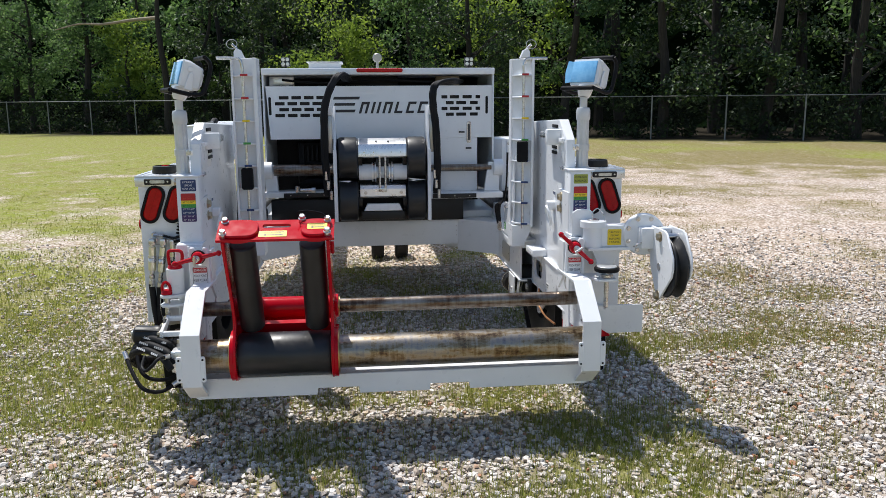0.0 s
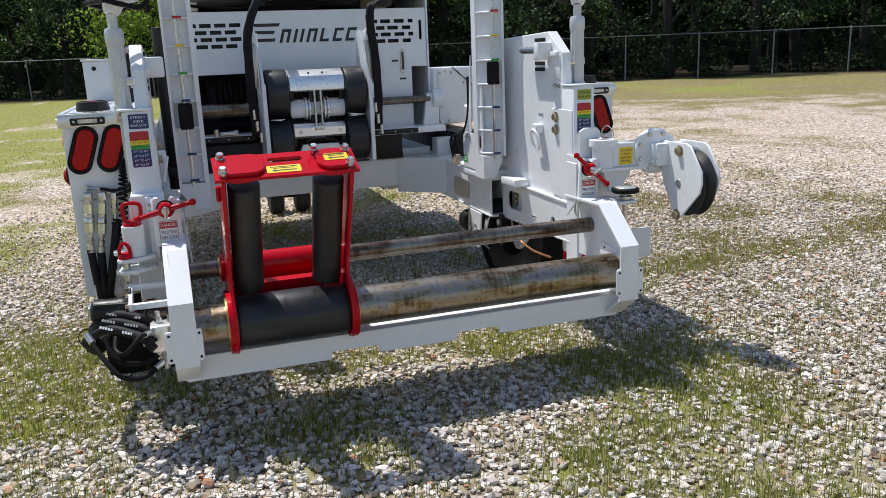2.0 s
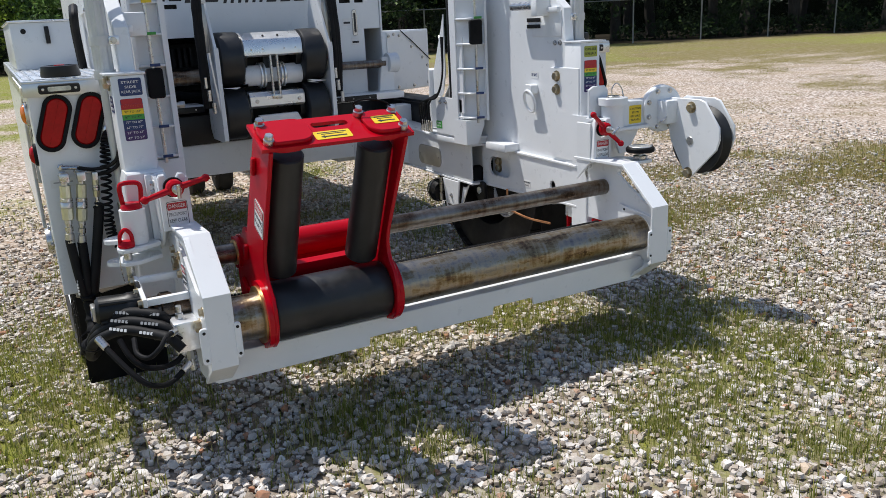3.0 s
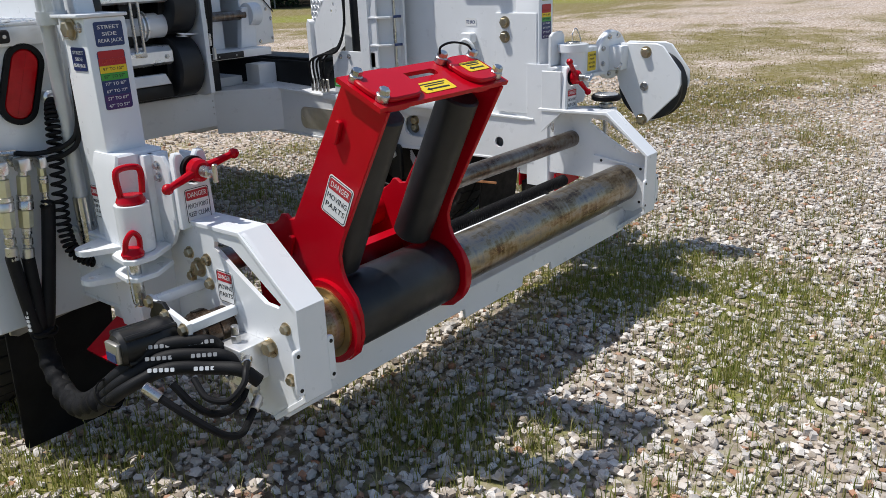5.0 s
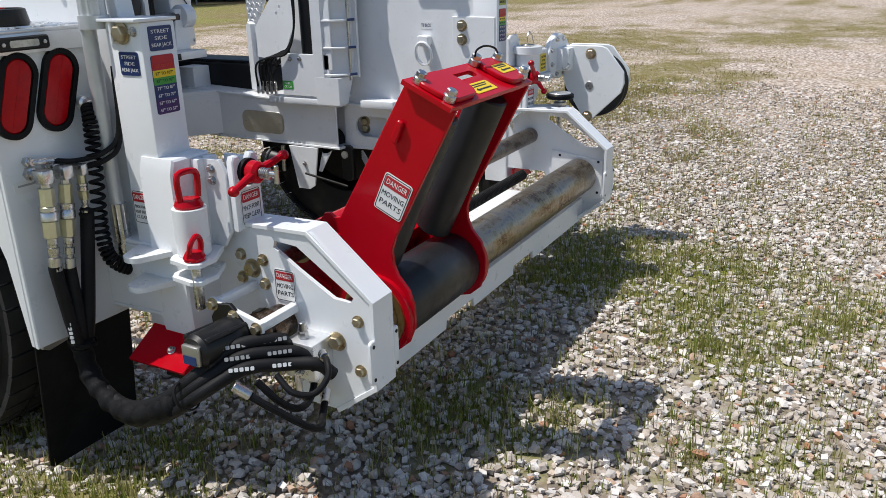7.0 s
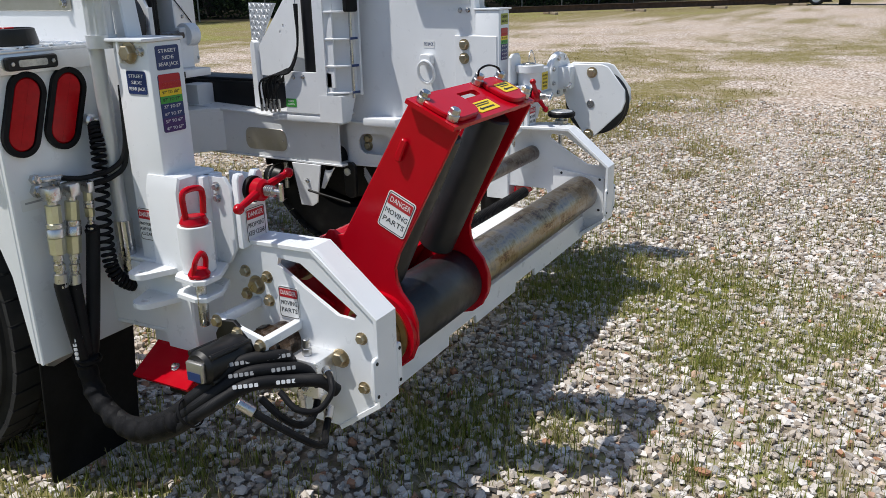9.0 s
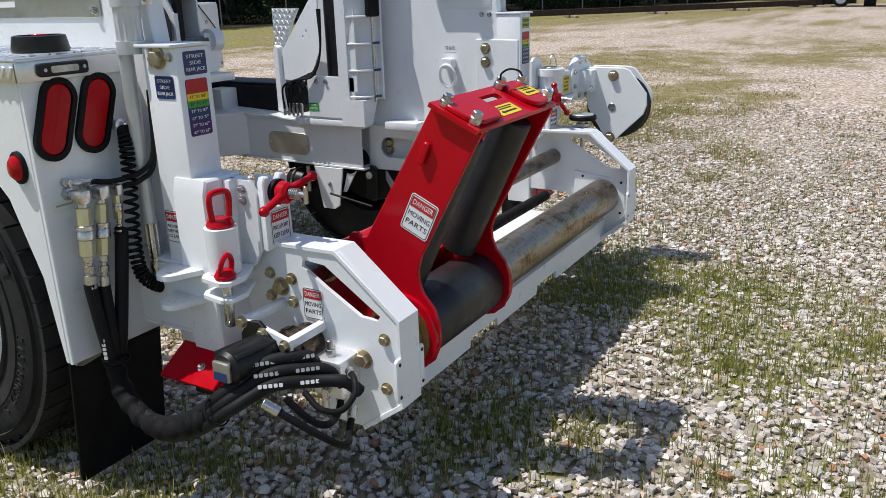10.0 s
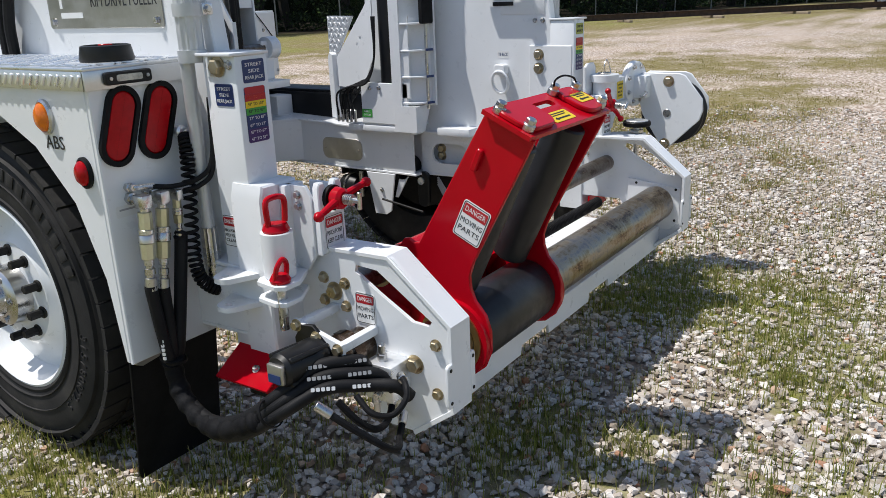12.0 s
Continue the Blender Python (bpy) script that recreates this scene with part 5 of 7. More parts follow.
    box(bm, s * 1.175 - 0.085, s * 1.175 + 0.085, 0.09, 0.22, 1.2545, 1.258, 0.001)
    base = part("cap_base", bm, ALU, b)
    lathe(bm := bm_new(), [(0.0, 0.004), (0.066, 0.004), (0.068, 0.01), (0.062, 0.042), (0.055, 0.044), (0.053, 0.03), (0, 0.028)], o, (0, 0, 1), 32)
    cap = part("cap_ring", bm, BLACK, b, "black round cap ring")
    rod(bm := bm_new(), Vector(o) + Vector((0, 0, 0.028)), Vector(o) + Vector((0, 0, 0.046)), 0.018, 16)
    part("knob", bm, RED_LENS if s < 0 else BLACK, cap)
    # lamps
    tail_lamp(b, s * 1.23, 1.102, 19 * s)
    tail_lamp(b, s * 1.116, 1.102, 19 * s)
    round_lamp(b, 0.272, 1.125, s * 1.30, s, 0.036, 0.046, AMBER, "amber side marker lamp in a chrome ring")
    round_lamp(b, 0.135, 0.99, s * 1.30, s, 0.032, 0.041, RED_LENS, "round red side marker lamp in a black ring")
    words("ABS", 0.05, on_side(s * 1.3012, 0.25, 1.058, s), PRINT_BLACK, b)
    # rubber flap behind the wheel
    f = thing("mud_flap", (s * 1.12, 0.15, 0.1), "black rubber mud flap under the fender box", "mud flap", "mud flaps")
    bm = bm_new()
    slab(bm, rrect(s * 1.11, 0.27, 0.31, 0.46, 0.015), "y", 0.135, 0.143, 0.002)
    bm.transform(Matrix.Translation((0, 0.14, 0.5)) @ pose(0, 0, 0, 7, 0, 0) @ Matrix.Translation((0, -0.14, -0.5)))
    part("flap", bm, RUBBER, f)
    bm = bm_new()
    slab(bm, [(s * 1.0, 0.50), (s * 1.26, 0.50), (s * 1.26, 0.435), (s * 1.24, 0.425), (s * 1.0, 0.455)], "y", 0.12, 0.13, 0.002)
    part("clamp_strip", bm, STAINLESS, f, "bent steel clamp strip")
    return b


corner_box(-1, 3.2)
corner_box(1, 1.38)

# ---- the jacks ----


def red_tee(parent, o, way, arm, label):
    """A screw with a red cast tee and ball ends."""
    o, w, a = Vector(o), Vector(way).normalized(), Vector(arm).normalized()
    bm = bm_new()
    lathe(bm, [(0, 0), (0.026, 0), (0.03, 0.006), (0.028, 0.026), (0.02, 0.034), (0, 0.034)], o, w, 24)
    q = o + w * 0.018
    for sgn in (-1, 1):
        pipe(bm, [q + a * (0.016 * sgn), q + a * (0.05 * sgn) + w * 0.004, q + a * (0.098 * sgn) + w * 0.01], lambda f: 0.0125 - 0.004 * f, 10, 5)
        e = q + a * (0.105 * sgn) + w * 0.011
        lathe(bm, [(0, -0.014), (0.008, -0.012), (0.0135, -0.004), (0.0135, 0.004), (0.008, 0.012), (0, 0.014)], e, a, 14)
    t = part("clamp_tee", bm, RED, parent, label)
    bm = bm_new()
    for i in range(5):
        lathe(bm, [(0.008, 0.034 + 0.006 * i), (0.0145, 0.036 + 0.006 * i), (0.0145, 0.038 + 0.006 * i), (0.008, 0.04 + 0.006 * i)], o, w, 16)
    rod(bm, o + w * 0.03, o + w * 0.085, 0.008, 12)
    side = w.cross(a).normalized()
    rod(bm, o + w * 0.083 - side * 0.022 - a * 0.006, o + w * 0.083 + side * 0.022 + a * 0.006, 0.0065, 10)
    part("spring_bolt", bm, STEEL, t, "steel bolt with a spring")
    bm = bm_new()
    ring(bm, o - w * 0.014, w, 0.02, 0.034, 0.012, 24)
    part("washer", bm, RUBBER, t)


def jack(s):
    name = ("STREET", "CURB")[s > 0]
    j = thing("rear_jack", (s * 1.0, -0.12, 0.3), "white square-tube rear jack with height chart and red pins", "jack", "rear jacks")
    bm = bm_new()
    x0, x1 = s * 0.94, s * 1.05
    box(bm, x0, x1, -0.18, -0.06, 0.44, 1.262, 0.006)
    part("outer_tube", bm, WHITE, j)
    bm = bm_new()
    box(bm, s * 0.936, s * 1.068, -0.184, -0.055, 1.262, 1.270, 0.002)
    slab(bm, [(s * 1.01, 1.262), (s * 1.066, 1.262), (s * 1.066, 1.212), (s * 1.01, 1.205)], "y", -0.10, -0.09, 0.002)
    top = part("top_bracket", bm, WHITE, j)
    put("bolt", BOLT_BIG, top, along((s * 1.0525, -0.12, 1.236), (s, 0, 0)))
    for y in (-0.088, -0.158):
        put("bolt", BOLT_STEEL, top, along((s * 1.05, y, 1.24), (s, 0, 0)))
    if s > 0:
        plain_sign(j, on_rear(s * 0.996, -0.1805, 1.222), 0.074, 0.048, PRINT_OLIVE, PRINT_BLACK, ["CURB SIDE", "REAR JACK"], "olive jack sign", "jack_sign")
    else:
        plain_sign(j, on_rear(s * 0.991, -0.1805, 1.222), 0.074, 0.058, PRINT_NAVY, PRINT_WHITE, ["STREET", "SIDE", "REAR JACK"], "navy jack sign", "jack_sign")
        plain_sign(j, on_side(s * 1.0505, -0.13, 1.165, s), 0.066, 0.056, PRINT_NAVY, PRINT_WHITE, ["STREET", "SIDE", "REAR JACK"], "navy jack sign", "jack_sign")
    height_chart(j, on_rear(s * 0.995, -0.1805, 1.112), 0.072, 0.142)
    # wider sleeve below
    bm = bm_new()
    slab(bm, [(s * 0.93, 0.937), (s * 1.055, 0.937), (s * 1.066, 0.90), (s * 1.064, 0.50), (s * 1.05, 0.40), (s * 0.93, 0.40)], "y", -0.235, -0.12, 0.005)
    part("sleeve", bm, WHITE, j)
    bm = bm_new()
    box(bm, s * 0.955, s * 1.04, -0.175, -0.075, 0.30, 0.405, 0.004)
    leg = part("inner_leg", bm, DARK, j, "dark steel inner leg")
    bm = bm_new()
    # a sloping hood over the foot: its outer edge hangs lower
    slab(bm, [(s * 1.145, 0.396), (s * 1.149, 0.404), (s * 1.04, 0.472), (s * 1.036, 0.464)], "y", -0.27, -0.07, 0.002)
    slab(bm, [(s * 1.145, 0.396), (s * 1.04, 0.464), (s * 0.94, 0.464), (s * 0.94, 0.385)], "y", -0.27, -0.26, 0.002)
    slab(bm, [(s * 1.145, 0.396), (s * 1.04, 0.464), (s * 0.94, 0.464), (s * 0.94, 0.385)], "y", -0.08, -0.07, 0.002)
    shoe = part("foot", bm, RED, j, "red sloping jack foot")
    put("bolt", BOLT_STEEL, shoe, along((s * 1.105, -0.19, 0.432), (s * 0.5, 0, 0.87)))
    # lugs with holes on the outer side
    for z in (0.685, 0.605):
        bm = bm_new()
        o = [(s * 1.062, -0.20), (s * 1.062, -0.075), *[(s * (1.125 + 0.028 * math.cos(a)), -0.135 + 0.034 * math.sin(a)) for a in (radians(80 - 20 * i) for i in range(9))]]
        slab(bm, o if s > 0 else o, "z", z, z + 0.014, 0.002, holes=[[(s * 1.125 + 0.011 * math.cos(a), -0.135 + 0.011 * math.sin(a)) for a in (2 * math.pi * i / 14 for i in range(14))]])
        part("pin_lug", bm, WHITE, j)
    return j


jack_l = jack(-1)
jack_r = jack(1)

# street-side jack: pin barrel, lower pin, fork
bm = bm_new()
rod(bm, (-1.06, -0.275, 0.705), (-1.06, -0.275, 0.826), 0.042, 32)
barrel = part("pin_barrel", bm, WHITE, jack_l)
bm = bm_new()
pts = [(-1.085, 0.845), (-1.088, 0.90), (-1.074, 0.914), (-1.035, 0.912), (-1.022, 0.896), (-1.026, 0.845)]
pipe(bm, [(x, -0.275, z) for x, z in pts], 0.008, 10, 6)
lathe(bm, [(0, 0), (0.034, 0), (0.036, 0.006), (0.03, 0.02), (0, 0.022)], (-1.06, -0.275, 0.826), (0, 0, 1), 24)
part("pull_handle", bm, RED, barrel, "red loop handle")
for z in (0.69, 0.645):
    bm = bm_new()
    slab(bm, [(-1.10, -0.235), (-0.985, -0.235), (-0.985, -0.30), (-1.06, -0.345), (-1.115, -0.345), (-1.13, -0.32), (-1.12, -0.25)], "z", z, z + 0.014, 0.002)
    part("shelf_lug", bm, WHITE, jack_l)
bm = bm_new()
rod(bm, (-1.098, -0.312, 0.575), (-1.098, -0.312, 0.705), 0.0135, 16)
low_pin = part("lock_pin", bm, STEEL, jack_l, "steel lock pin")
bm = bm_new()
lathe(bm, [(0, 0), (0.026, 0), (0.028, 0.008), (0.02, 0.022), (0, 0.026)], (-1.098, -0.312, 0.705), (0, 0, 1), 20)
pipe(bm, [(-1.118, -0.314, 0.715), (-1.115, -0.322, 0.75), (-1.098, -0.326, 0.768), (-1.081, -0.322, 0.75), (-1.078, -0.314, 0.715)], 0.007, 8, 6)
part("pin_loop", bm, RED, low_pin, "red loop")
bm = bm_new()
pipe(bm, [(-1.12, -0.318, 0.72), (-1.128, -0.33, 0.66), (-1.124, -0.325, 0.595), (-1.11, -0.318, 0.583)], 0.0015, 5, 5)
pipe(bm, [(-1.125, -0.33, 0.584), (-1.098, -0.315, 0.588), (-1.08, -0.32, 0.583)], 0.0022, 5, 5)
part("lanyard", bm, STEEL, low_pin)


def fork(j, s):
    bm = bm_new()
    # two prongs with a slot for the clamp bolt, on a web that joins the sleeve
    o = [(s * 0.975, 0.745), (s * 0.975, 0.925), (s * 0.968, 0.938), (s * 0.952, 0.938), (s * 0.944, 0.925), (s * 0.94, 0.855), (s * 0.918, 0.855), (s * 0.914, 0.925), (s * 0.906, 0.938), (s * 0.89, 0.938), (s * 0.882, 0.925), (s * 0.875, 0.745)]
    slab(bm, o, "y", -0.352, -0.33, 0.003)
    f = part("fork_plate", bm, WHITE, j)
    bm = bm_new()
    slab(bm, [(-0.33, 0.745), (-0.33, 0.90), (-0.31, 0.93), (-0.235, 0.93), (-0.235, 0.66), (-0.30, 0.70)], "x", s * 0.968, s * 0.98, 0.002)
    slab(bm, [(-0.33, 0.745), (-0.33, 0.92), (-0.235, 0.92), (-0.235, 0.66)], "x", s * 0.872, s * 0.884, 0.002)
    box(bm, s * 0.93, s * 1.0, -0.26, -0.236, 0.70, 0.93, 0.004)
    part("fork_web", bm, WHITE, j)
    for z in (0.905, 0.875):
        put("bolt", BOLT_STEEL, f, along((s * 0.981, -0.285, z), (s, 0, 0)))
    danger_sign(j, on_rear(s * 0.925, -0.3525, 0.802), 0.074, 0.092, ["PINCH POINT", "KEEP CLEAR"], "white pinch-point sign with a red head")


fork(jack_l, -1)
fork(jack_r, 1)
red_tee(jack_l, (-0.928, -0.366, 0.894), OUT, (0.98, 0.05, 0.22), "red cast clamp tee with ball ends")
red_tee(jack_r, (0.922, -0.358, 0.895), OUT, (0.74, 0.0, -0.67), "red cast clamp tee with ball ends")
danger_sign(jack_l, on_side(-1.0515, -0.093, 0.80, -1), 0.054, 0.09, ["PINCH POINT", "KEEP FEET", "CLEAR"], "white pinch-point sign with a red head")
# webs on the curb-side jack
for z in (0.78, 0.83, 0.88, 0.93):
    bm = bm_new()
    slab(bm, [(-0.235, z), (-0.235, z - 0.022), (-0.28, z - 0.006), (-0.28, z)], "x", 0.925, 0.945, 0.001)
    part("web", bm, WHITE, jack_r)
bm = bm_new()
rod(bm, (0.905, -0.27, 0.735), (0.93, -0.27, 0.735), 0.012)
pipe(bm, [(0.905, -0.27, 0.735), (0.895, -0.28, 0.70), (0.905, -0.275, 0.66), (0.90, -0.265, 0.69), (0.905, -0.27, 0.735)], 0.003, 6, 5)
part("hitch_pin", bm, STEEL, jack_r)

# ---- poles and work lamps ----


def work_lamp(s, m):
    w = thing("work_lamp", (s * 1.06, 0.0, 1.27), "white work lamp with blue film on an aluminium pole", "work lamp", "work lamps")
    o = Vector((s * 1.045, -0.02, 0))
    bm = bm_new()
    foot = Vector((s * 1.05, 0.0, 0))
    rod(bm, foot + Vector((0, 0, 0.79)), foot + Vector((0, 0, 1.26)), 0.019, 24)
    part("lower_pole", bm, POLE, w)
    bm = bm_new()
    flute = [(o.x + r * math.cos(a), o.y + r * math.sin(a)) for r, a in ((0.0325 if i % 4 < 2 else 0.0295, 2 * math.pi * i / 40) for i in range(40))]
    slab(bm, flute, "z", 1.25, 1.52, 0.0005)
    part("upper_pole", bm, POLE, w, "fluted aluminium pole")
    bm = bm_new()
    lathe(bm, [(0, 1.52), (0.034, 1.52), (0.037, 1.535), (0.037, 1.57), (0.032, 1.585), (0.02, 1.587), (0.02, 1.64), (0.0, 1.64)], o, (0, 0, 1), 24)
    part("pole_collar", bm, POLE, w)
    for z in (1.245, 1.36):
        ring(bm := bm_new(), o + Vector((0, 0, z)), (0, 0, 1), 0.029, 0.037, 0.032, 24)
        part("clamp_ring", bm, POLE, w)
    bm = bm_new()
    box(bm, s * 0.985, s * 1.02, -0.05, -0.005, 1.361, 1.391, 0.004)
    clamp = part("clamp_bracket", bm, ALU, w)
    put("bolt", BOLT_STEEL, clamp, along((s * 1.005, -0.05, 1.376), OUT))
    bm = bm_new()
    slab(bm, [(foot.x + r * math.cos(a), foot.y + r * math.sin(a)) for r, a in ((0.0235 if i % 2 else 0.0215, 2 * math.pi * i / 28) for i in range(28))], "z", 0.69, 0.80, 0.0006)
    rod(bm, foot + Vector((0, 0, 0.655)), foot + Vector((0, 0, 0.692)), 0.0225, 24)
    part("pole_foot", bm, STEEL, w, "bright ribbed steel foot")
    lathe(bm := bm_new(), [(0, 0.0), (0.012, 0.0), (0.014, 0.01), (0.009, 0.03), (0.0055, 0.035), (0.0055, 0.06), (0, 0.06)], foot + Vector((s * -0.02, 0, 0.685)), (-s, -0.2, 0.05), 14)
    part("foot_plug", bm, RUBBER, w)
    # the head, built at the origin, facing -y
    bm = bm_new()
    slab(bm, [(-0.03, 0.05), (-0.03, 0.17), (0.0, 0.17), (0.058, 0.152), (0.062, 0.145), (0.062, 0.062), (0.055, 0.055), (0.0, 0.05)], "x", -0.075, 0.075, 0.008)
    box(bm, -0.05, 0.05, 0.06, 0.072, 0.075, 0.135, 0.005)
    for q in (-1, 1):
        rod(bm, (q * 0.074, 0.005, 0.135), (q * 0.079, 0.005, 0.135), 0.012, 16)
        slab(bm, [(-0.005, 0.045), (0.03, 0.045), (0.024, 0.115), (0.012, 0.125), (0.002, 0.115)], "x", min(q * 0.0775, q * 0.084), max(q * 0.0775, q * 0.084), 0.002)
    bm.transform(m)
    head = part("lamp_head", bm, WHITE, w, "white cast lamp housing")
    bm = bm_new()
    box(bm, -0.066, 0.066, -0.036, -0.029, 0.06, 0.16, 0.003)
    bm.transform(m)
    part("film", bm, BLUE_FILM, head, "peeling blue protective film")
    bm = bm_new()
    slab(bm, [(-0.066, 0.062), (-0.066, 0.158), (-0.098, 0.163), (-0.105, 0.11), (-0.096, 0.058)], "y", -0.034, -0.032, 0)
    bm.transform(m)
    part("film_flap", bm, BLUE_FILM, head)
    bm = bm_new()
    for x in (-0.088, 0.088):
        pipe(bm, [(x, -0.06, 0.026), (x, 0.0, 0.028), (x, 0.05, 0.034), (x, 0.078, 0.06), (x, 0.084, 0.13), (x, 0.078, 0.178), (x, 0.05, 0.20)], 0.0095, 8, 5)
    for y, z in ((-0.06, 0.026), (0.05, 0.20)):
        rod(bm, (-0.088, y, z), (0.088, y, z), 0.0095, 10)
    bm.transform(m)
    part("carry_frame", bm, RUBBER, w, "black rubber-coated carry frame")
    bm = bm_new()
    lathe(bm, [(0, 0), (0.024, 0), (0.03, 0.012), (0.036, 0.04), (0.036, 0.052), (0, 0.052)], (0, 0, 0), (0, 0, 1), 24)
    bm.transform(m)
    part("lamp_neck", bm, WHITE, w)
    return w


work_lamp(-1, pose(-1.045, -0.02, 1.64, -16, 0, -66) @ Matrix.Diagonal((1.15, 1.15, 1.15, 1)))
work_lamp(1, pose(1.045, -0.02, 1.64, -16, 0, -52) @ Matrix.Diagonal((1.15, 1.15, 1.15, 1)))

# ---- the levelwind across the rear ----
DRUM_Y, DRUM_Z, SHAFT_Y, SHAFT_Z, SCREW_Y, SCREW_Z = -0.597, 0.472, -0.352, 0.632, -0.314, 0.442
wind = thing("levelwind_frame", (0, -0.55, 0.3), "white levelwind frame with steel guide pipes across the rear", "levelwind")
END = [(-0.22, 0.762), (-0.545, 0.768), (-0.565, 0.758), (-0.722, 0.615), (-0.722, 0.37), (-0.605, 0.285), (-0.50, 0.285), (-0.46, 0.40), (-0.42, 0.47), (-0.235, 0.47), (-0.20, 0.50)]
WINDOW = [(-0.44, 0.727), (-0.51, 0.722), (-0.675, 0.612), (-0.665, 0.598), (-0.615, 0.60), (-0.51, 0.66), (-0.435, 0.708)]
for s in (-1, 1):
    bm = bm_new()
    slab(bm, END, "x", s * 0.938, s * 0.95, 0.002, holes=[WINDOW])
    end = part("end_plate", bm, WHITE, wind)
    # bent flange along the top, the slope and the front
    bm = bm_new()
    line = [(-0.22, 0.762), (-0.548, 0.768), (-0.735, 0.612), (-0.735, 0.372)]
    inner = [(-0.22, 0.750), (-0.544, 0.756), (-0.723, 0.606), (-0.723, 0.372)]
    slab(bm, line + [(-0.607, 0.276), (-0.60, 0.288)] + [(-0.723, 0.38)] + inner[2::-1], "x", s * 0.868, s * 0.955, 0.0015)
    part("flange", bm, WHITE, end)
    # bearing plate and bolted ears
    bm = bm_new()
    slab(bm, [(-0.46, 0.575), (-0.70, 0.545), (-0.70, 0.39), (-0.66, 0.355), (-0.48, 0.355), (-0.46, 0.40)], "x", s * 0.925, s * 0.938, 0.002)
    part("bearing_plate", bm, WHITE, end)
    for x0, x1 in ((0.85, 0.872), (0.952, 0.978)):
        bm = bm_new()
        xs = [s * x0, s * x1]
        slab(bm, rrect(sum(xs) / 2, 0.455, abs(xs[1] - xs[0]), 0.12, 0.01), "y", -0.737, -0.727, 0.002)
        ear = part("ear", bm, WHITE, end)
        for z in (0.41, 0.50):
            rod(bm := bm_new(), (sum(xs) / 2, -0.7385, z), (sum(xs) / 2, -0.736, z), 0.005, 12, b=0)
            part("bolt_hole", bm, DARK, ear)
    for y, z, big in ((-0.685, 0.552, 0), (-0.617, 0.484, 1), (-0.685, 0.416, 0), (-0.36, 0.64, 1), (-0.325, 0.674, 0), (-0.398, 0.668, 0), (-0.323, 0.610, 0), (-0.398, 0.603, 0), (-0.475, 0.545, 0)):
        put("bolt", (BOLT_ZINC, BOLT_BIG, BOLT_STEEL)[big], end, along((s * 0.95, y, z), (s, 0, 0)))
    if s > 0:
        for y, z in ((-0.68, 0.54), (-0.68, 0.40), (-0.50, 0.555)):
            rod(bm := bm_new(), (0.924, y, z), (0.9265, y, z), 0.006, 12, b=0)
            part("bolt_hole", bm, DARK, end)
danger_sign(wind, on_side(-0.951, -0.464, 0.609, -1), 0.066, 0.088, ["MOVING", "PARTS"], "white moving-parts sign with a red head")
bm = bm_new()
pts = [(-0.94, 0.366), (0.94, 0.366), (0.94, 0.285), (0.915, 0.268), (0.355, 0.268), (0.35, 0.30), (0.165, 0.30), (0.16, 0.268), (-0.17, 0.268), (-0.175, 0.30), (-0.365, 0.30), (-0.37, 0.268), (-0.915, 0.268), (-0.94, 0.285)]
slab(bm, pts, "y", -0.612, -0.60, 0.002)
slab(bm, [(-0.5998, 0.363), (-0.5998, 0.352), (-0.20, 0.352), (-0.20, 0.363)], "x", -0.935, 0.935, 0.001)
part("bottom_angle", bm, WHITE, wind)
bm = bm_new()
lathe(bm, [(0, 0), (0.0775, 0), (0.0775, 1.83), (0, 1.83)], (-0.915, DRUM_Y, DRUM_Z), (1, 0, 0), 56)
part("guide_pipe", bm, DRUM_STEEL, wind, "large oxidised steel guide pipe")
bm = bm_new()
lathe(bm, [(0, 0), (0.035, 0), (0.035, 1.87), (0, 1.87)], (-0.935, SHAFT_Y, SHAFT_Z), (1, 0, 0), 36)
part("guide_shaft", bm, SHAFT_STEEL, wind, "stained steel guide shaft")
bm = bm_new()
prof = [(0.0, 0.0)]
for i in range(150):
    prof += [(0.0195, 0.0125 * i), (0.0245, 0.0125 * i + 0.003), (0.0245, 0.0125 * i + 0.008), (0.0195, 0.0125 * i + 0.011)]
lathe(bm, prof + [(0, 1.875)], (-0.938, SCREW_Y, SCREW_Z), (1, 0, 0), 18)
part("screw_bellows", bm, RUBBER, wind, "black ribbed bellows over the screw")

# hydraulic motor and its brackets on the street side
motor = thing("hydraulic_motor", (-1.08, -0.42, 0.4), "black hydraulic motor with bronze coupling on the end plate", "motor")
bm = bm_new()
lathe(bm, [(0, 0), (0.036, 0), (0.044, 0.01), (0.046, 0.09), (0.05, 0.1), (0.05, 0.13), (0.04, 0.145), (0, 0.145)], (-1.235, -0.415, 0.535), (1, -0.06, -0.05), 28)
part("motor_body", bm, BLACK, motor)
for i in range(4):
    a = radians(45 + 90 * i)
    bm = bm_new()
    rod(bm, (-1.225, -0.416 + 0.044 * math.cos(a), 0.535 + 0.044 * math.sin(a)), (-1.095, -0.424 + 0.044 * math.cos(a), 0.528 + 0.044 * math.sin(a)), 0.008, 10)
    part("tie_rod", bm, BLACK, motor)
bm = bm_new()
box(bm, -1.247, -1.233, -0.442, -0.39, 0.508, 0.558, 0.004)
cover = part("motor_cover", bm, STAINLESS, motor)
sheet(cover, "rating_plate", on_side(-1.2475, -0.415, 0.522, -1), 0.04, 0.022, PRINT_NAVY, 0.002, 0.001)
bm = bm_new()
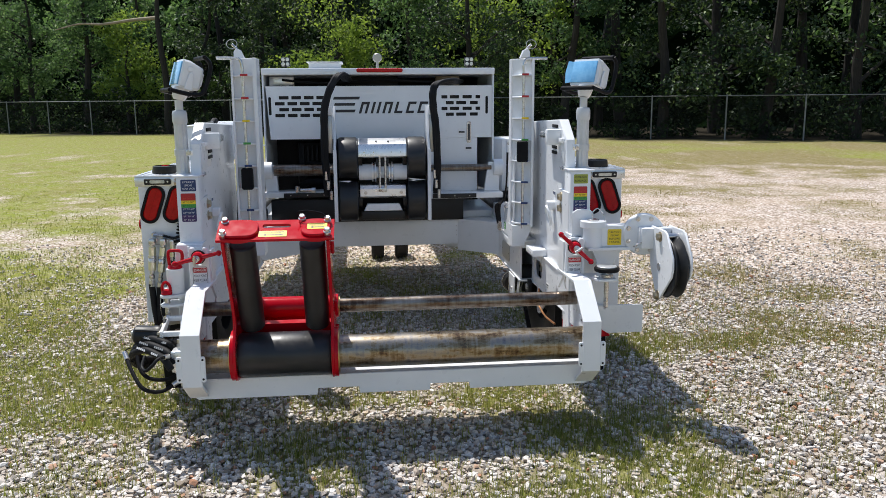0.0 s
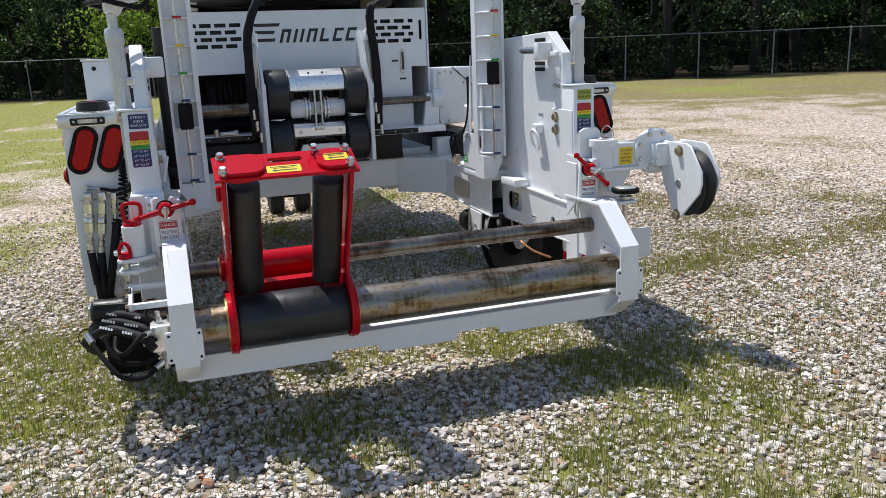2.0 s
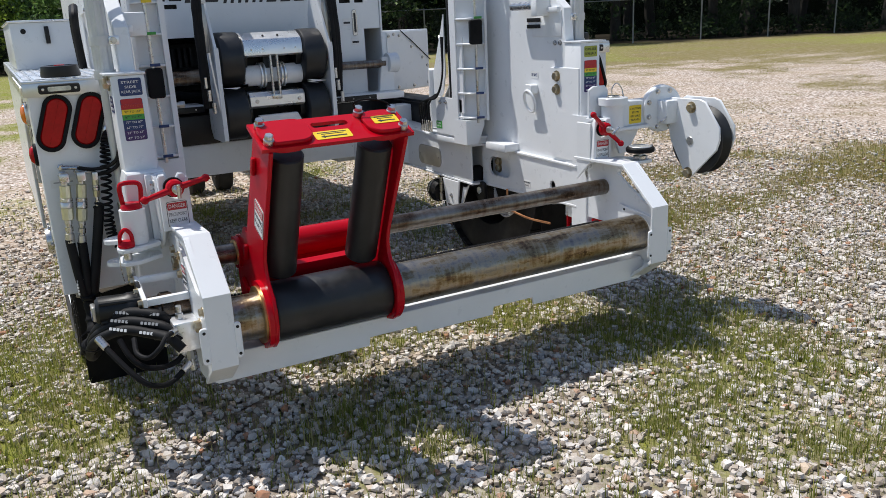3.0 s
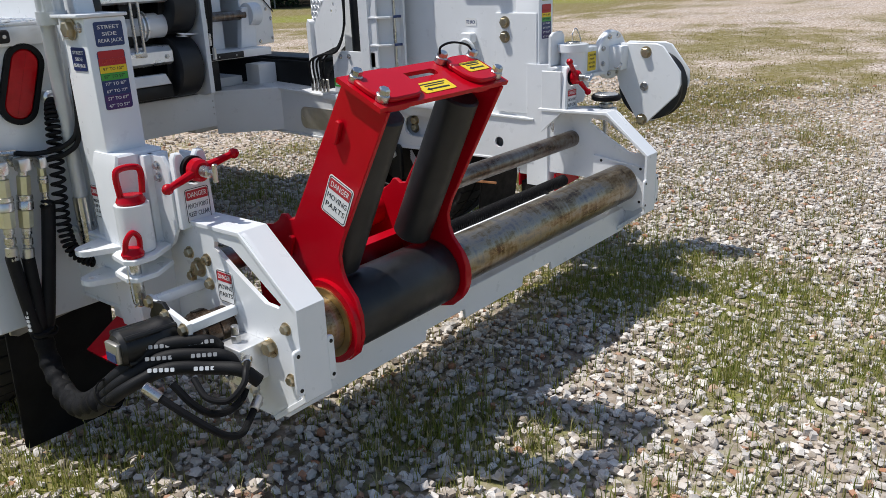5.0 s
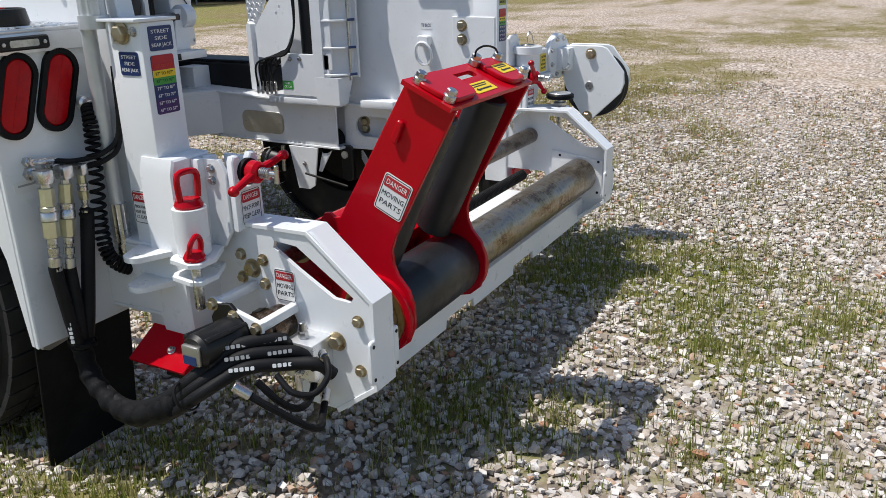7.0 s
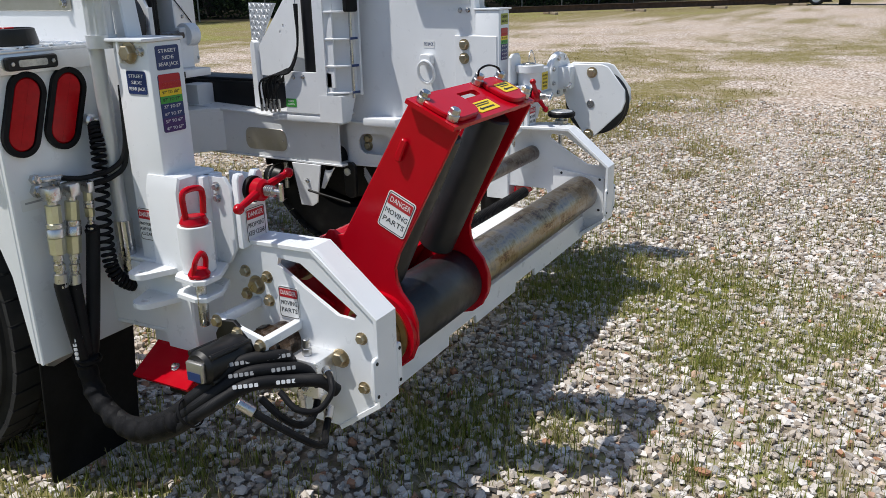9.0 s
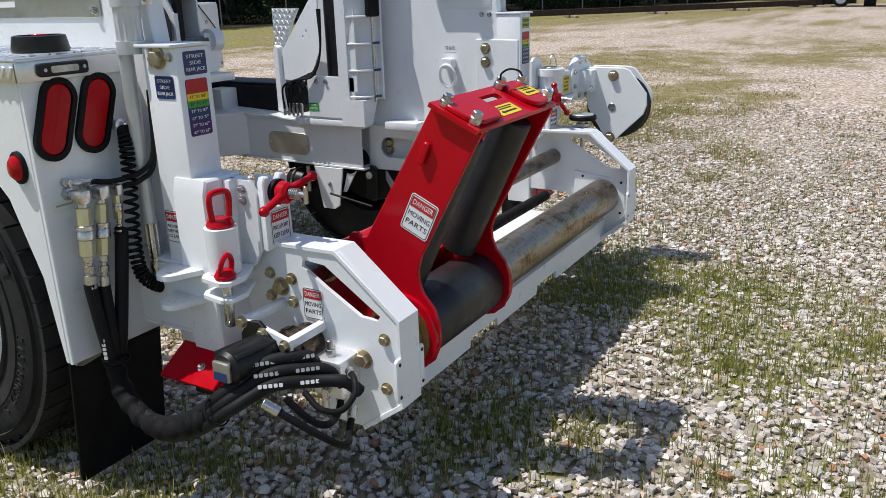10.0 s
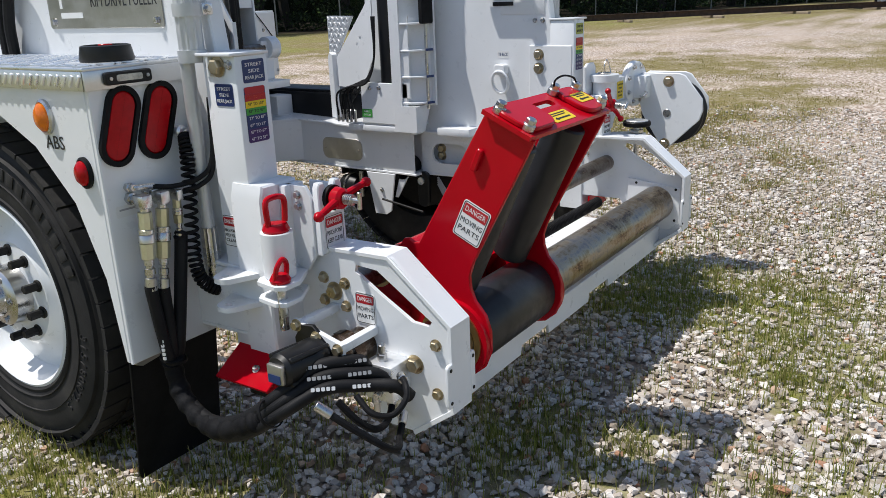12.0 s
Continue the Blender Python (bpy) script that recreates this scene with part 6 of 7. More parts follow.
slab(bm, [(-0.35, 0.49), (-0.345, 0.56), (-0.37, 0.60), (-0.41, 0.605), (-0.45, 0.57), (-0.485, 0.53), (-0.49, 0.48), (-0.44, 0.455), (-0.38, 0.46)], "x", -1.10, -1.088, 0.002)
part("motor_flange", bm, BLACK, motor)
bm = bm_new()
lathe(bm, [(0, 0), (0.045, 0), (0.052, 0.01), (0.052, 0.035), (0.058, 0.04), (0.058, 0.075), (0.048, 0.085), (0.048, 0.128), (0, 0.128)], (-1.078, -0.445, 0.505), (1, 0, 0), 32)
coup = part("coupling", bm, SHAFT_STEEL, motor, "stained bronze shaft coupling")
for i in range(6):
    a = radians(60 * i + 15)
    bm = bm_new()
    box(bm, -0.014, 0.014, -0.012, 0.012, -0.002, 0.002, 0.001, along((-1.02, -0.445 + 0.058 * math.cos(a), 0.505 + 0.058 * math.sin(a)), (0, math.cos(a), math.sin(a))))
    part("drive_key", bm, DARK, coup)
bm = bm_new()
for y, z in ((-0.36, 0.595), (-0.49, 0.555)):
    box(bm, -1.085, -0.95, y - 0.012, y + 0.012, z - 0.012, z + 0.012, 0.004)
slab(bm, [(-0.345, 0.61), (-0.505, 0.57), (-0.505, 0.545), (-0.495, 0.47), (-0.475, 0.47), (-0.475, 0.535), (-0.345, 0.58)], "x", -1.098, -1.084, 0.002)
cage = part("motor_cage", bm, WHITE, motor)
for y, z in ((-0.355, 0.595), (-0.49, 0.555), (-0.42, 0.575)):
    put("bolt", BOLT_ZINC, cage, along((-1.098, y, z), (-1, 0, 0)))
bm = bm_new()
box(bm, -1.03, -0.95, -0.60, -0.51, 0.40, 0.50, 0.004)
block = part("port_block", bm, ALU, motor, "bare aluminium port block")
for p, q in (((-1.0, -0.55, 0.50), (-1.0, -0.55, 0.545)), ((-1.03, -0.56, 0.43), (-1.06, -0.57, 0.43)), ((-0.99, -0.58, 0.40), (-0.985, -0.59, 0.33)), ((-1.01, -0.53, 0.40), (-1.01, -0.53, 0.35))):
    bm = bm_new()
    p, q = Vector(p), Vector(q)
    rod(bm, p, p.lerp(q, 0.45), 0.013, 6)
    rod(bm, p.lerp(q, 0.45), q, 0.0095, 14)
    part("fitting", bm, STEEL, block)

# ---- quick couplers and hoses on the street side ----
panel = thing("hose_couplers", (-1.17, 0.05, 0.6), "row of steel quick couplers on the fender box", "couplers")
HOSE_TOP = []
for i, (top, end, r) in enumerate((((-1.233, 0.912), (-1.25, 0.676), 1.0), ((-1.177, 0.912), (-1.213, 0.660), 0.94), ((-1.132, 0.912), (-1.139, 0.785), 0.62))):
    p, q = Vector((top[0], 0.012, top[1])), Vector((end[0], 0.012, end[1]))
    way, k = (q - p).normalized(), (q - p).length / 0.24
    bm = bm_new()
    lathe(bm, [(0, 0), (0.017 * r, 0), (0.017 * r, 0.016), (0.0115 * r, 0.018), (0.0115 * r, 0.04), (0, 0.04)], (top[0], 0.071, top[1] + 0.003), OUT, 6)
    box(bm, top[0] - 0.0165 * r, top[0] + 0.0165 * r, -0.006, 0.034, top[1] - 0.018, top[1] + 0.018 * r, 0.006 * r)
    rod(bm, p, p + way * 0.04, 0.0125 * r, 16)
    part("elbow", bm, STEEL, panel)
    bm = bm_new()
    lathe(bm, [(0.013 * r, 0.026 * k), (0.0185 * r, 0.028 * k), (0.0185 * r, 0.072 * k), (0.0165 * r, 0.074 * k)], p, way, 8)
    part("coupler", bm, ZINC_PALE, panel, "yellow-passivated coupler body")
    bm = bm_new()
    lathe(bm, [(0.0165 * r, 0.072 * k), (0.021 * r, 0.074 * k), (0.0215 * r, 0.084 * k), (0.0195 * r, 0.087 * k), (0.0215 * r, 0.09 * k), (0.0215 * r, 0.108 * k), (0.0165 * r, 0.111 * k)], p, way, 26)
    part("release_sleeve", bm, STEEL, panel, "bright steel release sleeve")
    bm = bm_new()
    lathe(bm, [(0.0165 * r, 0.109 * k), (0.0205 * r, 0.111 * k), (0.0195 * r, 0.152 * k), (0.012 * r, 0.156 * k)], p, way, 8)
    part("coupler", bm, ZINC_PALE, panel, "yellow-passivated coupler body")
    bm = bm_new()
    lathe(bm, [(0.011 * r, 0.153 * k), (0.0135 * r, 0.155 * k), (0.0135 * r, 0.17 * k), (0.0105 * r, 0.172 * k), (0.0105 * r, 0.178 * k), (0.0145 * r, 0.18 * k), (0.0145 * r, 0.196 * k), (0.0115 * r, 0.198 * k), (0.0115 * r, 0.204 * k), (0.016 * r, 0.206 * k), (0.0165 * r, 0.24 * k), (0.011 * r, 0.242 * k)], p, way, 12)
    part("hose_nut", bm, STEEL, panel)
    HOSE_TOP.append(q)
for i, z in enumerate((0.945, 0.925)):
    bm = bm_new()
    x = -1.235 + 0.05 * i
    lathe(bm, [(0.012, 0), (0.012, 0.015), (0.009, 0.017), (0.009, 0.03), (0, 0.03)], (x, 0.071, z), OUT, 6)
    rod(bm, (x, 0.045, z), (x + 0.06, 0.04, z - 0.006), 0.008, 10)
    part("side_fitting", bm, STEEL, panel)
    bm = bm_new()
    pipe(bm, [(x + 0.05, 0.04, z - 0.005), (-1.13, 0.02, z - 0.015), (-1.075, -0.02, z + 0.0), (-1.045, -0.045, z + 0.05), (-1.035, -0.05, z + 0.2 + 0.03 * i)], 0.0066, 10, 8)
    part("feed_hose", bm, HOSE, panel, "black hose")
m = on_rear(-1.235, 0.07, 0.885)
sheet(panel, "plate_label", m, 0.085, 0.03, PRINT_WHITE, 0.004, 0.0008, "small white label")
sheet(panel, "print_bar", m, 0.065, 0.005, PRINT_GREY, 0.001, 0.0011, at=(0, 0.004))
# coiled cord
cord = thing("coiled_cord", (-1.068, 0.03, 0.65), "black coiled electric cord plugged into the fender box", "cord")
bm = bm_new()
core = curve_points([(-1.056, 0.04, 1.052), (-1.072, 0.02, 1.03), (-1.085, 0.008, 0.98), (-1.096, 0.002, 0.90), (-1.107, 0.0, 0.80), (-1.111, -0.002, 0.72), (-1.103, -0.006, 0.665), (-1.07, -0.012, 0.628), (-1.035, -0.016, 0.617), (-1.0, -0.02, 0.628)], 40)
coil = []
a, c, _ = basis(core[1] - core[0])
for i, p in enumerate(core):
    w = (core[min(i + 1, len(core) - 1)] - core[max(i - 1, 0)]).normalized()
    a = (a - w * a.dot(w)).normalized()
    c = w.cross(a)
    for k in range(3):
        t = 2 * math.pi * (i + k / 3) * 38 / len(core)
        coil.append(p + (core[min(i + 1, len(core) - 1)] - p) * (k / 3) + (a * math.cos(t) + c * math.sin(t)) * 0.0155)
pipe(bm, coil, 0.0048, 6, 0)
part("coil", bm, RUBBER, cord)
bm = bm_new()
lathe(bm, [(0, 0), (0.018, 0), (0.018, 0.02), (0.012, 0.025), (0.012, 0.04), (0, 0.04)], (-1.056, 0.07, 1.062), OUT, 16)
rod(bm, (-1.056, 0.035, 1.069), (-1.056, 0.035, 1.034), 0.01, 12)
part("socket", bm, ALU, cord)

bundle = thing("hose_bundle", (-1.2, -0.1, 0.25), "bundle of thick black sleeved hoses sagging to the motor", "hoses")
for i, top in enumerate(HOSE_TOP):
    off = Vector((0.006 * i, 0.012 * (i - 1), 0.013 * (i - 1)))
    r = (0.0165, 0.0165, 0.0175)[i]
    bm = bm_new()
    pts = [top + Vector((0, 0, 0.012)), top - Vector((0, 0, 0.015)), Vector((-1.238 + 0.020 * i, 0.004, 0.50)), Vector((-1.22, 0.015, 0.44)) + off, Vector((-1.222, -0.01, 0.355)) + off, Vector((-1.24, -0.10, 0.315)) + off, Vector((-1.255, -0.20, 0.322)) + off, Vector((-1.27, -0.33, 0.385)) + off,
           Vector((-1.245, -0.43, 0.462)) + off * 1.2, Vector((-1.17, -0.485, 0.505)) + off * 1.6, Vector((-1.09, -0.545, 0.497)) + off * 1.8, Vector((-1.05, -0.615 + 0.04 * i, 0.482)) + off, Vector((-1.02, -0.645 + 0.05 * i, 0.44)) + off * 0.5]
    pipe(bm, pts, r, 14, 10)
    h = part("hose", bm, HOSE, bundle, "black sleeved hydraulic hose")
    # plain printed bars on the sleeves
    for q, ln in ((pts[9], 0.06), (pts[10], 0.045), (pts[2], 0.04)):
        way = (pts[10] - pts[9]) if q is not pts[2] else Vector((0, 0, -1))
        for k in range(5):
            bm = bm_new()
            o = q + way.normalized() * (0.0125 * (k - 2)) + Vector((-1, -0.45, 0.5)).normalized() * (r + 0.001)
            up = way.cross(Vector((-1, -0.45, 0.5))).normalized()
            slab(bm, rrect(0, 0, 0.009, 0.0095, 0.002, n=3), "z", -0.002, 0.0006, 0)
            bm.transform(facing(o, way, up))
            part("print_bar", bm, PRINT_GREY if i else PRINT_WHITE, h)
bm = bm_new()
pipe(bm, [(-1.222, 0.006, 0.475), (-1.22, 0.012, 0.44), (-1.222, -0.012, 0.36), (-1.238, -0.10, 0.318), (-1.252, -0.20, 0.324), (-1.266, -0.32, 0.378), (-1.26, -0.375, 0.415)],
     lambda f: 0.0265 + 0.005 * noise.noise((f * 26, 1.3, 0)) + 0.002 * math.sin(f * 70) - 0.006 * (f > 0.97), 18, 14)
part("bundle_sleeve", bm, SLEEVE, bundle, "crumpled dark grey protective sleeve")
LOOPS = [[(-1.25, -0.545, 0.49), (-1.205, -0.615, 0.425), (-1.15, -0.672, 0.362), (-1.10, -0.665, 0.335), (-1.055, -0.635, 0.332), (-0.995, -0.607, 0.365)],
         [(-1.15, -0.585, 0.478), (-1.152, -0.632, 0.445), (-1.125, -0.672, 0.438), (-1.09, -0.688, 0.468), (-1.065, -0.67, 0.492), (-1.03, -0.63, 0.49)],
         [(-1.19, -0.56, 0.475), (-1.17, -0.60, 0.425), (-1.135, -0.62, 0.39), (-1.08, -0.61, 0.372), (-1.03, -0.59, 0.375), (-1.0, -0.575, 0.40)]]
for i, line in enumerate(LOOPS):
    bm = bm_new()
    pts = [Vector(p) for p in line]
    pipe(bm, pts, 0.0078 if i % 2 else 0.0092, 10, 8)
    h = part("loop_hose", bm, RUBBER, bundle, "thin black hose loop")
    if i == 0:
        bm = bm_new()
        rod(bm, pts[0], pts[0].lerp(pts[1], 0.42), 0.0125, 12)
        part("ferrule", bm, STEEL, h)
    rod(bm := bm_new(), pts[-1], pts[-1].lerp(pts[-2], 0.5), 0.012, 12)
    part("ferrule", bm, STEEL, h)
for q in ((-1.216, 0.012, 0.462), (-1.262, -0.40, 0.43)):
    bm = bm_new()
    ring(bm, q, (0.15, -0.2, 1) if q[2] > 0.45 else (0.2, -1, 0.75), 0.034, 0.037, 0.008, 24)
    part("cable_tie", bm, RUBBER, bundle)

# ---- the red fairlead carriage ----
car = thing("fairlead_carriage", (CARRIAGE_X + 0.235, -0.6, 0.4), "glossy red fairlead carriage with black rollers on the guide pipes", "carriage")
SIDE = [(-0.315, 0.40), (-0.306, 0.60), (-0.303, 0.645), (-0.312, 0.675), (-0.33, 0.692), (-0.365, 0.70), (-0.40, 0.705), (-0.425, 0.722), (-0.438, 0.74), (-0.455, 0.742), (-0.47, 0.732), (-0.49, 0.735),
        (-0.715, 1.108), (-0.85, 1.042), (-0.665, 0.70), (-0.652, 0.66), (-0.655, 0.625), (-0.668, 0.592), (-0.70, 0.555), (-0.715, 0.51), (-0.715, 0.45), (-0.695, 0.40), (-0.66, 0.37), (-0.61, 0.356), (-0.56, 0.362), (-0.50, 0.385)]
LEAN = Vector((0, -0.42, 0.90)).normalized()
W = 0.44
for x in (CARRIAGE_X, CARRIAGE_X + W):
    bm = bm_new()
    slab(bm, SIDE, "x", x, x + 0.014, 0.0025)
    cheek = part("cheek_plate", bm, RED, car)
    k = -1 if x == CARRIAGE_X else 1
    face = x if k < 0 else x + 0.014
    bm = bm_new()
    ring(bm, (face, DRUM_Y, DRUM_Z), (k, 0, 0), 0.098, 0.116, 0.016, 48)
    part("bearing_boss", bm, RED, cheek)
    ring(bm := bm_new(), (face, SHAFT_Y, SHAFT_Z), (k, 0, 0), 0.046, 0.058, 0.014, 32)
    part("bearing_boss", bm, RED, cheek)
    ring(bm := bm_new(), (face, DRUM_Y, DRUM_Z), (k, 0, 0), 0.0785, 0.098, 0.022, 48)
    part("bushing", bm, BRASS, cheek, "bronze bushing ring")
    ring(bm := bm_new(), (face, SHAFT_Y, SHAFT_Z), (k, 0, 0), 0.036, 0.046, 0.02, 32)
    part("bushing", bm, BRASS, cheek, "bronze bushing ring")
    for y, z, t in ((-0.69, 0.985, -24), (-0.475, 0.66, -20), (-0.42, 0.53, 62)):
        bm = bm_new()
        slab(bm, rrect(0, 0, 0.018, 0.062, 0.006), "z", 0, 0.014, 0.003)
        bm.transform(on_side(face, y, z, k) @ pose(0, 0, 0, 0, 0, t * k * -1))
        part("stop_lug", bm, RED, cheek)
danger_sign(car, facing((CARRIAGE_X - 0.0005, -0.665, 0.812), Vector((0, -0.90, -0.42)), LEAN), 0.088, 0.108, ["MOVING", "PARTS"], "white moving-parts sign with a red head")
# cross members
bm = bm_new()
rod(bm, (CARRIAGE_X + 0.014, SHAFT_Y, SHAFT_Z), (CARRIAGE_X + W, SHAFT_Y, SHAFT_Z), 0.052, 32)
box(bm, CARRIAGE_X + 0.014, CARRIAGE_X + W, -0.43, -0.31, 0.50, 0.512, 0.002)
slab(bm, [(-0.325, 0.40), (-0.313, 0.60), (-0.325, 0.60), (-0.337, 0.40)], "x", CARRIAGE_X + 0.014, CARRIAGE_X + W, 0.001)
slab(bm, [(-0.43, 0.505), (-0.455, 0.505), (-0.50, 0.59), (-0.475, 0.60)], "x", CARRIAGE_X + 0.014, CARRIAGE_X + W, 0.001)
part("cross_tube", bm, RED, car)
# main roller, with its end gap lines
bm = bm_new()
lathe(bm, [(0.079, 0.0), (0.098, 0.0), (0.102, 0.006), (0.102, W - 0.028), (0.098, W - 0.022), (0.079, W - 0.022)], (CARRIAGE_X + 0.018, DRUM_Y, DRUM_Z), (1, 0, 0), 56)
part("pipe_roller", bm, ROLLER, car, "wide black roller on the guide pipe")
# leaning rollers
for x in (CARRIAGE_X + 0.078, CARRIAGE_X + W - 0.064):
    bm = bm_new()
    o = Vector((x, -0.565, 0.605))
    lathe(bm, [(0, 0), (0.053, 0), (0.056, 0.004), (0.056, 0.458), (0.05, 0.463), (0, 0.463)], o, LEAN, 36)
    part("upright_roller", bm, ROLLER, car, "black leaning roller")
# head plate: a bolted cap with a slot, laid square to the rollers
HEAD = facing((CARRIAGE_X + W / 2 + 0.007, -0.782, 1.078), (1, 0, 0), Vector((0, 0.90, 0.42)))
bm = bm_new()
slab(bm, [(-0.247, -0.072), (-0.247, 0.075), (0.247, 0.075), (0.247, -0.072)], "z", -0.004, 0.008, 0.002, holes=[rrect(0.0, 0.03, 0.12, 0.028, 0.012)])
bm.transform(HEAD)
head = part("head_plate", bm, RED, car)
for x, w in ((-0.155, 0.16), (0.168, 0.125)):
    bm = bm_new()
    slab(bm, rrect(x, 0.0, w, 0.125, 0.045), "z", 0.008, 0.022, 0.003)
    bm.transform(HEAD)
    part("cap_plate", bm, RED, head)
for x in (-0.155, 0.168):
    bm = bm_new()
    slab(bm, rrect(x, 0.0, 0.13, 0.115, 0.05), "z", -0.022, -0.004, 0.002)
    bm.transform(HEAD)
    part("roller_seat", bm, RED, head)
for x, y in ((-0.218, 0.045), (-0.218, -0.045), (0.218, 0.045), (0.218, -0.045), (0.108, 0.06)):
    bm = bm_new()
    rod(bm, (0, 0, 0), (0, 0, 0.018), 0.016, 18)
    lathe(bm, [(0.0135, 0.018), (0.0135, 0.03), (0.011, 0.033), (0, 0.033)], (0, 0, 0), (0, 0, 1), 6)
    bm.transform(HEAD @ Matrix.Translation((x, y, 0.008)))
    part("cap_bolt", bm, STEEL, head)
bm = bm_new()
pipe(bm, [HEAD @ Vector(p) for p in ((0.10, 0.06, 0.03), (0.09, 0.06, 0.055), (0.13, 0.058, 0.065), (0.19, 0.052, 0.055), (0.218, 0.045, 0.035))], 0.003, 6, 8)
part("lanyard", bm, RUBBER, head)
for x, w in ((-0.012, 0.118), (0.175, 0.085)):
    tag = plain_sign(head, HEAD @ Matrix.Translation((x, -0.032 if x < 0 else 0.0, 0.0085 if x < 0 else 0.0225)), w, 0.044, PRINT_YELLOW, PRINT_BLACK, [], "yellow sign with black print", "yellow_sign")
    k = HEAD @ Matrix.Translation((x, -0.032 if x < 0 else 0.0, 0.0085 if x < 0 else 0.0225))
    sheet(tag, "print_bar", k, w * 0.8, 0.004, PRINT_BLACK, 0.001, 0.0014, at=(0, 0.013))
    sheet(tag, "print_bar", k, w * 0.62, 0.004, PRINT_BLACK, 0.001, 0.0014, at=(0, 0.005))
    bm = bm_new()
    q = w * 0.36
    slab(bm, [(-q, -0.009), (-q + 0.014, -0.001), (-q + 0.014, -0.006), (q, -0.006), (q, -0.012), (-q + 0.014, -0.012), (-q + 0.014, -0.017)], "z", 0.001, 0.0014, 0)
    bm.transform(k)
    part("arrow", bm, PRINT_BLACK, tag)

# ---- sheave arm on the curb side ----
arm = thing("sheave_arm", (1.1, -0.3, 0.75), "white swinging arm with a flanged black sheave", "sheave arm")
bm = bm_new()
rod(bm, (1.035, -0.29, 0.885), (1.035, -0.29, 1.012), 0.052, 32)
rod(bm, (1.035, -0.29, 0.985), (1.035, -0.29, 1.018), 0.066, 32)
slab(bm, [(1.035, 0.885), (1.035, 0.985), (1.07, 1.0), (1.25, 0.995), (1.25, 0.885)], "y", -0.325, -0.245, 0.004)
slab(bm, [(0.94, 0.93), (0.94, 1.055), (0.965, 1.07), (1.03, 1.07), (1.05, 1.05), (1.05, 0.93)], "y", -0.24, -0.225, 0.003)
part("swing_arm", bm, WHITE, arm)
bm = bm_new()
slab(bm, [(1.0, 0.87), (1.24, 0.87), (1.225, 0.885), (1.0, 0.885)], "y", -0.345, -0.22, 0.002)
slab(bm, [(1.03, 0.87), (1.19, 0.87), (1.12, 0.76), (1.07, 0.76)], "y", -0.30, -0.288, 0.002)
slab(bm, [(1.03, 0.87), (1.19, 0.87), (1.13, 0.56), (1.03, 0.50)], "y", -0.23, -0.218, 0.002)
part("arm_base", bm, WHITE, arm)
bm = bm_new()
rod(bm, (1.035, -0.29, 1.018), (1.035, -0.29, 1.026), 0.03, 20)
pipe(bm, [(1.03, -0.29, 1.026), (1.03, -0.29, 1.06), (1.055, -0.29, 1.08), (1.085, -0.29, 1.055), (1.09, -0.30, 1.01)], 0.0025, 6, 8)
part("pivot_cap", bm, STEEL, arm)
fl = Vector((1.285, -0.335, 0.95))
fw = Vector((-0.12, -0.99, 0.0)).normalized()
bm = bm_new()
lathe(bm, [(0, -0.014), (0.105, -0.014), (0.108, -0.01), (0.108, 0.0), (0.105, 0.004), (0.105, 0.014), (0.10, 0.018), (0, 0.018)], fl, fw, 36)
flange = part("flange", bm, WHITE, arm)
fa, fc, _ = basis(fw)
for i in range(8):
    t = 2 * math.pi * (i + 0.5) / 8
    put("bolt", BOLT_STEEL, flange, along(fl + fw * 0.018 + (fa * math.cos(t) + fc * math.sin(t)) * 0.086, fw))
bm = bm_new()
pipe(bm, [fl + Vector((-0.02, -0.06, -0.03)), fl + Vector((-0.06, -0.09, -0.035)), fl + Vector((-0.075, -0.075, -0.05)), fl + Vector((-0.05, -0.05, -0.05))], 0.004, 8, 6)
part("flange_pin", bm, STEEL, flange)
m = on_rear(1.137, -0.3255, 0.936)
cs = plain_sign(arm, m, 0.072, 0.082, PRINT_YELLOW, PRINT_BLACK, ["CAUTION", "STOW", "BEFORE", "TRAVEL"], "yellow caution sign with black print", "caution_sign")
CHEEK = [(-0.345, 0.985), (-0.37, 1.0), (-0.545, 1.0), (-0.575, 0.99), (-0.66, 0.885), (-0.665, 0.83), (-0.65, 0.785), (-0.515, 0.652), (-0.49, 0.642), (-0.47, 0.655), (-0.375, 0.80), (-0.345, 0.90)]
for x in (1.312, 1.404):
    bm = bm_new()
    slab(bm, CHEEK, "x", x, x + 0.011, 0.003)
    ck = part("sheave_cheek", bm, WHITE, arm)
    for y, z in ((-0.497, 0.962), (-0.49, 0.665)):
        put("bolt", BOLT_BIG, ck, along((x if x < 1.35 else x + 0.011, y, z), (-1 if x < 1.35 else 1, 0, 0)))
    rod(bm := bm_new(), (x - 0.003, -0.495, 0.812), (x + 0.014, -0.495, 0.812), 0.02, 20)
    part("sheave_pin", bm, STEEL, ck)
for y, z in ((-0.497, 0.962), (-0.49, 0.665)):
    rod(bm := bm_new(), (1.322, y, z), (1.405, y, z), 0.016, 16)
    part("spacer", bm, STEEL, arm)
bm = bm_new()
box(bm, 1.25, 1.404, -0.41, -0.345, 0.885, 0.99, 0.006)
part("arm_block", bm, WHITE, arm)
bm = bm_new()
lathe(bm, [(0.03, 0.0), (0.138, 0.0), (0.150, 0.005), (0.152, 0.010), (0.134, 0.024), (0.122, 0.036), (0.134, 0.048), (0.152, 0.062), (0.150, 0.067), (0.138, 0.072), (0.03, 0.072), (0.03, 0.0)], (1.3275, -0.512, 0.815), (1, 0, 0), 48)
part("sheave_wheel", bm, ROLLER, arm, "black grooved sheave wheel")
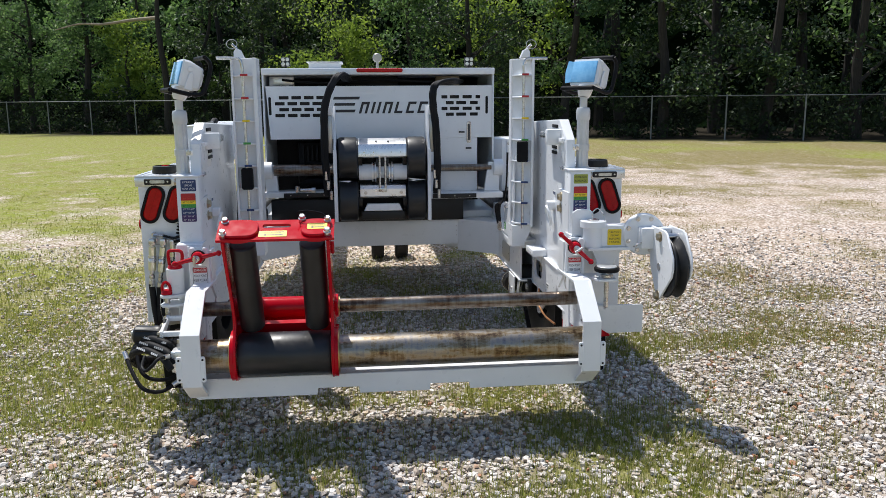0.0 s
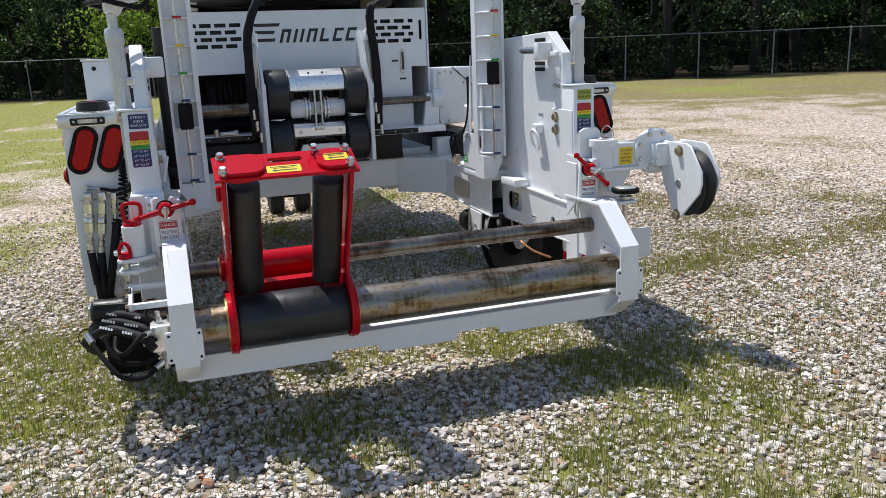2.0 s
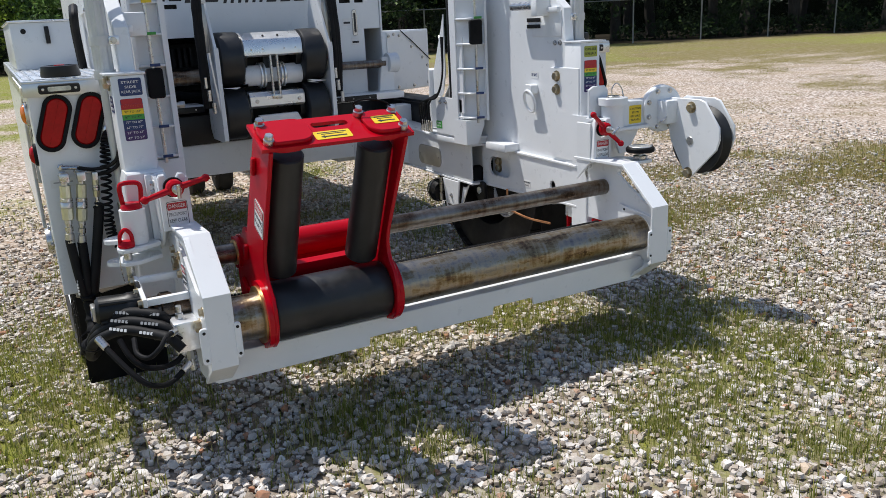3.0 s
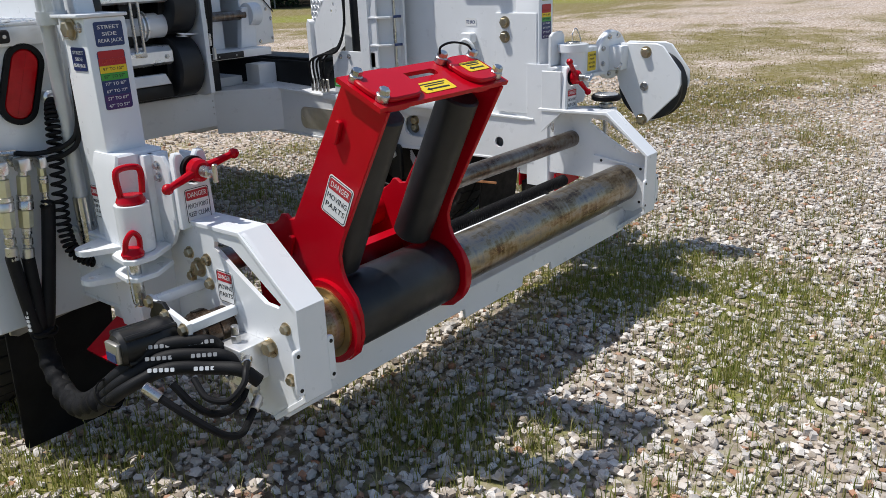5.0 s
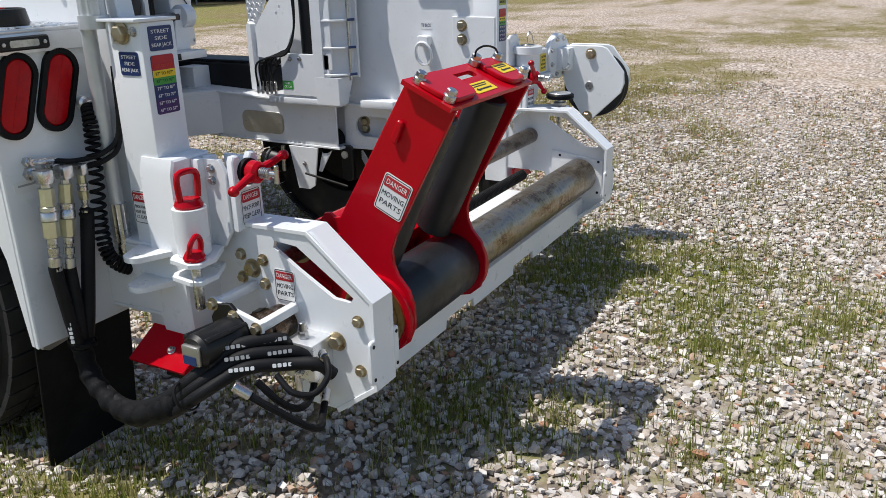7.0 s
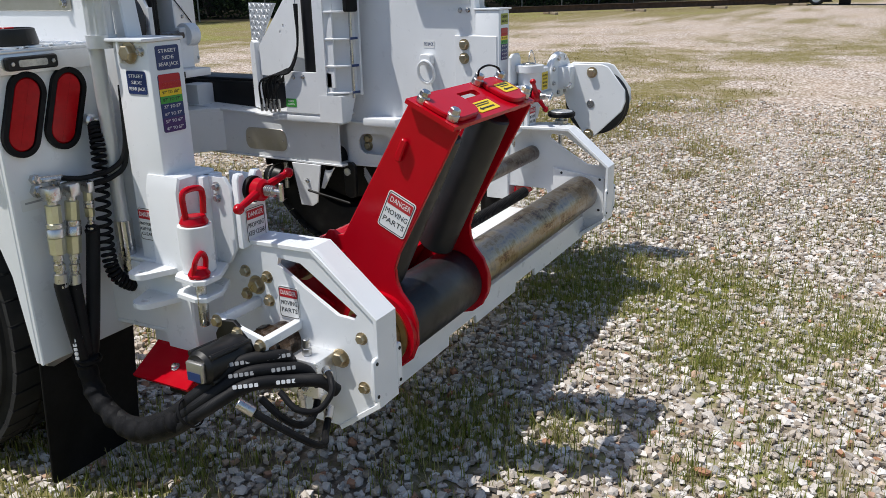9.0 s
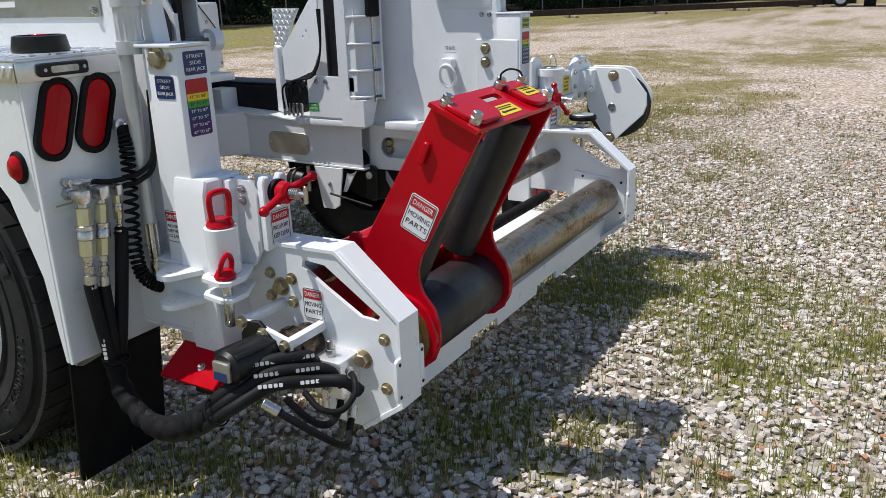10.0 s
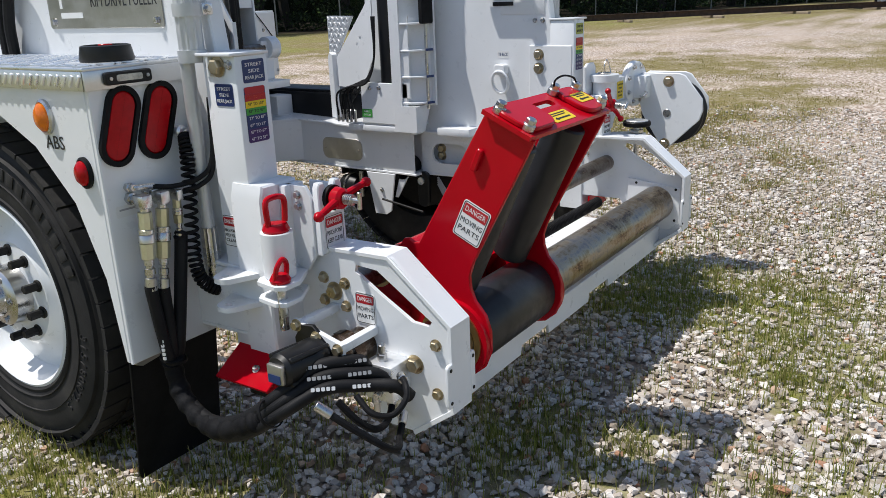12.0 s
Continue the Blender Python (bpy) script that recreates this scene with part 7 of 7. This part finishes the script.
# bracket plate, spool and post below the arm
bm = bm_new()
slab(bm, rrect(1.2, 0.487, 0.25, 0.15, 0.01), "y", -0.265, -0.253, 0.002, holes=[rrect(1.12, 0.55, 0.02, 0.01, 0.004)])
slab(bm, [(1.06, 0.56), (1.14, 0.56), (1.14, 0.52), (1.06, 0.52)], "y", -0.25, -0.06, 0.003)
part("bracket_plate", bm, WHITE, arm)
spool = thing("pad_spool", (1.066, -0.44, 0.74), "small round pad with a black rim on a threaded post", "pad")
bm = bm_new()
rod(bm, (1.066, -0.44, 0.60), (1.066, -0.44, 0.80), 0.012, 14)
rod(bm, (1.066, -0.44, 0.755), (1.066, -0.44, 0.77), 0.03, 20)
part("post", bm, STEEL, spool)
lathe(bm := bm_new(), [(0, 0.785), (0.058, 0.785), (0.063, 0.79), (0.063, 0.803), (0.058, 0.808), (0.05, 0.808)], (1.066, -0.44, 0), (0, 0, 1), 32)
part("rim", bm, RUBBER, spool, "black rubber rim")
rod(bm := bm_new(), (1.066, -0.44, 0.80), (1.066, -0.44, 0.812), 0.05, 28)
part("pad", bm, ALU, spool)
bm = bm_new()
slab(bm, [(0.95, -0.30), (1.02, -0.47), (1.11, -0.47), (1.12, -0.40), (1.06, -0.30)], "z", 0.735, 0.75, 0.003)
box(bm, 0.99, 1.01, -0.36, -0.30, 0.50, 0.735, 0.003)
part("spool_bracket", bm, WHITE, spool)

# ---- power unit at the front ----
unit = thing("power_unit", (0, 2.6, 0.75), "white sheet-steel power unit housing with slotted rear panel", "engine housing")
bm = bm_new()
box(bm, -0.835, 0.86, 1.715, 3.9, 1.822, 1.868, 0.006)
part("roof", bm, WHITE, unit)
SLOTS = []
for s in (-1, 1):
    for r in range(4):
        z = 1.66 - 0.0425 * r
        x = 0.505 if r % 2 else 0.475
        xs = [x + 0.01, x + 0.095, x + 0.19] if r % 2 else [x, x + 0.075, x + 0.17, x + 0.25]
        ws = [0.06, 0.075, 0.06] if r % 2 else [0.045, 0.07, 0.07, 0.035]
        if s < 0:
            xs, ws = [0.40 + 0.09 * i + (0.03 if r % 2 else 0.0) for i in range(4)], [0.07] * 4
        for q, w in zip(xs, ws):
            SLOTS.append(rrect(q + 0.015 if s > 0 else -q - 0.015, z, w, 0.024, 0.002, n=2))
    SLOTS.append(rrect(0.807 if s > 0 else -0.786, 1.60, 0.02, 0.13, 0.008, n=3))
bm = bm_new()
slab(bm, [(-0.812, 1.742), (0.845, 1.742), (0.845, 1.36), (-0.79, 1.36)], "y", 1.75, 1.758, 0.001, holes=SLOTS)
rear = part("rear_panel", bm, WHITE, unit)
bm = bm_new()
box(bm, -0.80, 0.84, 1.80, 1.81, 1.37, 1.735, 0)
part("vent_sheet", bm, BLACK, unit, "black sheet behind the vent slots")
# maker's mark as plain slanted bars
MARK = [(-0.235, 1.655, 0.19, 0.02), (-0.25, 1.61, 0.15, 0.02), (-0.27, 1.562, 0.19, 0.02)]
for x, z, w, h in MARK:
    bm = bm_new()
    slab(bm, [(x - w / 2, z - h / 2), (x + w / 2, z - h / 2), (x + w / 2 + 0.008, z + h / 2), (x - w / 2 + 0.008, z + h / 2)], "y", 1.748, 1.7505, 0)
    part("mark_bar", bm, PRINT_BLACK, rear)
def slant(x, z, w, h, t, kind):
    """One block of the mark: a slanted stroke shape of thickness t."""
    k = h * 0.3
    strokes = [[(x, z), (x + t, z), (x + t + k, z + h), (x + k, z + h)]]
    if kind in (0, 2):
        strokes.append([(x + w - t, z), (x + w, z), (x + w + k, z + h), (x + w - t + k, z + h)])
    if kind in (0, 3):
        strokes.append([(x + k * 0.8, z + h - t), (x + w + k * 0.8, z + h - t), (x + w + k, z + h), (x + k, z + h)])
    if kind in (1, 3):
        strokes.append([(x, z), (x + w, z), (x + w + k * 0.2, z + t), (x + k * 0.2, z + t)])
    return strokes


for i, kind in enumerate((0, 2, 0, 1, 3, 3)):
    bm = bm_new()
    for j, st in enumerate(slant(-0.145 + 0.086 * i, 1.543, 0.06, 0.084, 0.018, kind)):
        slab(bm, st, "y", 1.7475 - 0.0006 * j, 1.7505, 0)
    part("mark_bar", bm, PRINT_BLACK, rear)
# door below on the curb side, side walls, inner frame
bm = bm_new()
slab(bm, [(0.38, 0.93), (0.735, 0.93), (0.735, 1.36), (0.38, 1.36)], "y", 1.752, 1.762, 0.002)
door = part("lower_door", bm, WHITE, unit)
bm = bm_new()
slab(bm, rrect(0.672, 1.40, 0.032, 0.16, 0.014), "y", 1.744, 1.75, 0.002)
latch = part("sight_gauge", bm, STEEL, unit, "tall oval sight gauge")
sheet(latch, "glass_slot", on_rear(0.672, 1.744, 1.40), 0.014, 0.12, PRINT_BLACK, 0.006, 0.001)
for x, z, w, h in ((0.618, 1.405, 0.055, 0.045), (0.67, 1.285, 0.055, 0.045)):
    sg = sheet(unit, "label", on_rear(x, 1.7495 if z > 1.36 else 1.7515, z), w, h, PRINT_WHITE, 0.005, 0.001, "small white label")
    sheet(sg, "print_bar", on_rear(x, 1.7495 if z > 1.36 else 1.7515, z), w * 0.8, h * 0.28, PRINT_BLACK, 0.002, 0.0014, at=(0, -0.004))
for x in (-0.835, 0.848):
    bm = bm_new()
    box(bm, x, x + 0.012, 1.742, 3.9, 0.93, 1.822, 0.002)
    part("side_sheet", bm, WHITE, unit)
bm = bm_new()
box(bm, -0.83, 0.855, 3.88, 3.9, 0.80, 1.82, 0.002)
part("front_sheet", bm, WHITE, unit)
bm = bm_new()
box(bm, -0.84, -0.36, 1.62, 1.80, 0.945, 0.985, 0.003)
box(bm, 0.36, 0.90, 1.56, 1.80, 0.925, 0.965, 0.003)
box(bm, -0.86, 0.86, 1.80, 3.9, 0.75, 0.80, 0.003)
part("deck", bm, WHITE, unit)
for x0, x1, z in ((-0.70, -0.36, 0.962), (0.38, 0.70, 0.945)):
    bm = bm_new()
    box(bm, x0, x1, 1.545 if x0 > 0 else 1.605, 1.56 if x0 > 0 else 1.619, z - 0.016, z + 0.016, 0.002)
    strip = part("edge_strip", bm, BLACK, unit)
    for k in range(3):
        put("screw", SCREW, strip, along((x0 + 0.05 + k * (x1 - x0 - 0.1) / 2, 1.545 if x0 > 0 else 1.605, z), OUT))
# added black panel for the shaded gap between crossbeam and deck
bm = bm_new()
box(bm, -0.80, 0.62, 1.67, 1.80, 0.752, 0.922, 0.006)
part("shade_gap_panel", bm, BLACK, unit, "black panel in place of the shaded gap under the drive")
bm = bm_new()
box(bm, -0.83, 0.85, 2.5, 2.52, 0.80, 1.82, 0)
part("fire_wall", bm, DARK, unit)
bm = bm_new()
box(bm, -0.62, -0.12, 2.0, 2.5, 0.95, 1.33, 0.03)
box(bm, -0.05, 0.30, 2.1, 2.5, 0.9, 1.5, 0.03)
rod(bm, (-0.55, 1.95, 1.12), (-0.2, 1.95, 1.12), 0.07)
for i in range(8):
    box(bm, -0.58 + 0.035 * i, -0.565 + 0.035 * i, 1.93, 2.0, 1.12, 1.30, 0.002)
part("engine_block", bm, DARK, unit, "dark engine behind the housing")
bm = bm_new()
pipe(bm, [(-0.60, 1.9, 1.0), (-0.5, 1.85, 1.04), (-0.3, 1.86, 1.02), (-0.1, 1.9, 1.1)], 0.025, 10, 6)
part("engine_hose", bm, HOSE, unit)
bm = bm_new()
pipe(bm, [(-0.7, 1.85, 1.79), (-0.4, 1.82, 1.765), (0.0, 1.84, 1.785), (0.4, 1.82, 1.77)], 0.009, 8, 6)
part("roof_cable", bm, HOSE, unit)
for x0, x1, mat in ((-0.80, -0.62, ALU), (-0.22, 0.15, DARK), (0.44, 0.62, TIMBER)):
    bm = bm_new()
    box(bm, x0, x1, 1.9, 1.95, 1.745, 1.815, 0.004)
    part("top_box", bm, mat, unit)
bm = bm_new()
rod(bm, (-0.58, 1.60, 1.0), (-0.48, 1.60, 1.0), 0.014, 12)
rod(bm, (-0.60, 1.60, 0.985), (-0.60, 1.60, 1.03), 0.016, 6)
rod(bm, (-0.50, 1.60, 1.0), (-0.47, 1.60, 1.0), 0.02, 6)
part("valve", bm, STEEL, unit)
bm = bm_new()
slab(bm, rrect(0.013, 1.852, 0.335, 0.028, 0.012), "y", 1.695, 1.714, 0.005)
part("brake_bar", bm, RED_LENS, unit, "long red high-level lamp")
for x in (-0.672, 0.69):
    lamp = thing("flood_lamp", (x, 1.86, 1.868), "small square flood lamp on the housing roof", "lamp", "roof flood lamps")
    bm = bm_new()
    box(bm, x - 0.032, x + 0.032, 1.86, 1.91, 1.888, 1.952, 0.006)
    box(bm, x - 0.036, x + 0.036, 1.87, 1.90, 1.868, 1.876, 0.002)
    rod(bm, (x, 1.885, 1.868), (x, 1.885, 1.892), 0.008, 10)
    head = part("lamp_head", bm, BLACK, lamp)
    for a in (-0.016, 0.016):
        for b in (-0.016, 0.016):
            bm = bm_new()
            lathe(bm, [(0, 0.004), (0.009, 0.004), (0.0135, 0.0), (0.0135, 0.006), (0, 0.007)], (x + a, 1.861, 1.92 + b), OUT, 14)
            part("lens", bm, CLEAR_LENS, head)
hatch = thing("roof_hatch", (-0.385, 1.95, 1.868), "low white hatch on the housing roof", "hatch")
bm = bm_new()
box(bm, -0.50, -0.27, 1.80, 2.1, 1.868, 1.912, 0.004)
box(bm, -0.515, -0.255, 1.785, 2.115, 1.912, 1.918, 0.002)
part("hatch_lid", bm, WHITE, hatch)
knob = thing("roof_ring", (0.0, 1.8, 1.868), "small round sight ring on a stem on the roof", "ring")
bm = bm_new()
lathe(bm, [(0, -0.006), (0.03, -0.006), (0.034, 0), (0.03, 0.006), (0, 0.006)], (0.0, 1.8, 1.945), (0, 1, 0), 24)
rod(bm, (0, 1.8, 1.868), (0, 1.8, 1.915), 0.01, 10)
part("ring_plate", bm, STAINLESS, knob)

# ---- rim drive: two pairs of driven wheels ----
drive = thing("rim_drive", (0, 1.5, 0.78), "rim drive unit with four black friction wheels", "rim drive")
for s, x0, x1 in ((-1, -0.297, -0.16), (1, 0.185, 0.318)):
    for z in (1.232, 0.935):
        bm = bm_new()
        lathe(bm, [(0.04, 0.0), (0.135, 0.0), (0.147, 0.008), (0.15, 0.02), (0.15, x1 - x0 - 0.02), (0.147, x1 - x0 - 0.008), (0.135, x1 - x0), (0.04, x1 - x0), (0.04, 0)], (x0, 1.50, z), (1, 0, 0), 48)
        part("friction_wheel", bm, ROLLER, drive, "black friction wheel")
    xp = x0 - 0.028 if s < 0 else x1 + 0.012
    bm = bm_new()
    slab(bm, [(1.36, 0.80), (1.40, 0.785), (1.62, 0.785), (1.66, 0.84), (1.66, 1.46), (1.60, 1.60), (1.52, 1.60), (1.44, 1.44), (1.36, 1.30)], "x", xp, xp + 0.016, 0.002)
    slab(bm, [(1.345, 0.80), (1.36, 0.79), (1.36, 1.30), (1.345, 1.30)], "x", xp - 0.004, xp + 0.02, 0.001)
    plate = part("side_plate", bm, WHITE, drive)
    xc = xp + (-0.03 if s < 0 else 0.046)
    bm = bm_new()
    box(bm, xc - 0.028, xc + 0.022, 1.42, 1.47, 1.275, 1.535, 0.006)
    part("actuator", bm, STAINLESS, drive, "long metal actuator housing")
    bm = bm_new()
    box(bm, xc - 0.034, xc + 0.03, 1.41, 1.49, 1.535, 1.60, 0.006)
    slab(bm, [(xc - 0.035, 1.57), (xc + 0.03, 1.57), (xc + 0.025, 1.64), (xc - 0.005, 1.64)], "y", 1.44, 1.46, 0.002)
    part("actuator_head", bm, WHITE, drive)
    # thick hoses up over the top
    for i in range(3):
        bm = bm_new()
        d = 0.013 * (i - 1)
        if s < 0:
            pts = [(xc - 0.02 + d, 1.43, 0.98), (xc - 0.028 + d, 1.40, 1.2), (xc - 0.03 + d, 1.39, 1.45), (xc - 0.02 + d, 1.39, 1.60), (xc + 0.03 + d, 1.40, 1.74), (xc + 0.085 + d, 1.46, 1.815), (xc + 0.12 + d, 1.62, 1.80 + d), (xc + 0.16, 1.9, 1.78)]
        else:
            pts = [(xc + 0.02 + d, 1.43, 0.98), (xc + 0.024 + d, 1.40, 1.2), (xc + 0.014 + d, 1.39, 1.45), (xc - 0.002 + d, 1.39, 1.58), (xc - 0.004 + d, 1.39, 1.69), (xc + 0.03 + d, 1.42, 1.752), (xc + 0.14 + d, 1.52, 1.765 + d), (xc + 0.26, 1.85, 1.775)]
        pipe(bm, pts, lambda f: 0.0135 + 0.0012 * math.sin(f * 60), 12, 10)
        part("drive_hose", bm, HOSE, drive, "thick black sleeved hose")
    for z, k in ((1.05, 0.0), (0.98, 0.02), (1.12, -0.012)):
        bm = bm_new()
        q = xc + s * 0.015 + k
        rod(bm, (q, 1.40, z - 0.03), (q, 1.40, z + 0.03), 0.011, 6)
        part("fitting", bm, STEEL, drive)
    bx = x1 if s < 0 else x0
    for z in (1.232, 0.935):
        rod(bm := bm_new(), (bx, 1.50, z), (bx - s * 0.03, 1.50, z), 0.07, 24)
        part("wheel_motor", bm, BLACK, drive)
    bm = bm_new()
    slab(bm, [(x0, 1.085), (x1, 1.085), (x1 if s < 0 else x0, 1.10), ((x0 + x1) / 2, 1.075)], "y", 1.36, 1.37, 0)
    part("scraper", bm, WHITE, drive)
bm = bm_new()
slab(bm, [(1.385, 1.30), (1.40, 1.335), (1.47, 1.372), (1.58, 1.372), (1.58, 1.24), (1.41, 1.24), (1.385, 1.25)], "x", -0.158, 0.183, 0.003)
up = part("upper_housing", bm, ALU, drive, "bare aluminium upper housing")
for x in (-0.115, -0.05, 0.075, 0.14):
    put("bolt", SCREW, up, along((x, 1.3845, 1.28), OUT))
for x in (-0.03, 0.055):
    rod(bm := bm_new(), (x, 1.43, 1.349), (x, 1.426, 1.356), 0.006, 12, b=0)
    part("bolt_hole", bm, DARK, up)
bm = bm_new()
slab(bm, [(1.395, 1.02), (1.42, 1.045), (1.58, 1.045), (1.58, 0.955), (1.42, 0.955), (1.395, 0.97)], "x", -0.15, 0.175, 0.003)
low = part("lower_housing", bm, ALU, drive, "bare aluminium lower housing")
for x in (-0.11, 0.14):
    put("bolt", BOLT_STEEL, low, along((x, 1.395, 0.995), OUT))
bm = bm_new()
slab(bm, [(-0.125, 0.865), (0.15, 0.865), (0.125, 0.915), (-0.10, 0.915)], "y", 1.40, 1.44, 0.004)
part("lower_plate", bm, WHITE, drive)
box(bm := bm_new(), -0.14, 0.165, 1.42, 1.56, 0.80, 0.86, 0.006)
part("lower_guard", bm, BLACK, drive)
bm = bm_new()
rod(bm, (-0.15, 1.48, 1.135), (0.18, 1.48, 1.135), 0.05, 28)
rod(bm, (-0.155, 1.48, 1.135), (-0.06, 1.48, 1.135), 0.058, 28)
rod(bm, (0.09, 1.48, 1.135), (0.185, 1.48, 1.135), 0.058, 28)
tube = part("center_tube", bm, WHITE, drive)
for x in (-0.062, -0.042, 0.055, 0.075):
    ring(bm := bm_new(), (x, 1.48, 1.135), (1, 0, 0), 0.05, 0.072, 0.009, 28)
    part("collar", bm, ALU, tube)
box(bm := bm_new(), -0.035, 0.06, 1.45, 1.5, 1.05, 1.24, 0.004)
part("slot_block", bm, BLACK, tube)
for x in (-0.008, 0.031):
    rod(bm := bm_new(), (x, 1.40, 1.02), (x, 1.40, 1.28), 0.0085, 12)
    part("tension_rod", bm, STEEL, drive)
for z in (1.27, 1.0):
    box(bm := bm_new(), -0.02, 0.04, 1.392, 1.41, z, z + 0.03, 0.004)
    part("rod_yoke", bm, STEEL, drive)
bm = bm_new()
box(bm, -0.16, 0.19, 1.56, 1.62, 0.80, 1.36, 0.004)
part("back_plate", bm, DARK, drive)
# cross shafts with white end brackets
cs = thing("drive_shaft", (0, 1.55, 0.95), "dark steel cross shaft held by white end brackets", "shaft")
for x0, x1, r in ((-0.77, -0.33, 0.043), (0.36, 0.83, 0.026)):
    bm = bm_new()
    rod(bm, (x0, 1.68, 1.14), (x1, 1.68, 1.14), r, 24)
    part("shaft", bm, SHAFT_STEEL, cs)
for s, x0 in ((-1, -0.80), (1, 0.865)):
    bm = bm_new()
    rod(bm, (x0 - s * 0.02, 1.68, 1.14), (x0 + s * 0.05, 1.68, 1.14), 0.062, 24)
    slab(bm, [(x0 - 0.045, 1.18), (x0 + 0.045, 1.18), (x0 + 0.06 * 1, 0.985), (x0 - 0.03, 0.985)] if s < 0 else [(x0 - 0.06, 1.18), (x0 + 0.03, 1.18), (x0 + 0.02, 0.965), (x0 - 0.09, 0.965)], "y", 1.66, 1.70, 0.004)
    part("end_bracket", bm, WHITE, cs)
# bolted box beside the cross shaft
gb = thing("chain_box", (1.07, 2.0, 0.95), "white bolted sheet-steel box beside the cross shaft", "chain box")
bm = bm_new()
turned = Matrix.Translation((1.0, 2.0, 0)) @ pose(0, 0, 0, 0, 0, 20)
box(bm, -0.03, 0.44, 0.008, 0.40, 0.925, 1.335, 0.004, turned)
part("box_body", bm, WHITE, gb)
bm = bm_new()
slab(bm, [(0.01, 0.935), (0.43, 0.935), (0.43, 1.325), (0.01, 1.325)], "y", 0.0, 0.008, 0.001)
bm.transform(turned)
lid = part("box_lid", bm, WHITE, gb)
for x, z in ((0.025, 0.95), (0.025, 1.06), (0.025, 1.18), (0.025, 1.30), (0.075, 1.31), (0.13, 1.30), (0.25, 1.22), (0.36, 1.14), (0.41, 1.08), (0.41, 0.96), (0.26, 0.95), (0.10, 0.95)):
    put("screw", BOLT_STEEL, lid, turned @ along((x, 0.0, z), OUT))
cable = thing("box_cable", (1.1, 1.85, 1.25), "thin black cable along a white bolted box", "cable")
bm = bm_new()
pipe(bm, [turned @ Vector(p) for p in ((0.14, -0.006, 1.335), (0.26, -0.008, 1.25), (0.44, -0.006, 1.12))], 0.0035, 6, 5)
part("cable", bm, RUBBER, cable)

wall_hose = thing("wall_hose", (-1.04, 0.85, 1.25), "looped black hose hung on the white side wall", "hose")
for i in range(2):
    bm = bm_new()
    pipe(bm, [(-1.03, 0.86 + 0.04 * i, 1.254), (-1.035, 0.85 + 0.04 * i, 1.34), (-1.04, 0.82 + 0.05 * i, 1.42), (-1.04, 0.79 + 0.06 * i, 1.48), (-1.03, 0.86 + 0.05 * i, 1.52)], 0.017, 10, 6)
    part("hose", bm, HOSE, wall_hose)

# ---- street side wall plate and forward cabinets ----
plate = thing("name_plate", (-1.0, 0.42, 1.3), "large stainless plate with lettering on the side wall", "name plate")
bm = bm_new()
slab(bm, rrect(0.40, 1.425, 0.54, 0.185, 0.008), "x", -1.004, -1.001, 0.001)
face = part("plate", bm, STAINLESS, plate)
words("RIM DRIVE PULLER", 0.052, on_side(-1.0042, 0.30, 1.408, -1), PRINT_BLACK, plate, width=0.30)
for y in (0.155, 0.645):
    for z in (1.352, 1.50):
        put("bolt", BOLT_STEEL, face, along((-1.004, y, z), (-1, 0, 0)))
m = on_side(-1.0042, 0.55, 1.37, -1)
sheet(plate, "print_bar", m, 0.11, 0.016, PRINT_WHITE, 0.002, 0.0008)
sheet(plate, "print_bar", m, 0.014, 0.04, PRINT_WHITE, 0.002, 0.0008, at=(-0.048, 0.04))
for s in (-1,):
    cab = thing("side_cabinet", (s * 1.15, 1.8, 1.253), "white cabinet standing on the tread-plate lid", "cabinet", "side cabinets")
    bm = bm_new()
    box(bm, s * 1.02, s * 1.285, 1.25, 2.6, 1.254, 1.47, 0.006)
    body = part("cabinet_body", bm, WHITE, cab)
    bm = bm_new()
    box(bm, s * 1.015, s * 1.292, 1.24, 2.61, 1.47, 1.48, 0.003)
    part("cabinet_lid", bm, ALU, cab)
    rod(bm := bm_new(), (s * 1.23, 1.245, 1.43), (s * 1.23, 1.25, 1.43), 0.012, 14)
    part("cabinet_lock", bm, DARK, body)
    bm = bm_new()
    box(bm, s * 1.12, s * 1.14, 1.232, 1.25, 1.37, 1.45, 0.003)
    part("cabinet_latch", bm, BLACK, body)
